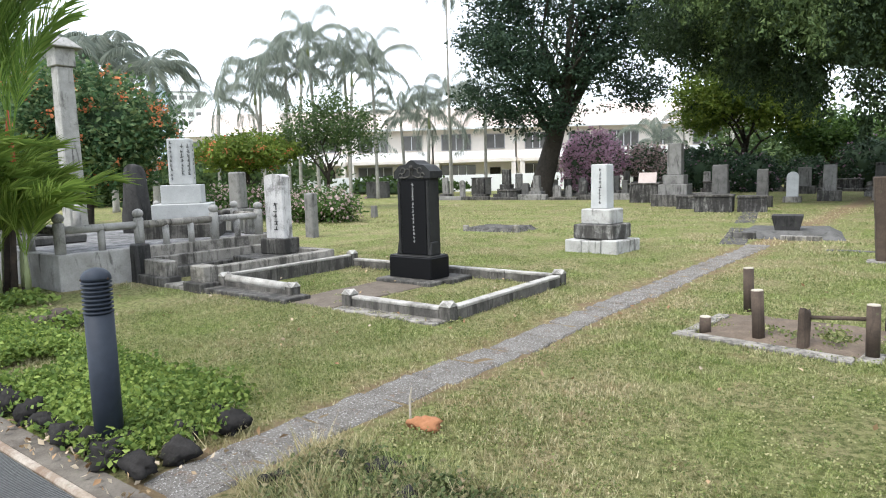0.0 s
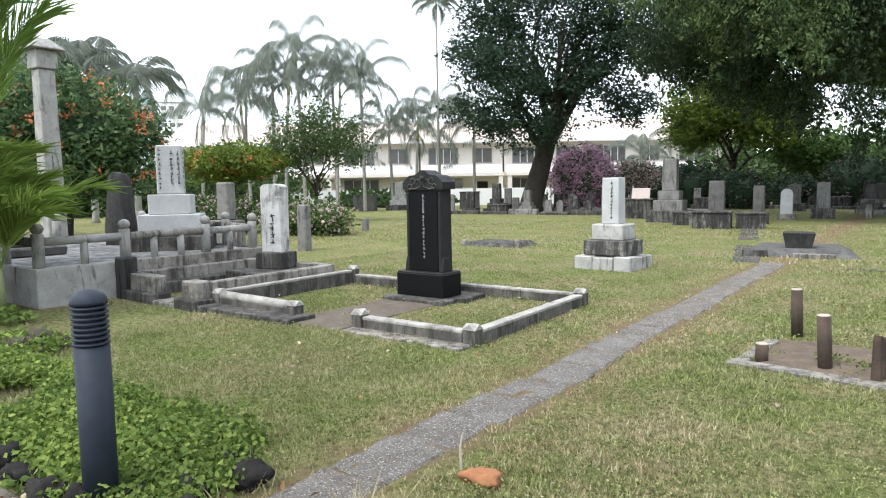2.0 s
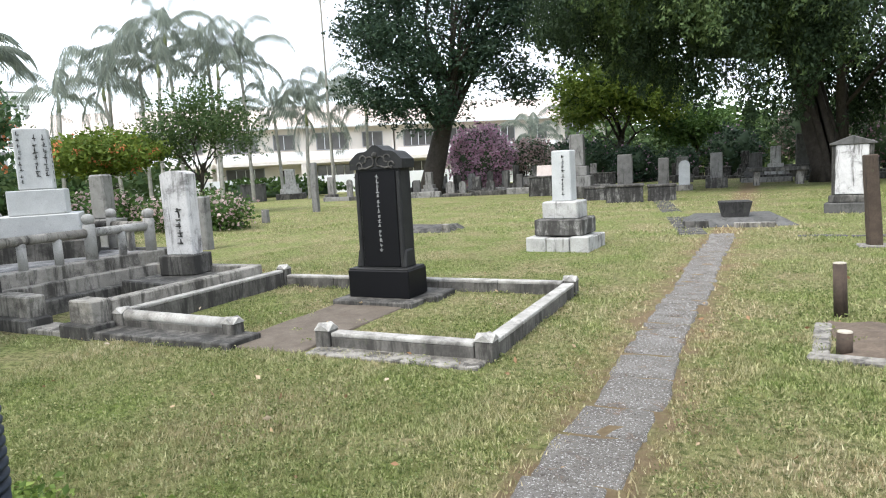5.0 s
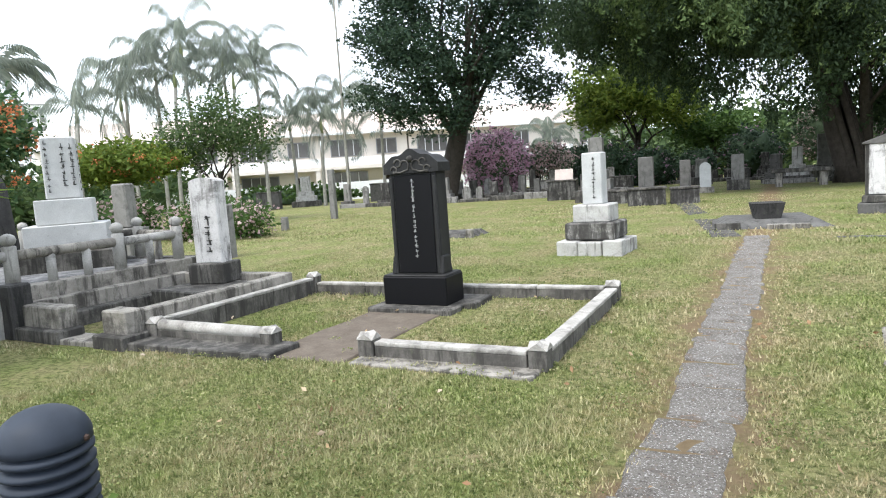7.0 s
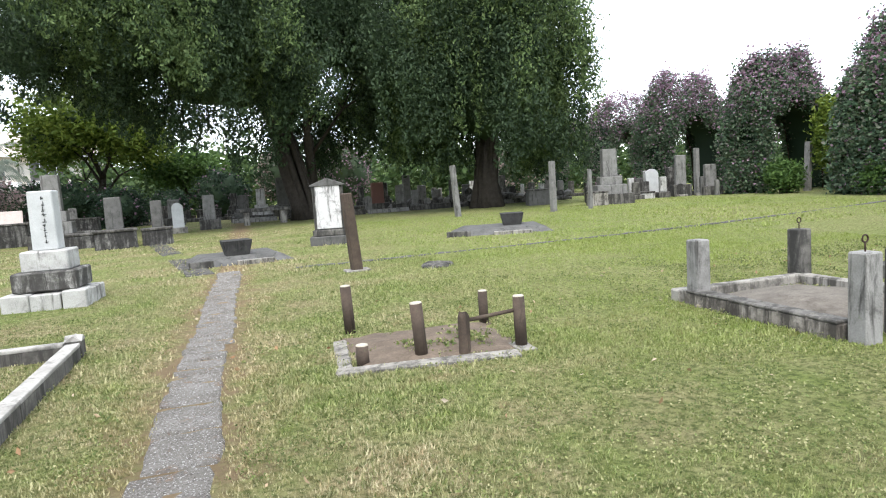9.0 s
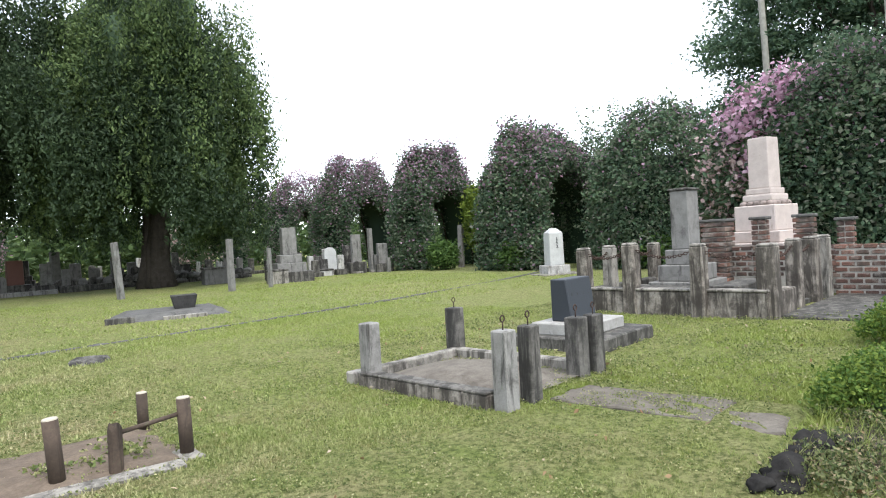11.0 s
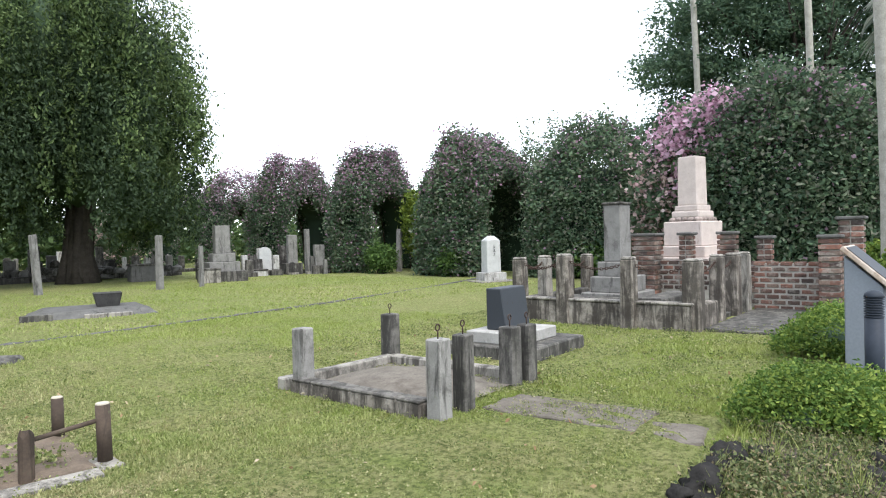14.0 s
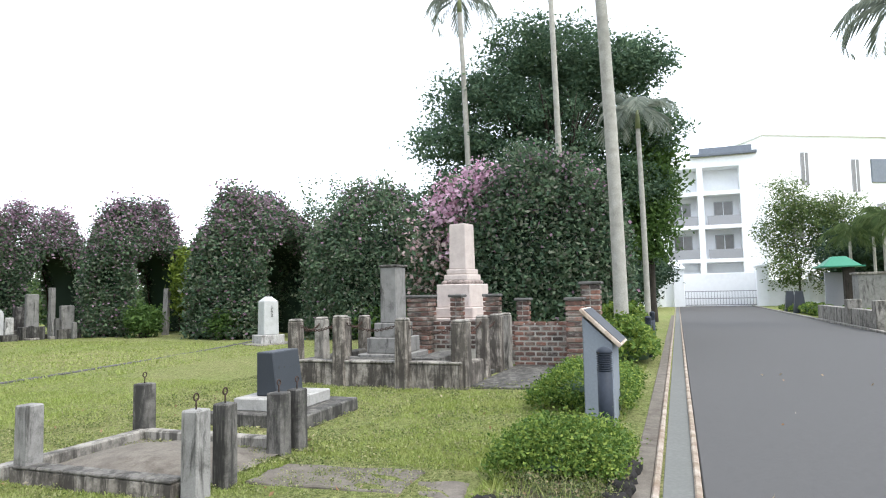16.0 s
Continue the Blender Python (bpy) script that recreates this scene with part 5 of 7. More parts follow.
broad_tree(57.5, 3.4, (0, 0, 2.4), 0.2, [(0, 0, 3.6, 2.2, 2.2, 2.4), (-6, 0.6, 2.6, 2.6, 1.8, 2.0)], 9000, 0.3, M_LEAFDK, "dark garden tree beside the gate", 55, 0.36, 24, 0.4, 0.7, 6, (1.5, 1.5, 2))


M_GARDENFROND = leaf_mat("garden_palm_fronds", [(0.07, 0.11, 0.045), (0.11, 0.165, 0.06), (0.17, 0.22, 0.085)], 0.35, 0.5)


def palm(x, y, h, r, length, fronds, frond_mat, label, seed, lean=(0.0, 0.0), pairs=24, hang=1.0, shaft=0.9, trunk_mat=None, up=1.1, wide=0.5):
    """A feather palm: ringed trunk, crownshaft and arching fronds with hanging leaflets."""
    rng = random.Random(seed)
    ob = thing("palm_tree", x, y, 0, 0, label, "palm tree", "palm trees")
    topv = Vector((lean[0], lean[1], h))
    pts = [Vector((lean[0] * f * f, lean[1] * f * f, h * f - 0.1 * (f == 0))) for f in (0, 0.03, 0.2, 0.4, 0.6, 0.8, 1.0)]
    part("trunk", tube(pts, [r * 1.5, r * 1.15, r * 1.05, r, r * 0.98, r * 0.92, r * 0.85], 12), trunk_mat or M_PALMBARK, ob, "", True)
    part("crownshaft", tube([topv, topv + Vector((0, 0, shaft * 0.5)), topv + Vector((0, 0, shaft))], [r * 0.95, r * 0.9, r * 0.45], 10), M_PALMSHAFT, ob, "", True)
    start = topv + Vector((0, 0, shaft * 0.9))
    for i in range(fronds):
        az = i * 2.399 + rng.uniform(-0.2, 0.2)
        el = up * (1 - 0.95 * (i / fronds)) + rng.uniform(-0.15, 0.1)
        L = length * rng.uniform(0.85, 1.1)
        out = Vector((math.cos(az), math.sin(az), 0))
        side = Vector((-math.sin(az), math.cos(az), 0))
        spine, p, e = [start.copy()], start.copy(), el
        steps = 10
        for s in range(steps):
            p = p + (out * math.cos(e) + Vector((0, 0, math.sin(e)))) * (L / steps)
            e -= (0.16 + 0.12 * hang) * (0.5 + s / steps)
            spine.append(p.copy())
        verts, faces = [], []
        for s in range(steps):
            a, b = spine[s], spine[s + 1]
            k = len(verts)
            w = 0.006 * L * (1 - s / steps) + 0.006
            verts += [a + side * w, a - side * w, b - side * w * 0.8, b + side * w * 0.8]
            faces.append((k, k + 1, k + 2, k + 3))
        for j in range(pairs):
            f = 0.12 + 0.88 * j / pairs
            q = f * steps
            s = min(steps - 1, int(q))
            a = spine[s].lerp(spine[s + 1], q - s)
            d = (spine[s + 1] - spine[s]).normalized()
            ll = L * wide * (0.35 + 0.65 * math.sin(math.pi * min(1, f * 0.9 + 0.12))) * rng.uniform(0.8, 1.1)
            for sg in (-1, 1):
                tip = a + d * ll * 0.45 + side * sg * ll * (0.75 - 0.25 * hang) + Vector((0, 0, -ll * 0.55 * hang + ll * 0.12))
                mid = a.lerp(tip, 0.5) + Vector((0, 0, ll * 0.1))
                wv = d * (0.0068 * L + 0.004)
                k = len(verts)
                verts += [a, mid + wv, tip, mid - wv]
                faces += [(k, k + 1, k + 2), (k, k + 2, k + 3)]
        raw("frond", [tuple(v) for v in verts], faces, frond_mat, ob)
    return ob


PL = "tall slender palm tree with a drooping feathery crown"
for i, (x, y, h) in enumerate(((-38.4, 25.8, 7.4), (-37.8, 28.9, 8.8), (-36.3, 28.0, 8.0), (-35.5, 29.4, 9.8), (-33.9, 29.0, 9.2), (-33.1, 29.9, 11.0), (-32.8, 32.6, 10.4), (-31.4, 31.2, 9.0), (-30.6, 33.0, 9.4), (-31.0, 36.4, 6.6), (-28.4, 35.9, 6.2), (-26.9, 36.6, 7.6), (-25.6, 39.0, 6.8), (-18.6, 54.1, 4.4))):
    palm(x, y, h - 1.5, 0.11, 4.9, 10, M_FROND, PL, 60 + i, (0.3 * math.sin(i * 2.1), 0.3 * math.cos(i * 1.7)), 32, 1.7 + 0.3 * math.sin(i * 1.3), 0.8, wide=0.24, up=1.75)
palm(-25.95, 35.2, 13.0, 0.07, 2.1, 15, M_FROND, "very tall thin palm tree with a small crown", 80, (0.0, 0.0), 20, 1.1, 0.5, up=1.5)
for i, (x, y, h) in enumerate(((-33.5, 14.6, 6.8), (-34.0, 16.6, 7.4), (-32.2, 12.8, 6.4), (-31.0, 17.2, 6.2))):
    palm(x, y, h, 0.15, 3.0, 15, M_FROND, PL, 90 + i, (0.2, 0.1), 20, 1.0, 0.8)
palm(13.5, 2.3, 9.6, 0.155, 3.4, 13, M_FROND, "stout royal palm with a smooth grey trunk beside the drive", 101, (0.05, 0.25), 30, 1.2, 1.9, up=1.3)
palm(26.5, 9.95, 15.0, 0.13, 2.6, 12, M_FROND, PL, 102, (0, 0.35), 20, 1.2, 0.8)
palm(23.9, 5.3, 14.6, 0.12, 2.4, 12, M_FROND, PL, 103, (0, 0.2), 22, 0.9, 0.8)
palm(25.2, 2.2, 8.2, 0.11, 2.2, 13, M_FROND, PL, 104, (0.1, 0.1), 22, 0.8, 0.8)
palm(26.0, -7.4, 11.4, 0.16, 3.2, 13, M_FROND, PL, 106, (0, 0), 22, 1.2, 0.9)
for i, (x, y, h) in enumerate(((48.0, -10.0, 4.6), (46.5, -11.6, 5.4), (50.5, -12.0, 5.0), (44.0, -12.4, 4.8))):
    palm(x, y, h, 0.1, 2.4, 12, M_GARDENFROND, "low garden palm behind the roadside wall", 110 + i, (0, 0), 20, 1.0, 0.5)

# clump of red-stemmed palms beside the terrace
M_FRONDYEL = leaf_mat("yellow_green_young_fronds", [(0.11, 0.18, 0.036), (0.19, 0.28, 0.055), (0.33, 0.42, 0.1)], 0.45, 0.45)
rng = random.Random(77)
for i in range(30):
    a = i * 2.4
    q = 0.16 + 0.032 * i if i < 17 else 0.45 + 0.05 * (i - 17)
    x, y = -10.35 + q * math.cos(a) * 0.95, 3.1 + q * math.sin(a) * 0.62
    h = (0.35, 2.1, 0.5, 2.6, 1.7, 0.3, 2.3, 0.4, 2.9, 1.5, 0.4, 2.0, 0.5, 3.1, 0.3, 1.9, 1.6, 0.05, 0.25, 0.1, 0.4, 0.06, 0.2, 0.5, 0.1, 0.3, 0.08, 0.15, 0.35, 0.1)[i]
    ob = thing("palm_tree", x, y, 0, 0, "clumping palm with red crownshaft and bright green fronds", "palm tree", "red-stemmed palm clump")
    lx, ly = 0.09 * h * math.cos(a), 0.09 * h * math.sin(a)
    part("trunk", tube([(0, 0, -0.05), (lx * 0.4, ly * 0.4, h * 0.5), (lx, ly, h)], [0.045, 0.036, 0.034], 8), M_DKSTEM, ob, "", True)
    part("crownshaft", tube([(lx, ly, h), (lx * 1.1, ly * 1.1, h + 0.25), (lx * 1.2, ly * 1.2, h + 0.55)], [0.04, 0.034, 0.014], 8), M_REDSTEM if h > 1 or i % 4 == 2 else M_PALMSHAFT, ob, "glossy red crownshaft" if h > 1 or i % 4 == 2 else "", True)
    for k in range(7):
        az = a + k * 2.399 + rng.uniform(-0.3, 0.3)
        p = Vector((lx * 1.2, ly * 1.2, h + 0.45))
        out, side = Vector((math.cos(az), math.sin(az), 0)), Vector((-math.sin(az), math.cos(az), 0))
        e = rng.uniform(1.3, 1.56) if h > 1 else rng.uniform(1.05, 1.5)
        L = rng.uniform(1.9, 2.6) if h > 1 else rng.uniform(1.1, 1.8)
        verts, faces = [], []
        for s in range(13):
            nxt = p + (out * math.cos(e) + Vector((0, 0, math.sin(e)))) * L / 13
            e -= (0.02 + 0.01 * s) if h > 1 else (0.03 + 0.012 * s)
            k0 = len(verts)
            verts += [p + side * 0.008, p - side * 0.008, nxt - side * 0.007, nxt + side * 0.007]
            faces.append((k0, k0 + 1, k0 + 2, k0 + 3))
            if s > 2:
                d = (nxt - p).normalized()
                ll = 0.66 * (1 - 0.45 * abs(s - 7) / 7)
                for off in (0.0, 0.33, 0.66):
                    o = p.lerp(nxt, off)
                    for sg in (-1, 1):
                        tip = o + d * ll * 0.85 + side * sg * ll * 0.42 + Vector((0, 0, rng.uniform(-0.12, 0.08)))
                        mid = o.lerp(tip, 0.45) + Vector((0, 0, 0.025))
                        wv = d * 0.026
                        k0 = len(verts)
                        verts += [o, mid + wv, tip, mid - wv]
                        faces += [(k0, k0 + 1, k0 + 2), (k0, k0 + 2, k0 + 3)]
            p = nxt
        raw("frond", [tuple(v) for v in verts], faces, M_FRONDLT if h > 1 else M_FRONDYEL, ob)


# ---- arches grown over with bougainvillea ----
def arch_points(rng, n, half, height, length, inner_h, inner_v, clump, per):
    """Tufts over the skin of an arched tunnel that runs along y."""
    out = []
    k = n // per
    for _ in range(k):
        a = rng.uniform(-0.02, math.pi + 0.02)
        ca, sa = math.cos(a), math.sin(a)
        face = rng.random()
        if face < 0.62:
            q, yy = rng.uniform(0.92, 1.04), rng.uniform(-0.5, 0.5) * length
        else:
            q, yy = rng.uniform(inner_h / half + 0.05, 1.0), (0.5 if rng.random() < 0.4 else -0.5) * length * rng.uniform(0.9, 1.05)
        sx = math.copysign(abs(ca) ** 0.62, ca)
        sz = abs(sa) ** 0.7
        lump = 1 + 0.15 * noise.noise(Vector((sx * 2.2, yy * 0.8, sz * 3.0 + half * 9 + length * 5))) + 0.1 * noise.noise(Vector((sx * 6, yy * 2.2, sz * 8.0))) + 0.025 * rng.gauss(0, 1)
        env = math.sqrt(max(0.05, 1 - 0.5 * abs(2 * yy / length) ** 2.2))
        oh, ov = max(half * env, inner_h * 1.15), max(height * env, inner_v * 1.12)
        k2 = max(0.0, (q - inner_h / half) / (1 - inner_h / half))
        if face >= 0.62:
            k2 = max(k2, 0.35)
        x = sx * (inner_h + (oh - inner_h) * k2) * lump
        z = sz * (inner_v + (ov - inner_v) * k2) * lump
        if abs(x) > inner_h * 1.2 and rng.random() < 0.45:
            z *= rng.uniform(0.06, 1.0)
        out.append((x, yy, max(0.25, z)))
    c = np.repeat(np.array(out), per, axis=0)
    return c + np.random.default_rng(int(half * 100 + n)).normal(size=c.shape) * clump


def arch_core(half, height, length, inner_h, inner_v):
    bm = bmesh.new()
    rows = []
    for j in range(7):
        yy = (-0.46 + 0.92 * j / 6) * length
        ring = []
        for (hw, hv) in ((half * 0.7, height * 0.74), (inner_h, inner_v)):
            for i in range(19):
                a = math.pi * i / 18
                ca = math.cos(a)
                p = Vector((math.copysign(abs(ca) ** 0.55, ca) * hw, yy, abs(math.sin(a)) ** 0.75 * hv))
                env = math.sqrt(max(0.05, 1 - 0.5 * abs(2 * yy / length) ** 2.2)) if hw != inner_h else 1.0
                p = Vector((p.x * max(env, inner_h / hw * 1.12 if hw != inner_h else 0), p.y, p.z * max(env, inner_v / hv * 1.1 if hw != inner_h else 0)))
                p += noise.noise_vector(p * 1.1) * 0.16
                ring.append(bm.verts.new(p))
        rows.append(ring)
    for a, b in zip(rows, rows[1:]):
        for i in range(18):
            bm.faces.new((a[i], a[i + 1], b[i + 1], b[i]))
            bm.faces.new((a[19 + i], b[19 + i], b[20 + i], a[20 + i]))
    for r in (rows[0], rows[-1]):
        for i in range(18):
            bm.faces.new((r[i], r[19 + i], r[20 + i], r[i + 1]))
    return bm


def flower_arch(x, y, half, height, length, rz, seed, bloom, n=9000, bloom_mat=None, inner=(1.75, 3.9)):
    rng = random.Random(seed)
    ob = thing("flower_arch", x, y, 0, rz, "arch overgrown with dark bougainvillea and sparse pink bracts" if bloom < 0.3 else "arch overgrown with bougainvillea in full pink bloom", "flower arch", "bougainvillea arches")
    pts = arch_points(rng, int(n * 1.5), half, height, length, inner[0], inner[1], 0.17, 18)
    nr = np.random.default_rng(seed)
    zf = pts[:, 2] / height
    pick = (nr.random(len(pts)) < bloom * (0.2 + 3.2 * np.clip(zf - 0.55, 0, 1)) * 1.6) if bloom < 0.4 else (nr.random(len(pts)) < bloom)
    leaves("foliage", pts[~pick], 0.145, M_LEAFBOU, ob, "", 0.6, 0.1, seed)
    leaves("blossom", pts[pick] + nr.normal(size=pts[pick].shape) * 0.08, 0.12, bloom_mat or M_BLOOMDIM, ob, "pink papery bracts", 0.8, 0.0, seed + 1)
    # dark arch-shaped solid stands in for shade behind the leaves
    part("gap_filler", arch_core(half, height, length, *inner), M_LEAFDK, ob, "", True)
    for yy in (-length * 0.4, length * 0.4):
        hoop = bmesh.new()
        tube([(math.copysign(abs(math.cos(a)) ** 0.55, math.cos(a)) * inner[0] * 0.95, yy, abs(math.sin(a)) ** 0.75 * inner[1] * 0.96) for a in [math.pi * i / 14 for i in range(15)]], 0.03, 6, hoop)
        part("hoop", hoop, M_IRON, ob, "thin iron hoop", True)
    return ob


flower_arch(22.3, 44.4, 2.4, 5.8, 3.4, 0, 201, 0.26, 13000)
flower_arch(22.2, 38.0, 2.4, 5.8, 3.0, 0, 202, 0.3, 17000)
flower_arch(21.2, 31.0, 2.4, 5.9, 3.0, 0, 203, 0.26, 24000)
flower_arch(21.4, 24.7, 2.5, 5.8, 2.3, 0, 204, 0.22, 32000)
flower_arch(20.9, 17.7, 2.7, 5.6, 3.0, 0, 205, 0.16, 46000, inner=(2.0, 4.0))
flower_arch(20.9, 12.0, 2.4, 5.5, 4.6, 0, 206, 0.05, 40000, inner=(0.8, 2.6))
flower_arch(18.0, 4.9, 1.9, 5.55, 4.4, 12, 208, 0.035, 44000, inner=(0.6, 2.0))
flower_arch(24.5, 16.2, 2.2, 6.6, 3.0, 0, 209, 0.03, 6000)


def flower_bush(x, y, z, rx, ry, rz, n, bloom, bloom_mat, label, seed, leaf=M_LEAFBOU, size=0.2, solid=0.78, stems=True):
    ob = thing("flowering_bush", x, y, 0, 0, label, "bush")
    p = clumps((0, 0, z), (rx, ry, rz), n, 0.2, 20, 0.75, seed)
    p[:, 2] = np.maximum(p[:, 2], 0.05)
    pick = np.random.default_rng(seed).random(len(p)) < bloom
    if (~pick).any():
        leaves("foliage", p[~pick], size, leaf, ob, "", 0.55, 0.1, seed)
    if pick.any():
        leaves("blossom", p[pick], size * 0.8, bloom_mat, ob, "papery pink bracts", 0.8, 0, seed + 1)
    if solid:
        # opaque filler in the leaf colour, added behind the leaves
        part("gap_filler", core([(0, 0, z, rx, ry, rz)], solid), leaf, ob, "", True)
    if stems:
        bm = bmesh.new()
        for k in range(6):
            a = k * 1.05
            tube([(0.2 * math.cos(a), 0.2 * math.sin(a), -0.05), (rx * 0.25 * math.cos(a), ry * 0.25 * math.sin(a), z * 0.6), (rx * 0.5 * math.cos(a), ry * 0.5 * math.sin(a), z)], [0.05, 0.035, 0.015], 6, bm)
        part("stems", bm, M_BARK, ob, "", True)
    return ob


flower_bush(18.3, 7.1, 3.9, 1.6, 1.7, 1.7, 13000, 0.72, M_BLOOM, "tall bougainvillea in full pink bloom behind the obelisk", 221)
flower_bush(18.0, 8.4, 2.6, 1.1, 1.0, 1.4, 3500, 0.35, M_BLOOMPALE, "thin bougainvillea with faded pink bracts", 222, solid=0.0)
flower_bush(-17.5, 39.1, 2.0, 2.1, 1.8, 2.0, 11000, 0.85, M_BLOOM, "mounded purple-pink bougainvillea among the graves", 223)
flower_bush(-14.9, 40.9, 2.0, 1.9, 1.0, 1.0, 3500, 0.6, M_BLOOMPALE, "arching bougainvillea with faded pink bracts", 224, solid=0.4)
# extra dark shrubs, added to stand for the shadow behind the grave rows
for bx, by, bw, bh, sd in ((-11.5, 43.0, 1.8, 1.5, 240), (-8.6, 42.2, 1.5, 1.2, 241), (-3.0, 45.6, 1.7, 1.7, 242), (-14.0, 46.0, 2.0, 1.6, 243), (-6.2, 45.0, 1.2, 1.0, 244)):
    flower_bush(bx, by, bh * 0.9, bw, 1.3, bh, 3600, 0.06, M_BLOOMDIM, "dark shrub with mauve bracts, added as shade behind the graves", sd, M_LEAFDK, 0.2)
flower_bush(0.8, 46.0, 2.6, 1.4, 1.4, 2.0, 4000, 0.3, M_BLOOMPALE, "dark bougainvillea with pink bracts beneath the figs", 225)
flower_bush(5.0, 45.0, 2.4, 1.8, 1.6, 2.2, 5000, 0.3, M_BLOOM, "dark bougainvillea with pink bracts beneath the figs", 226)
flower_bush(16.5, 42.0, 2.2, 1.6, 1.6, 2.0, 4000, 0.35, M_BLOOMPALE, "dark bougainvillea with pink bracts beneath the figs", 227)
flower_bush(-17.2, 15.4, 0.5, 1.9, 0.9, 0.55, 6000, 0.3, M_BLOOMPALE, "clipped low hedge with pinkish flowers", 228, M_LEAFMID, 0.13)
flower_bush(-20.8, 14.5, 0.6, 1.6, 1.2, 0.6, 5000, 0.3, M_BLOOMPALE, "spreading shrub with whitish-pink flowers", 229, M_LEAFMID, 0.15)
flower_bush(-14.6, 4.6, 1.0, 0.7, 0.7, 0.75, 2500, 0.35, M_BLOOMPALE, "shrub with pale pink flowers behind the terrace", 230, M_LEAFMID, 0.13)
flower_bush(19.4, 22.3, 0.7, 0.6, 0.6, 0.5, 2200, 0.0, M_BLOOM, "round green bush below the arches", 231, M_LEAFMID, 0.16)
flower_bush(18.7, 17.4, 0.6, 0.8, 0.6, 0.5, 2200, 0.0, M_BLOOM, "round green bush below the arches", 232, M_LEAFMID, 0.16)
flower_bush(19.5, 11.0, 0.6, 1.4, 1.6, 0.6, 3500, 0.0, M_BLOOM, "low green bush below the arches", 233, M_LEAFMID, 0.16)
flower_bush(21.8, 22.0, 2.4, 0.7, 0.9, 1.7, 2500, 0.0, M_BLOOM, "light green shrub seen through the arch", 234, M_LEAFYEL, 0.2, 0.4)


# ---- hedges along the drive ----
def hedge(x, y, sx, sy, h, n, label, seed, mat_=M_HEDGE, size=0.055):
    ob = thing("hedge", x, y, 0, 0, label, "hedge", "low hedges by the drive")
    rngn = np.random.default_rng(seed)
    k = n // 16
    c = rngn.uniform(-0.5, 0.5, (k, 3)) * np.array([sx, sy, 0]) + np.array([0, 0, 0])
    edge = 1 - np.maximum(np.abs(c[:, 0]) / (sx / 2), np.abs(c[:, 1]) / (sy / 2)) ** 3
    topz = h * (0.35 + 0.65 * edge) * (0.85 + 0.25 * rngn.random(k))
    c[:, 2] = topz * rngn.uniform(0.35, 1.0, k) ** 0.4
    p = np.repeat(c, 16, axis=0)
    p = p + rngn.normal(size=p.shape) * 0.05
    p[:, 2] = np.maximum(p[:, 2], 0.02)
    leaves("foliage", p, size, mat_, ob, "", 0.6, 0.0, seed, 0.25)
    # dark lump added as the hedge's inner shade
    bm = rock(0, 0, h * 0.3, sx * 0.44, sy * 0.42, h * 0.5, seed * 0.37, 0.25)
    part("gap_filler", bm, M_LEAFDK, ob, "", True)
    return ob


hedge(3.66, 2.05, 1.3, 1.05, 0.36, 24000, "low bright green hedge with yellow tips beside the drive", 301, size=0.036)
hedge(7.6, 2.3, 3.0, 1.3, 0.46, 24000, "low bright green hedge round the information stand", 302, size=0.045)
hedge(12.6, 2.2, 2.4, 1.3, 0.9, 7000, "bushy hedge behind the brick wall by the drive", 303, size=0.1)
hedge(16.5, 2.6, 4.0, 1.6, 1.2, 8000, "bushy hedge behind the brick wall by the drive", 304, size=0.12)
hedge(26.0, -6.2, 12.0, 1.4, 0.55, 9000, "low clipped hedge across the drive", 305, size=0.14)
hedge(42.0, -6.6, 16.0, 1.6, 0.55, 7000, "low clipped hedge across the drive", 306, size=0.16)
hedge(-36.0, 41.0, 14.0, 3.0, 1.5, 9000, "clipped green hedge in front of the pale houses", 307, M_LEAFMID, 0.2)


# ---- rows of older graves ----
M_SOOT = stone("sooted_grave_stone", (0.24, 0.232, 0.215), (0.1, 0.096, 0.088), (0.014, 0.013, 0.012), 0.95, 70)
SHADES = (M_GREYST, M_SOOT, M_CONCDK, M_WHITEOLD, M_SOOT, M_DKST, M_POSTGREY, M_SOOT)


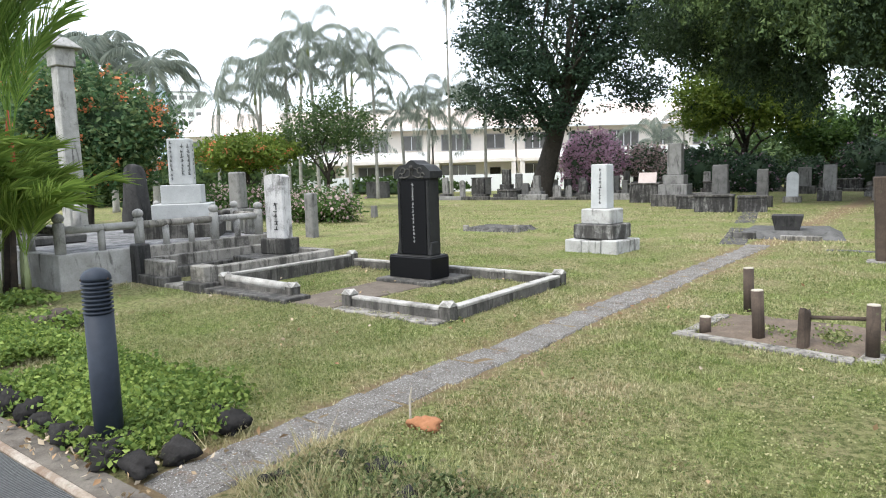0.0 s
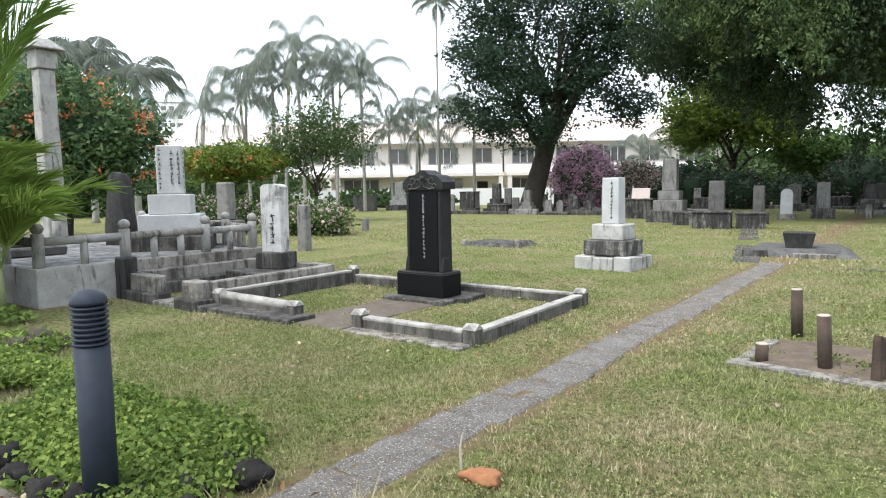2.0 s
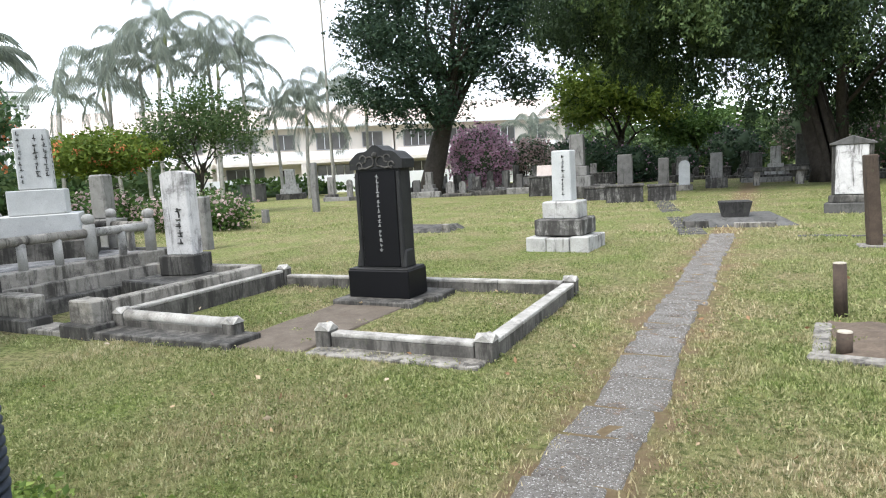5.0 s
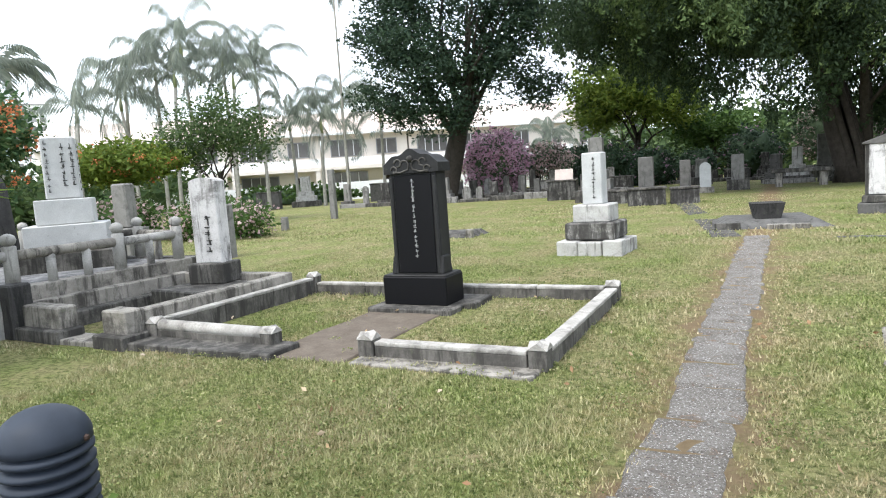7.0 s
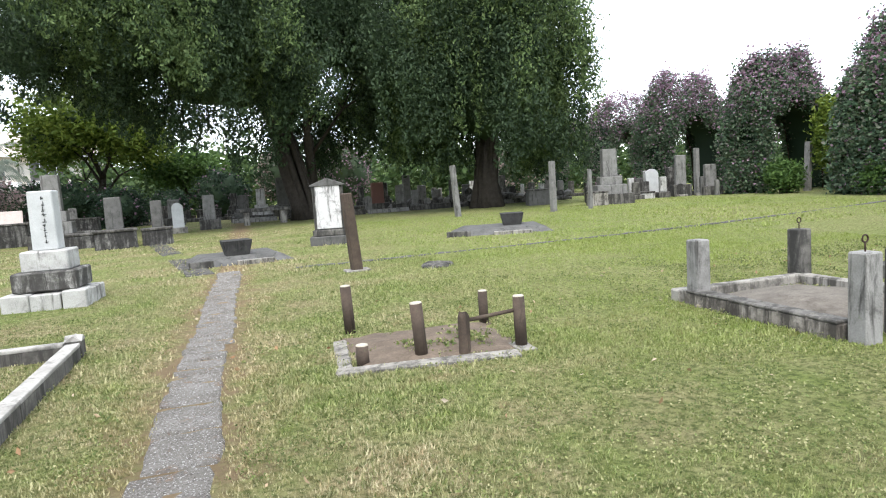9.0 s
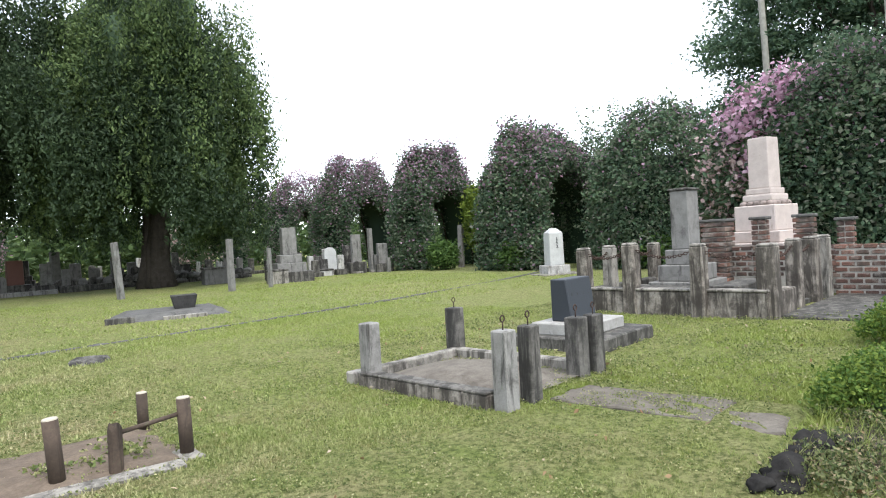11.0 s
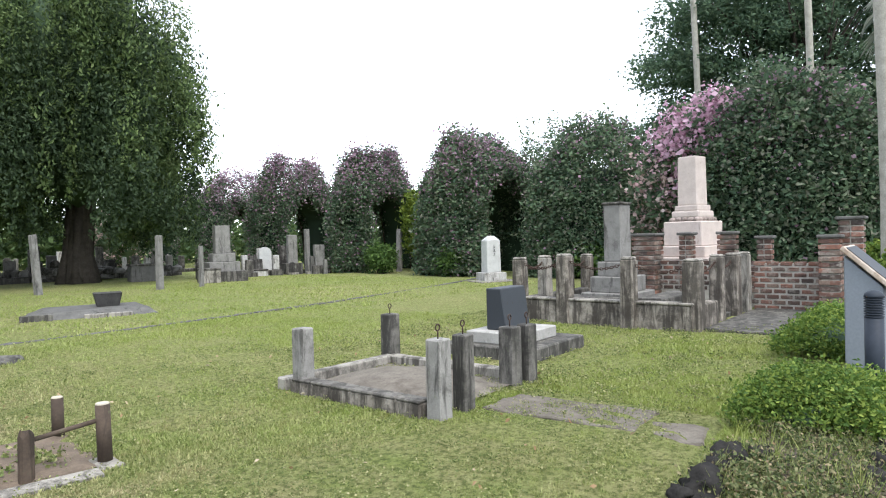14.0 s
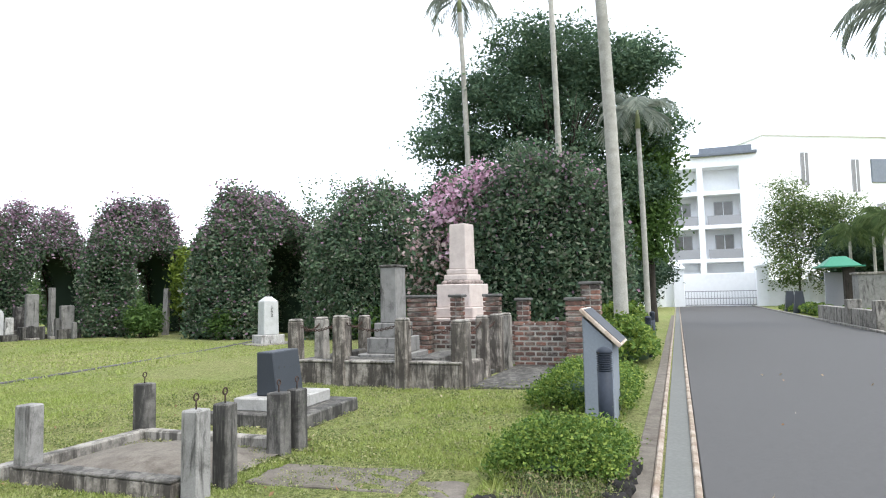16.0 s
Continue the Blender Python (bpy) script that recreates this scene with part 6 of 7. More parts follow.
def grave(x, y, w, h, style, shade, rz=0.0, label=""):
    words = {"slab": "upright weathered stone slab on a square base", "step": "stepped stone monument with a square shaft", "block": "low blackened concrete grave block", "post": "thin weathered stone marker", "table": "flat stone slab on two short legs", "round": "round-topped pale stone marker"}
    ob = thing("gravestone", x, y, 0, rz, label or words[style] + " in the rows", "gravestone", "old grave rows")
    m = shade
    if style == "slab":
        part("base", box(0, 0, -0.03, w * 1.7, w * 1.3, h * 0.3, 0.02, rough=0.01), M_CONCDK, ob)
        part("slab", box(0, 0, h * 0.27, w, w * 0.5, h * 0.73, 0.03, 0.95), m, ob)
    elif style == "step":
        part("base", box(0, 0, -0.03, w * 2.4, w * 2.2, h * 0.2, 0.02), M_CONCDK, ob)
        part("tier", box(0, 0, h * 0.17, w * 1.7, w * 1.6, h * 0.18, 0.02), m, ob)
        part("tier", box(0, 0, h * 0.35, w * 1.25, w * 1.2, h * 0.15, 0.02), m, ob)
        part("shaft", box(0, 0, h * 0.5, w * 0.85, w * 0.8, h * 0.5, 0.02, 0.95), m, ob)
    elif style == "block":
        part("block", box(0, 0, -0.03, w, w * 0.7, h, 0.03, 0.97, rough=0.02), m, ob)
        part("coping", box(0, 0, h - 0.04, w * 1.05, w * 0.74, 0.08, 0.02), M_CONCDK, ob)
    elif style == "table":
        part("top", box(0, 0, h - 0.14, w, w * 0.45, 0.16, 0.02, rough=0.01), M_CONCDK, ob)
        for s in (-1, 1):
            part("leg", box(s * w * 0.36, 0, -0.03, w * 0.12, w * 0.35, h - 0.1, 0.02), M_CONC, ob)
    elif style == "round":
        part("base", box(0, 0, -0.03, w * 1.5, w * 1.1, h * 0.2, 0.02), M_CONC, ob)
        part("stone", round_top(w, w * 0.35, h * 0.83, w * 0.4, z=h * 0.17), m, ob)
    else:
        part("marker", box(0, 0, -0.03, w, w, h, 0.02, 0.93), m, ob)
    return ob


# the graves that stand out singly
grave(-5.9, 23.3, 1.2, 0.55, "block", M_SOOT, 8, "blackened concrete grave enclosure block")
grave(-4.75, 23.6, 0.9, 0.5, "block", M_SOOT, 8, "blackened concrete grave enclosure block")
grave(-7.2, 24.8, 0.8, 0.45, "block", M_SOOT, 8, "blackened concrete grave enclosure block")
grave(-8.3, 26.7, 0.66, 2.5, "step", M_GREYST, 5, "tall stepped grey granite monument")
grave(-6.2, 25.2, 0.55, 1.6, "slab", M_DKST, 6)
grave(-5.0, 26.4, 0.4, 1.4, "slab", M_DKST, 6)
pq = grave(-10.5, 29.4, 1.3, 0.85, "block", M_SOOT, 10, "blackened block grave with a tilted pink plaque")
part("plaque", box(0.1, -0.2, 0.8, 0.8, 0.08, 0.6, 0.015, tilt=-25), M_PINK, pq, "tilted pinkish plaque")
grave(-3.4, 31.4, 0.52, 1.5, "slab", M_GREYST, 4)
grave(-1.0, 32.4, 2.3, 0.72, "table", M_CONCDK, 0)
grave(-5.5, 39.5, 0.66, 1.4, "slab", M_GREYST, 4)
grave(-4.6, 30.2, 0.45, 1.25, "round", M_WHITE, 4)
grave(0.5, 41.0, 0.74, 2.3, "slab", M_DKST, 0)
grave(5.3, 36.6, 0.7, 1.6, "slab", plain("reddish_brown_stone", (0.18, 0.09, 0.07), 0.8), 0)
grave(7.1, 37.0, 0.4, 1.95, "post", M_GREYST)
grave(11.6, 29.2, 1.25, 0.72, "block", M_DKST, -15)
fo = grave(12.9, 25.2, 0.72, 2.3, "step", M_GREYST, -20, "grey stepped monument topped by four small pillars")
grave(12.0, 24.7, 0.8, 0.55, "block", M_CONC, -20)
grave(16.6, 27.4, 0.6, 1.35, "round", M_WHITE, -20)
grave(17.6, 26.6, 0.5, 1.9, "slab", M_GREYST, -20)
grave(18.2, 26.2, 0.22, 2.2, "post", M_GREYST)
grave(18.6, 25.8, 0.55, 1.4, "slab", M_GREYST, -20)
grave(-30.0, 36.0, 0.75, 2.0, "step", M_WHITEOLD, 30)
grave(-31.5, 34.0, 1.5, 1.1, "block", M_DKST, 30)
grave(-26.0, 39.0, 1.4, 1.2, "block", M_DKST, 30)
grave(25.5, 20.5, 0.6, 1.6, "step", M_WHITEOLD, -20)

# kerbed rows and the many stones behind them
rg = random.Random(9)
row_no = 0
for x0, y0, x1, y1, n in ((-23.5, 31.5, -11.5, 33.0, 15), (-22.5, 36.5, -9.0, 38.0, 14), (-9.0, 43.5, 6.0, 42.0, 13), (-2.5, 36.5, 15.5, 34.0, 16), (6.0, 39.5, 18.0, 37.0, 12), (13.5, 28.6, 18.8, 27.5, 7), (-21.0, 41.5, -2.0, 47.5, 14), (9.0, 44.5, 19.0, 42.5, 9)):
    row_no += 1
    kerb_ob = thing("grave_kerb", 0, 0, 0, 0, "long low blackened stone kerb along a row of old graves", "grave kerb", "kerbs of the old rows")
    ang = math.degrees(math.atan2(y1 - y0, x1 - x0))
    nn = max(3, n // 2)
    for k in range(nn):
        f = (k + 0.5) / nn
        part("kerb_stone", box(x0 + (x1 - x0) * f, y0 + (y1 - y0) * f - 0.9, -0.03, math.hypot(x1 - x0, y1 - y0) / nn * 0.96, 0.3, rg.uniform(0.16, 0.36), 0.03, rz=ang, rough=0.02), M_CONCDK if k % 3 else M_POSTGREY, kerb_ob)
    for k in range(n):
        f = (k + rg.uniform(0.2, 0.8)) / n
        st = rg.choice(("slab", "slab", "step", "post", "round", "block", "slab", "post"))
        h = {"slab": rg.uniform(0.9, 1.5), "step": rg.uniform(1.2, 1.9), "post": rg.uniform(0.8, 1.4), "round": rg.uniform(0.7, 1.2), "block": rg.uniform(0.5, 0.8)}[st]
        w = {"slab": rg.uniform(0.35, 0.55), "step": rg.uniform(0.4, 0.55), "post": rg.uniform(0.2, 0.32), "round": rg.uniform(0.35, 0.5), "block": rg.uniform(0.9, 1.4)}[st]
        grave(x0 + (x1 - x0) * f, y0 + (y1 - y0) * f + rg.uniform(-0.5, 0.7), w, h, st, rg.choice(SHADES), ang + rg.uniform(-6, 6))
for k in range(16):
    f = k / 15
    st = rg.choice(("post", "slab", "round", "block", "post"))
    w = {"slab": 0.34, "post": 0.2, "round": 0.32, "block": 0.8}[st] * rg.uniform(0.85, 1.15)
    grave(13.6 + 5.0 * f + rg.uniform(-0.4, 0.4), 27.2 - 2.2 * f + rg.uniform(-0.6, 1.6), w, {"slab": 0.85, "post": 0.75, "round": 0.7, "block": 0.32}[st] * rg.uniform(0.8, 1.2), st, rg.choice(SHADES), -20 + rg.uniform(-8, 8))
rw = thing("rubble_wall", 0, 0, 0, 0, "low broken wall of rough stones at the lawn's edge", "wall")
for k in range(46):
    f = k / 45
    part("stone", rock(6.0 + 8.4 * f + rg.uniform(-0.15, 0.15), 36.0 - 4.6 * f, 0.15 + 0.22 * (k % 2), rg.uniform(0.2, 0.34), 0.25, rg.uniform(0.16, 0.24), k * 0.7, 0.3, 2), M_CONCDK if k % 3 else M_GREYST, rw)

# far trees that close the view
def far_woods():
    rng2 = np.random.default_rng(55)
    pts = []
    for a0, a1, dist, h, n in ((-22, 14, 62, 6.0, 190), (-62, -22, 62, 4.6, 130), (-84, -62, 52, 3.6, 60), (14, 32, 80, 3.5, 50), (48, 75, 48, 4.0, 70)):
        for _ in range(n):
            b = radians(rng2.uniform(a0, a1))
            dd = dist * rng2.uniform(0.92, 1.15)
            hh = h * rng2.uniform(0.5, 1.1)
            c = np.array([-2 - dd * math.sin(b), 1 + dd * math.cos(b), 0])
            m = 120
            p = rng2.normal(size=(m, 3)) * np.array([1.5, 1.5, hh * 0.27]) + c + np.array([0, 0, hh * 0.5])
            p[:, 2] = np.maximum(p[:, 2], 0.1)
            pts.append(p)
    ob = leaves("far_woods", np.concatenate(pts), 0.55, M_LEAFAIRY, None, "", 0.6, 0.0, 56)
    tagged(ob, "band of mixed green trees beyond the cemetery", "woods", kind="stuff")


far_woods()


# ---- buildings ----
def window(parent, x, z, w, h, y=-0.02, bars=1):
    win = part("window", box(x, y, z, w + 0.16, 0.12, h + 0.16, 0.01), M_FRAME, parent)
    part("pane", box(x, y - 0.065, z + 0.08, w, 0.02, h, 0.0), M_PANE, win)
    for k in range(bars):
        part("mullion", box(x - w / 2 + w * (k + 1) / (bars + 1), y - 0.085, z + 0.08, 0.06, 0.03, h, 0.0), M_WALLW, win)
    return win


def terrace_house(x, y, rz, w, k):
    ob = thing("terrace_house", x, y, 0, rz, "two-storey cream terrace house with a pale tiled roof", "house", "cream terrace houses")
    part("wall", box(0, 4.0, -0.05, w - 0.05, 8, 5.9, 0.02), M_CREAM, ob)
    part("porch", box(0, -0.9, 2.55, w - 0.2, 1.9, 0.35, 0.02), M_CREAM, ob, "flat cream porch roof")
    for s in (-1, 1):
        part("porch_pier", box(s * (w / 2 - 0.35), -1.6, -0.05, 0.4, 0.4, 2.6, 0.02), M_CREAM, ob)
    part("balcony", box(0, -0.9, 2.9, w - 0.3, 0.12, 0.7, 0.01), M_WALLW, ob)
    roof = bmesh.new()
    vs = [roof.verts.new(p) for p in ((-w / 2 - 0.1, -0.8, 5.75), (w / 2 + 0.1, -0.8, 5.75), (w / 2 + 0.1, 8.6, 5.75), (-w / 2 - 0.1, 8.6, 5.75), (-w / 2 - 0.1, 3.9, 8.0), (w / 2 + 0.1, 3.9, 8.0))]
    for f in ((0, 1, 5, 4), (2, 3, 4, 5), (0, 4, 3), (1, 2, 5), (0, 3, 2, 1)):
        roof.faces.new([vs[i] for i in f])
    part("roof", roof, M_TILE, ob, "pale pinkish tiled roof")
    part("fascia", box(0, -0.78, 5.6, w + 0.1, 0.08, 0.2, 0.01), M_WALLW, ob)
    window(ob, -w * 0.22, 3.7, w * 0.34, 1.35, bars=3)
    window(ob, w * 0.25, 3.8, w * 0.22, 1.2, bars=1)
    window(ob, -w * 0.2, 0.7, w * 0.4, 1.5, bars=3)
    part("door", box(w * 0.25, -0.02, -0.02, 1.0, 0.1, 2.1, 0.01), M_BARK, ob)
    part("garden_wall", box(0, -4.2, -0.05, w, 0.15, 1.5, 0.01), M_WALLW, ob)


for k in range(7):
    f = k / 6
    terrace_house(-53.0 + 37.5 * f, 36.5 + 27.5 * f, 36.3, 7.65, k)

tower = thing("apartment_block", -223, 132, 0, 58, "distant white and pale blue high-rise apartment block", "apartment block")
part("wall", box(0, 6, -0.05, 23, 12, 34, 0.05), M_WALLW, tower)
part("stair_tower", box(-3.5, -0.6, -0.05, 4.5, 2, 36.5, 0.05), M_BLUEPANEL, tower, "pale blue stair tower")
for fl in range(11):
    for c in (-9.5, -7.2, 0.8, 3.4, 6.0, 8.8):
        part("window", box(c, -0.05, 1.4 + fl * 3, 1.7, 0.15, 1.5, 0), M_PANE if (fl + int(c)) % 3 else M_FRAME, tower)
part("roof", box(0, 6, 33.95, 23.6, 12.6, 0.5, 0.02), M_FRAME, tower)

# white angular apartment house beyond the gate
ah = thing("apartment_house", 72.0, -2.6, 0, -90, "white modern four-storey apartment house with recessed balconies", "house")
W, H = 9.6, 15.6
part("rear_wall", box(0, 6.5, -0.05, W, 9.0, H, 0.02), M_WALLW, ah)
for z in (0, 4.4, 8.0, 11.6):
    part("floor_slab", box(0, 1.0, z - 0.05 if z == 0 else z, W, 2.05, 0.4 if z else 2.9, 0.02), M_WALLW, ah)
part("parapet", box(0, 1.0, 14.6, W, 2.04, 1.2, 0.02), M_WALLW, ah)
for x in (-W / 2 + 0.3, -0.9, W / 2 - 0.9):
    part("fin_wall", box(x, 1.0, 2.8, 0.6 if x < 0 else 1.8, 2.03, 12.2, 0.02), M_WALLW, ah)
for z in (4.8, 8.4):
    for x in (-2.8, 1.4):
        window(ah, x, z + 0.5, 1.7, 2.0, 1.94)
        part("balustrade", box(x, 0.06, z, 3.4, 0.08, 1.0, 0.01), M_FRAME, ah, "grey glass balustrade")
for x in (-3.4, -0.4, 3.0):
    window(ah, x, 1.3, 1.6, 0.9, -0.04)
part("roof_canopy", box(1.5, 2.0, 16.0, 6.5, 5.0, 0.3, 0.02, tilt=6), M_ROOFDK, ah, "dark tilted roof canopy")
part("roof_room", box(1.8, 2.6, 15.4, 5.2, 3.6, 1.5, 0.02), M_ROOFDK, ah, "dark roof room")
ah2 = thing("apartment_house", 90.0, -18.5, 0, -62, "white modern apartment house with narrow dark windows", "house")
part("wall", box(0, 5, -0.05, 20, 10, 20.5, 0.03), M_WALLW, ah2)
for x, z, w, h in ((-4.6, 14.2, 0.9, 4.0), (2.4, 13.4, 0.9, 4.0), (-1.0, 11.0, 1.2, 1.2), (6.0, 9.6, 1.6, 2.2), (-6, 7.5, 1.4, 2.4), (-3, 8.6, 1.0, 1.4)):
    window(ah2, x, z, w, h, -0.03)
part("terrace_screen", box(6.3, -0.05, 14.6, 3.4, 0.3, 3.0, 0.02), M_ROOFDK, ah2, "dark roof terrace screen")
part("roof", box(0, 5, 20.4, 20.6, 10.6, 0.3, 0.02), M_WALLW, ah2)
rh = thing("house", 62.0, -22.0, 0, -80, "house with a red tiled roof behind trees", "house")
part("wall", box(0, 4, -0.05, 10, 8, 5.2, 0.02), M_CREAM, rh)
roof = bmesh.new()
vs = [roof.verts.new(p) for p in ((-6, -1, 5), (6, -1, 5), (6, 9, 5), (-6, 9, 5), (-3, 4, 9.8), (3, 4, 9.8))]
for f in ((0, 1, 5, 4), (2, 3, 4, 5), (0, 4, 3), (1, 2, 5), (0, 3, 2, 1)):
    roof.faces.new([vs[i] for i in f])
part("roof", roof, M_ROOFRED, rh, "steep red tiled roof")
for k in range(3):
    window(rh, -3 + 3 * k, 2.0, 1.4, 1.4, -0.03)

# gate and boundary wall
gate = thing("gate", 62.0, -2.6, 0, 0, "white gate piers with a low grey metal gate across the drive", "gate")
for yy in (3.5, -3.5):
    pier = part("pier", box(0, yy, -0.05, 0.95, 0.95, 3.5, 0.03), M_WALLW, gate)
    part("pier_moulding", box(0, yy, 3.44, 1.2, 1.2, 0.22, 0.04), M_WALLW, pier)
    part("pier_cap", box(0, yy, 3.66, 1.05, 1.05, 0.5, 0.03, 0.25), M_WALLW, pier, "pyramid cap")
gl = part("gate_leaf", box(-0.1, 0, 0.1, 0.06, 6.0, 0.08, 0.0), M_FRAME, gate, "grey metal gate")
for z in (0.7, 1.35):
    part("gate_rail", box(-0.1, 0, z, 0.06, 6.0, 0.07, 0), M_FRAME, gl)
for k in range(25):
    part("gate_bar", box(-0.1, -2.95 + k * 0.246, 0.12, 0.035, 0.035, 1.25, 0), M_FRAME, gl)
part("gate_back", box(1.2, 0, -0.05, 0.2, 8.0, 3.1, 0.02), M_WALLW, gate, "plain white wall behind the gate")
bw = thing("boundary_wall", 62.0, -10.2, 0, 0, "white rendered boundary wall with capped piers", "wall", kind="structure")
part("wall_run", box(0, 0, -0.05, 0.25, 7.2, 2.35, 0.02), M_WALLW, bw)
part("wall_run", box(0, 14.0, -0.05, 0.25, 6.0, 2.2, 0.02), M_WALLW, bw)
for yy in (-3.5, 0.2, 12.6, 16.4):
    part("pier", box(0, yy, -0.05, 0.6, 0.6, 2.7, 0.02), M_WALLW, bw)
    part("pier_cap", box(0, yy, 2.65, 0.75, 0.75, 0.35, 0.02, 0.3), M_WALLW, bw)
hut = thing("notice_shelter", 38.2, -7.6, 0, 0, "small open shelter with a green pitched roof and timber post", "shelter")
part("post", box(0, -0.1, -0.05, 0.5, 0.5, 2.75, 0.02), M_BARK, hut, "reddish-brown post")
part("panel", box(0.9, 0.4, -0.05, 0.2, 1.0, 2.4, 0.02), M_FRAME, hut, "grey notice panel")
part("roof", box(0.4, 0.3, 2.65, 2.0, 1.9, 0.55, 0.02, 0.35), M_GREENROOF, hut, "green metal roof")
part("roof_edge", box(0.4, 0.3, 2.6, 2.2, 2.1, 0.08, 0.01), M_GREENROOF, hut)
lw = thing("low_wall", 27.0, -5.6, 0, 0, "low grey stone wall with square piers across the drive", "wall", kind="structure")
for k in range(6):
    part("wall_run", box(-2.6 + k * 1.6, 0.2, -0.05, 1.5, 0.35, 0.75, 0.02, rough=0.006), M_CONC, lw)
for xx in (-3.6, 0.2):
    part("pier", box(xx, 0.2, -0.05, 0.45, 0.5, 1.1, 0.02), M_CONC, lw)
gw = thing("stone_block", 35.2, -8.3, 0, 0, "grey stone-clad wall block across the drive", "wall")
part("block", box(0, 0, -0.05, 1.2, 2.0, 2.2, 0.02), M_GREYST, gw)
part("cap", box(0, 0, 2.14, 1.35, 2.15, 0.1, 0.01), M_CONC, gw)
for x in (43.0, 46.5):
    st = thing("grey_marker", x, -6.0, 0, 0, "grey pointed stone marker beside the drive", "marker")
    part("stone", box(0, 0, -0.05, 0.5, 0.7, 1.4, 0.03, 0.6), M_SLATE, st)


# ---- rocks, weeds and litter at the verge ----
ROCKLAB = "rough black lava rock edging the planted verge"
rr = random.Random(12)
for i in range(9):
    x = -3.05 - i * 0.27 + rr.uniform(-0.05, 0.05)
    tagged(part("verge_rock", rock(x, 1.53 + rr.uniform(-0.03, 0.05), 0.06, rr.uniform(0.085, 0.13), rr.uniform(0.07, 0.09), rr.uniform(0.065, 0.095), i * 1.9 + 1, 0.6), M_ROCK, None, "", True), ROCKLAB, "rock", "verge rocks")
for i in range(14):
    x = -5.6 - i * 0.42 + rr.uniform(-0.06, 0.06)
    tagged(part("verge_rock", rock(x, 1.55 + rr.uniform(-0.04, 0.05), 0.05, rr.uniform(0.11, 0.165), rr.uniform(0.085, 0.115), rr.uniform(0.075, 0.11), i * 2.3 + 40, 0.6), M_ROCK, None, "", True), ROCKLAB, "rock", "verge rocks")
for x, y, r in ((-3.2, 2.2, 0.15), (-3.4, 2.24, 0.12), (-3.3, 1.95, 0.13), (-3.08, 1.78, 0.14), (-3.45, 1.74, 0.13), (-3.85, 2.35, 0.07), (-2.25, 2.15, 0.14), (-1.95, 2.2, 0.17), (-1.7, 2.05, 0.14), (-1.4, 1.85, 0.16), (-2.35, 1.85, 0.12), (1.62, 2.34, 0.21), (1.93, 2.36, 0.16), (2.18, 2.34, 0.2), (1.44, 2.42, 0.1), (2.36, 2.2, 0.13), (2.3, 1.58, 0.13), (2.62, 1.54, 0.15), (2.93, 1.52, 0.17), (3.26, 1.5, 0.17), (3.6, 1.5, 0.16)):
    tagged(part("verge_rock", rock(x, y, 0.04, r * 0.74, r * 0.58, r * 0.5, x * 3 + y, 0.6), M_ROCK, None, "", True), ROCKLAB, "rock", "verge rocks")


def ground_cover(name, x0, x1, y0, y1, n, h, size, mat_, label, seed, patchy=0.0):
    """Low leafy plants over a strip of ground."""
    nr = np.random.default_rng(seed)
    k = n // 14
    c = nr.uniform(0, 1, (k, 3)) * np.array([x1 - x0, y1 - y0, 0]) + np.array([x0, y0, 0])
    keep = np.array([noise.noise(Vector((p[0] * 1.3, p[1] * 1.3, seed))) > patchy - 0.5 for p in c])
    edge = np.minimum(1, np.minimum(c[:, 1] - y0, y1 - c[:, 1]) / 0.25)
    keep &= nr.random(k) < 0.25 + 0.75 * edge
    keep &= np.abs(c[:, 0] + 2.77 - 0.024 * (c[:, 1] - 3.0)) > 0.27 + 0.2 * nr.random(k)
    keep &= ~((c[:, 0] > -6.3) & (c[:, 0] < -5.2) & (c[:, 1] > 4.9) & (c[:, 1] < 7.7) & (nr.random(k) < 0.85))
    c = c[keep]
    tall = h * (0.5 + 0.7 * nr.random(len(c)))
    p = np.repeat(c, 14, axis=0)
    t = np.repeat(tall, 14)
    p = p + nr.normal(size=p.shape) * 0.045
    p[:, 2] = np.clip(t * nr.uniform(0.25, 1.0, len(p)) + 0.01, 0.01, None)
    ob = leaves(name, p, size, mat_, None, "", 0.65, -0.1, seed, 0.2)
    return tagged(ob, label, "ground cover", kind="stuff")


ground_cover("ground_cover", -9.5, -3.5, 1.5, 2.6, 76000, 0.14, 0.039, M_WEED, "leafy green ground cover along the verge", 401, 0.2)
ground_cover("ground_cover", -3.75, -3.2, 1.48, 2.35, 7500, 0.12, 0.036, M_WEED, "leafy weeds among the lava rocks", 402, 0.2)
ground_cover("ground_cover", -2.35, -1.1, 1.75, 2.35, 15000, 0.11, 0.028, M_BEDWEED, "leafy weeds among the lava rocks", 403, 0.1)
ground_cover("ground_cover", 1.55, 3.5, 1.5, 2.45, 13000, 0.12, 0.026, M_BEDWEED, "straggling dull green weeds in the bed below the hedge", 404, 0.3)
ground_cover("ground_cover", 3.4, 4.6, 1.48, 1.9, 2500, 0.1, 0.036, M_WEED, "leafy weeds and litter below the hedge", 410, 0.3)
ground_cover("ground_cover", -1.1, -0.4, 5.95, 6.6, 1500, 0.07, 0.035, M_LAWNWEED, "small weeds on the earth grave", 405, 0.4)
ground_cover("ground_cover", -12.0, -8.6, 2.7, 3.5, 3500, 0.12, 0.07, M_WEED, "low weeds at the foot of the palms", 406, 0.4)
ground_cover("ground_cover", -7.0, 3.6, 2.0, 5.2, 60000, 0.028, 0.016, M_LAWNWEED, "small broad-leaved weeds spread through the lawn", 407, 0.3)
ground_cover("ground_cover", -7.5, 3.6, 5.2, 10.0, 34000, 0.028, 0.02, M_LAWNWEED, "small broad-leaved weeds spread through the lawn", 411, 0.3)
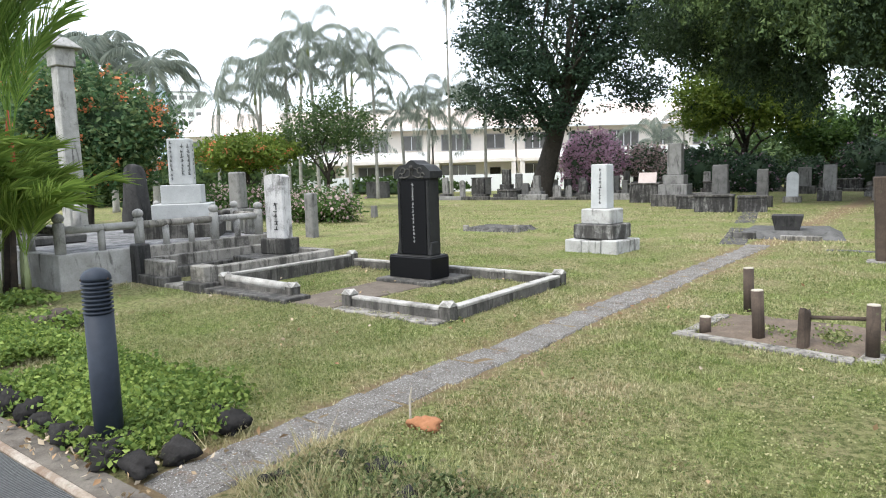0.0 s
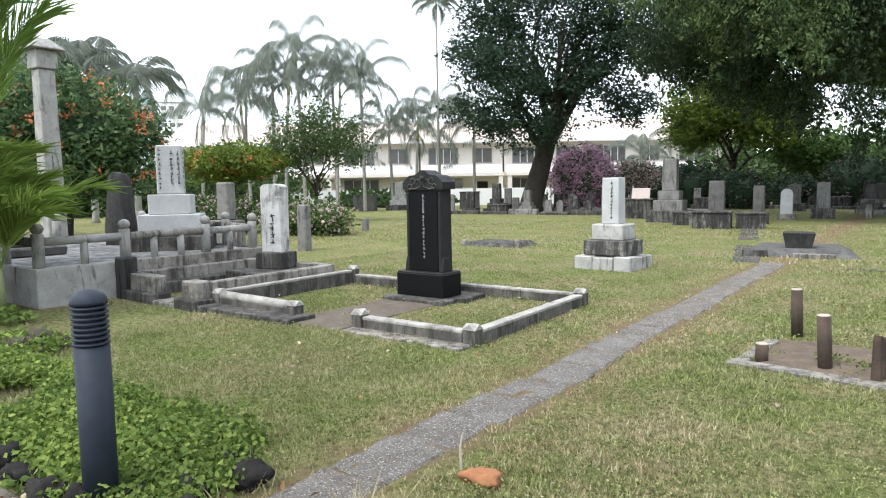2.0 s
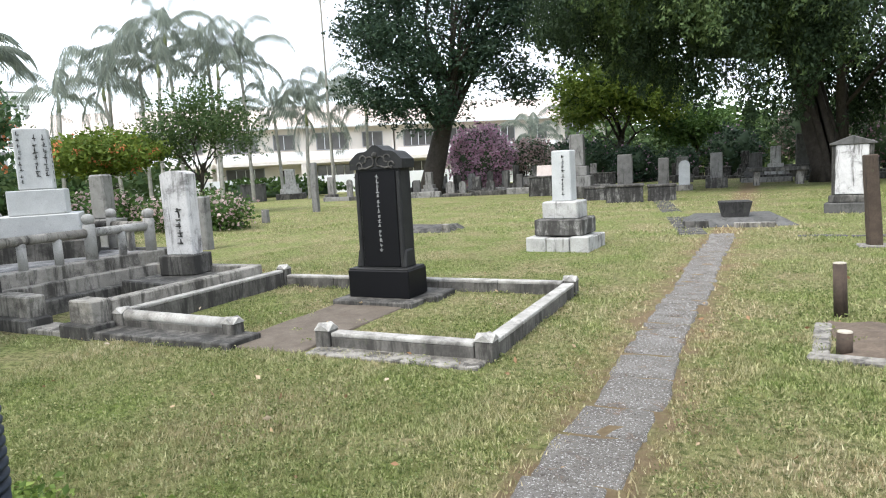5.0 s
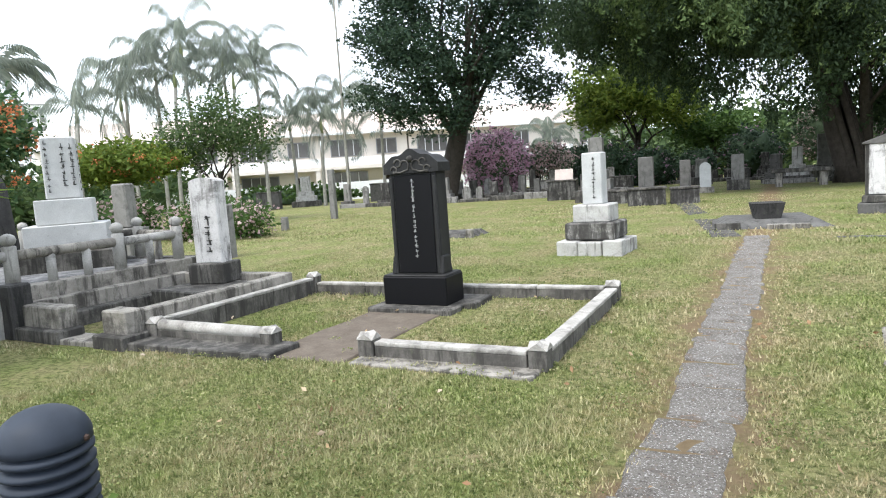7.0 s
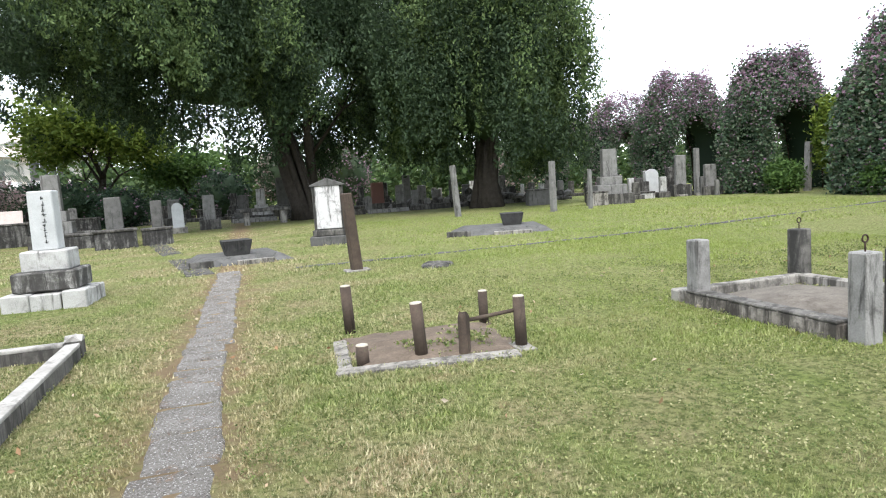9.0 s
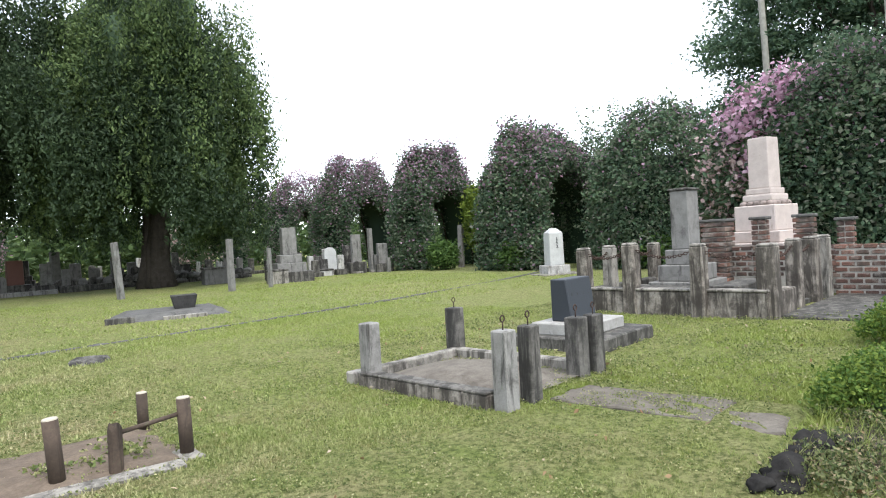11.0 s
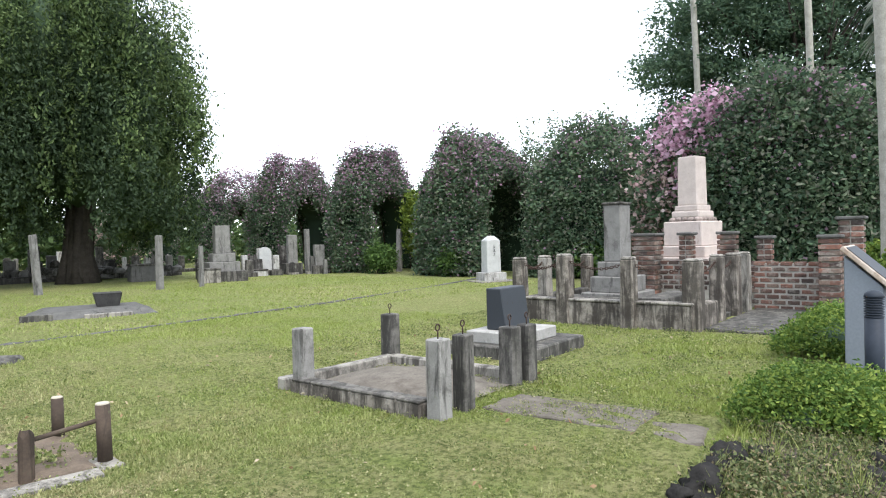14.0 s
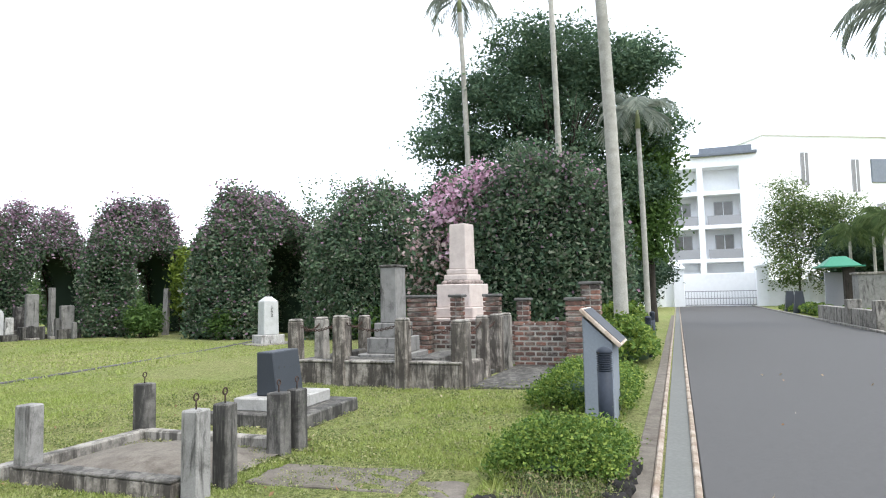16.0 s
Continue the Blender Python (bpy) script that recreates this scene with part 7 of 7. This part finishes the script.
ground_cover("ground_cover", 3.0, 9.0, 2.6, 9.0, 30000, 0.032, 0.024, M_LAWNWEED, "small broad-leaved weeds spread through the lawn", 408, 0.3)
ground_cover("ground_cover", -7.7, -6.9, 2.6, 3.1, 2200, 0.15, 0.05, M_WEED, "tufted weeds over the mound of earth", 409, 0.0)
tagged(part("earth_mound", rock(-7.3, 2.85, 0.0, 0.34, 0.28, 0.15, 5.5, 0.5), M_SOIL, None, "", True), "small mound of dark earth beside the verge", "earth mound")
tagged(part("earth_mound", rock(2.75, 1.92, -0.02, 1.25, 0.5, 0.09, 6.5, 0.4), M_SOIL, None, "", True), "low bank of dark soil below the hedge", "earth mound")
tagged(part("earth_mound", rock(-9.4, 2.2, 0.0, 0.3, 0.25, 0.14, 8.5, 0.5), M_SOIL, None, "", True), "small mound of dark earth beside the verge", "earth mound")
tagged(part("earth_mound", rock(-1.7, 2.02, -0.02, 0.62, 0.3, 0.1, 9.5, 0.5), M_SOIL, None, "", True), "low bank of dark soil at the verge", "earth mound")
clay = tagged(part("clay_lump", rock(-2.24, 2.86, 0.015, 0.11, 0.065, 0.05, 2.2, 0.6), M_CLAY, None, "", True), "broken lump of orange clay brick on the grass", "brick lump")
tagged(part("stick", tube([(-2.4, 2.92, 0.0), (-2.41, 2.93, 0.12), (-2.4, 2.94, 0.2)], [0.008, 0.007, 0.004], 6), M_WOODEND), "pale dry stick standing in the grass", "stick")


# ---- brick wall behind the court ----
def brick_mat():
    n = Nodes("old_red_brick")
    info = n.node("ShaderNodeObjectInfo")
    col = n.ramp(info.outputs["Random"], [(0.0, (0.16, 0.078, 0.058)), (0.25, (0.075, 0.05, 0.042)), (0.5, (0.23, 0.11, 0.078)), (0.7, (0.04, 0.032, 0.029)), (0.85, (0.13, 0.085, 0.066)), (1.0, (0.2, 0.15, 0.12))])
    col = n.mix(n.ramp(n.noise(22.0, 5, 0.7), [(0.45, 0.0), (0.7, 0.7)]), col, (0.07, 0.055, 0.048))
    col = n.mix(n.ramp(n.noise(5.0, 6, 0.75), [(0.5, 0.0), (0.64, 0.75)]), col, (0.3, 0.275, 0.24))
    col = n.mix(n.ramp(n.noise(1.6, 6, 0.75, None, 0.4), [(0.5, 0.0), (0.66, 0.8)]), col, (0.03, 0.028, 0.025))
    n.bump(n.noise(60.0, 5), 0.5, 0.01)
    return n.done(col, 0.92, 0.2)


M_BRICK = brick_mat()
M_MORTAR = stone("old_mortar", (0.42, 0.395, 0.35), (0.28, 0.26, 0.23), (0.1, 0.09, 0.08), 0.4, 60, False)
BRICK_L, BRICK_H = 0.235, 0.105


def brick_mesh(lx, ly, lz):
    bm = box(0, 0, 0, lx, ly, lz, 0.008)
    me = bpy.data.meshes.new("brick")
    bm.to_mesh(me)
    bm.free()
    me.materials.append(M_BRICK)
    return me


ME_STRETCH = brick_mesh(0.14, BRICK_L - 0.034, BRICK_H - 0.034)
ME_HALF = brick_mesh(0.14, BRICK_L / 2 - 0.034, BRICK_H - 0.034)
ME_PIER = brick_mesh(0.18, 0.178, BRICK_H - 0.026)
ME_SLIM = brick_mesh(0.124, 0.122, BRICK_H - 0.026)


def set_brick(me, parent, x, y, z, rz=0.0):
    ob = new("brick", me)
    ob.parent = parent
    ob.matrix_basis = pose(x, y, z, 0, 0, rz)


bwall = thing("brick_wall", 11.4, 0, 0, 0, "old red brick wall with dark weathered piers beside the grave court", "wall", kind="structure")
part("mortar_core", box(0, 3.62, -0.05, 0.13, 1.4, 0.94, 0.005), M_MORTAR, bwall)
for c in range(9):
    y, k = 2.95, 0
    while y < 4.3:
        half = (k == 0 and c % 2 == 1)
        w = BRICK_L / 2 if half else BRICK_L
        set_brick(ME_HALF if half else ME_STRETCH, bwall, -0.012 + 0.006 * math.sin(c * 5 + k * 3), y + w / 2, 0.012 + c * BRICK_H)
        y += w
        k += 1
part("mortar_core", box(0.35, 5.8, -0.05, 0.13, 3.2, 0.95, 0.005), M_MORTAR, bwall)
for c in range(3, 9):
    y, k = 4.25, 0
    while y < 7.2:
        half = (k == 0 and c % 2 == 1)
        w = BRICK_L / 2 if half else BRICK_L
        set_brick(ME_HALF if half else ME_STRETCH, bwall, 0.338, y + w / 2, 0.012 + c * BRICK_H)
        y += w
        k += 1


def brick_pier(x, y, h, wide=2, unit=0.2):
    pier = thing("brick_pier", x, y, 0, 0, "square old brick pier with a dark stone cap", "pier", "brick piers")
    n = int(h / BRICK_H)
    s = unit * wide
    part("mortar_core", box(0, 0, -0.05, s - 0.07, s - 0.07, n * BRICK_H + 0.05, 0.005), M_MORTAR, pier)
    for c in range(n):
        for i in range(wide):
            for j in range(wide):
                if wide > 2 and i == 1 and j == 1:
                    continue
                set_brick(ME_PIER if unit > 0.15 else ME_SLIM, pier, (i - (wide - 1) / 2) * unit + 0.008 * (-1) ** c, (j - (wide - 1) / 2) * unit, 0.01 + c * BRICK_H)
    part("cap", box(0, 0, n * BRICK_H, s + 0.06, s + 0.06, 0.06, 0.015), M_DKST, pier, "dark stone cap")


brick_pier(11.4, 2.72, 1.72, 2)
brick_pier(11.05, 3.0, 1.42, 2, 0.17)
brick_pier(11.75, 4.22, 1.4, 2, 0.142)
brick_pier(11.75, 4.92, 1.56, 2, 0.16)
brick_pier(11.75, 5.74, 1.56, 2, 0.142)
brick_pier(11.6, 6.55, 1.52, 3, 0.17)


# ---- grass ----
def grass(name, x0, x1, y0, y1, n, h, seed, label, dens=None, width=0.006):
    nr = np.random.default_rng(seed)
    x, y = nr.uniform(x0, x1, n), nr.uniform(y0, y1, n)
    big = np.array([noise.noise(Vector((a * 0.9, b * 0.9, 3.3))) + 0.5 * noise.noise(Vector((a * 3.1, b * 3.1, 1.3))) for a, b in zip(x, y)])
    keep = nr.random(n) < np.clip(0.74 + 0.7 * big, 0.4, 1.0)
    pc = -2.77 + 0.024 * (y - 3.0) + 0.02 * np.sin(y * 1.7)
    keep &= ~((np.abs(x - pc) < 0.17 + 0.05 * nr.random(n) + 0.34 * np.clip(big + 0.35, 0, 1) * (nr.random(n) < 0.8)) & (y < 13.4))
    for a0, a1, b0, b1 in ((-6.2, -5.3, 5.0, 7.6), (-9.7, -7.45, 4.8, 7.4), (-1.5, -0.2, 5.8, 6.95), (2.0, 3.5, 4.8, 6.6), (4.2, 5.75, 5.1, 6.6), (2.4, 3.3, 2.6, 4.5), (-14.5, -9.65, 3.8, 8.3), (7.8, 12.0, 2.65, 8.5), (-5.3, -4.4, 11.1, 12.0), (-3.4, -1.3, 14.7, 16.8), (3.0, 5.7, 15.7, 18.0)):
        keep &= ~((x > a0) & (x < a1) & (y > b0) & (y < b1))
    x, y, big = x[keep], y[keep], big[keep]
    m = len(x)
    tuft = np.array([noise.noise(Vector((a * 13.0, b * 13.0, 7.7))) for a, b in zip(x, y)]) if y1 < 14 else np.zeros(m)
    hh = h * nr.uniform(0.4, 1.25, m) * np.clip(1 + 1.1 * tuft, 0.3, 2.0) * (0.85 + 0.6 * np.clip(big, -0.5, 0.9))
    az = nr.uniform(0, 2 * math.pi, m)
    bend = hh * nr.uniform(0.2, 1.1, m)
    ax = nr.uniform(0, 2 * math.pi, m)
    w = width * nr.uniform(0.7, 1.4, m)
    z0 = np.full(m, -0.008)
    a = np.stack([x - np.cos(ax) * w, y - np.sin(ax) * w, z0], 1)
    b = np.stack([x + np.cos(ax) * w, y + np.sin(ax) * w, z0], 1)
    c = np.stack([x + np.cos(az) * bend, y + np.sin(az) * bend, hh], 1)
    verts = np.stack([a, b, c], 1).reshape(-1, 3)
    mesh = bpy.data.meshes.new(name)
    mesh.vertices.add(3 * m)
    mesh.vertices.foreach_set("co", verts.ravel())
    mesh.loops.add(3 * m)
    mesh.loops.foreach_set("vertex_index", np.arange(3 * m))
    mesh.polygons.add(m)
    mesh.polygons.foreach_set("loop_start", np.arange(m) * 3)
    mesh.polygons.foreach_set("loop_total", np.full(m, 3))
    mesh.update()
    tagged(finish(name, mesh, M_GRASS), label, "grass", kind="stuff")


GL = "short mown grass blades, green mixed with straw"
grass("grass", -7.5, 4.0, 1.75, 6.5, 330000, 0.024, 501, GL, width=0.0045)
grass("grass", -10.5, 8.0, 4.5, 13.0, 230000, 0.026, 502, GL, width=0.007)
grass("grass", -20.0, 17.0, 12.0, 26.0, 72000, 0.045, 503, GL, width=0.016)
grass("grass", 3.5, 12.0, 1.7, 4.6, 75000, 0.035, 504, GL, width=0.007)


grass("grass", -2.5, -0.9, 1.7, 2.4, 16000, 0.13, 505, "tufts of long dark grass among the verge rocks", width=0.004)
grass("grass", 1.5, 3.2, 1.55, 2.5, 3500, 0.14, 507, "tufts of long dry grass among the verge rocks", width=0.0045)
grass("grass", -3.6, -3.0, 1.6, 2.3, 1500, 0.09, 506, "tufts of long dark grass among the verge rocks", width=0.004)


def litter(n, x0, x1, y0, y1, size, seed, mat_):
    nr = np.random.default_rng(seed)
    p = nr.uniform(0, 1, (n, 3)) * np.array([x1 - x0, y1 - y0, 0]) + np.array([x0, y0, 0.035])
    ob = leaves("fallen_leaves", p, size, mat_, None, "", 0.55, 0.0, seed)
    tagged(ob, "scattered dry fallen leaves on the grass", "leaves", kind="stuff")


litter(260, -9, 7, 1.8, 9, 0.045, 601, M_DRYLEAF)
litter(90, -3.2, -1.0, 1.5, 2.4, 0.05, 602, M_DRYLEAF)
litter(190, 1.6, 3.9, 1.45, 2.35, 0.05, 604, M_DRYLEAF)
litter(120, -4.6, -1.0, 1.32, 1.5, 0.045, 605, M_DRYLEAF)
litter(60, -5.0, 12.0, -3.5, 1.3, 0.07, 603, M_DRYLEAF)
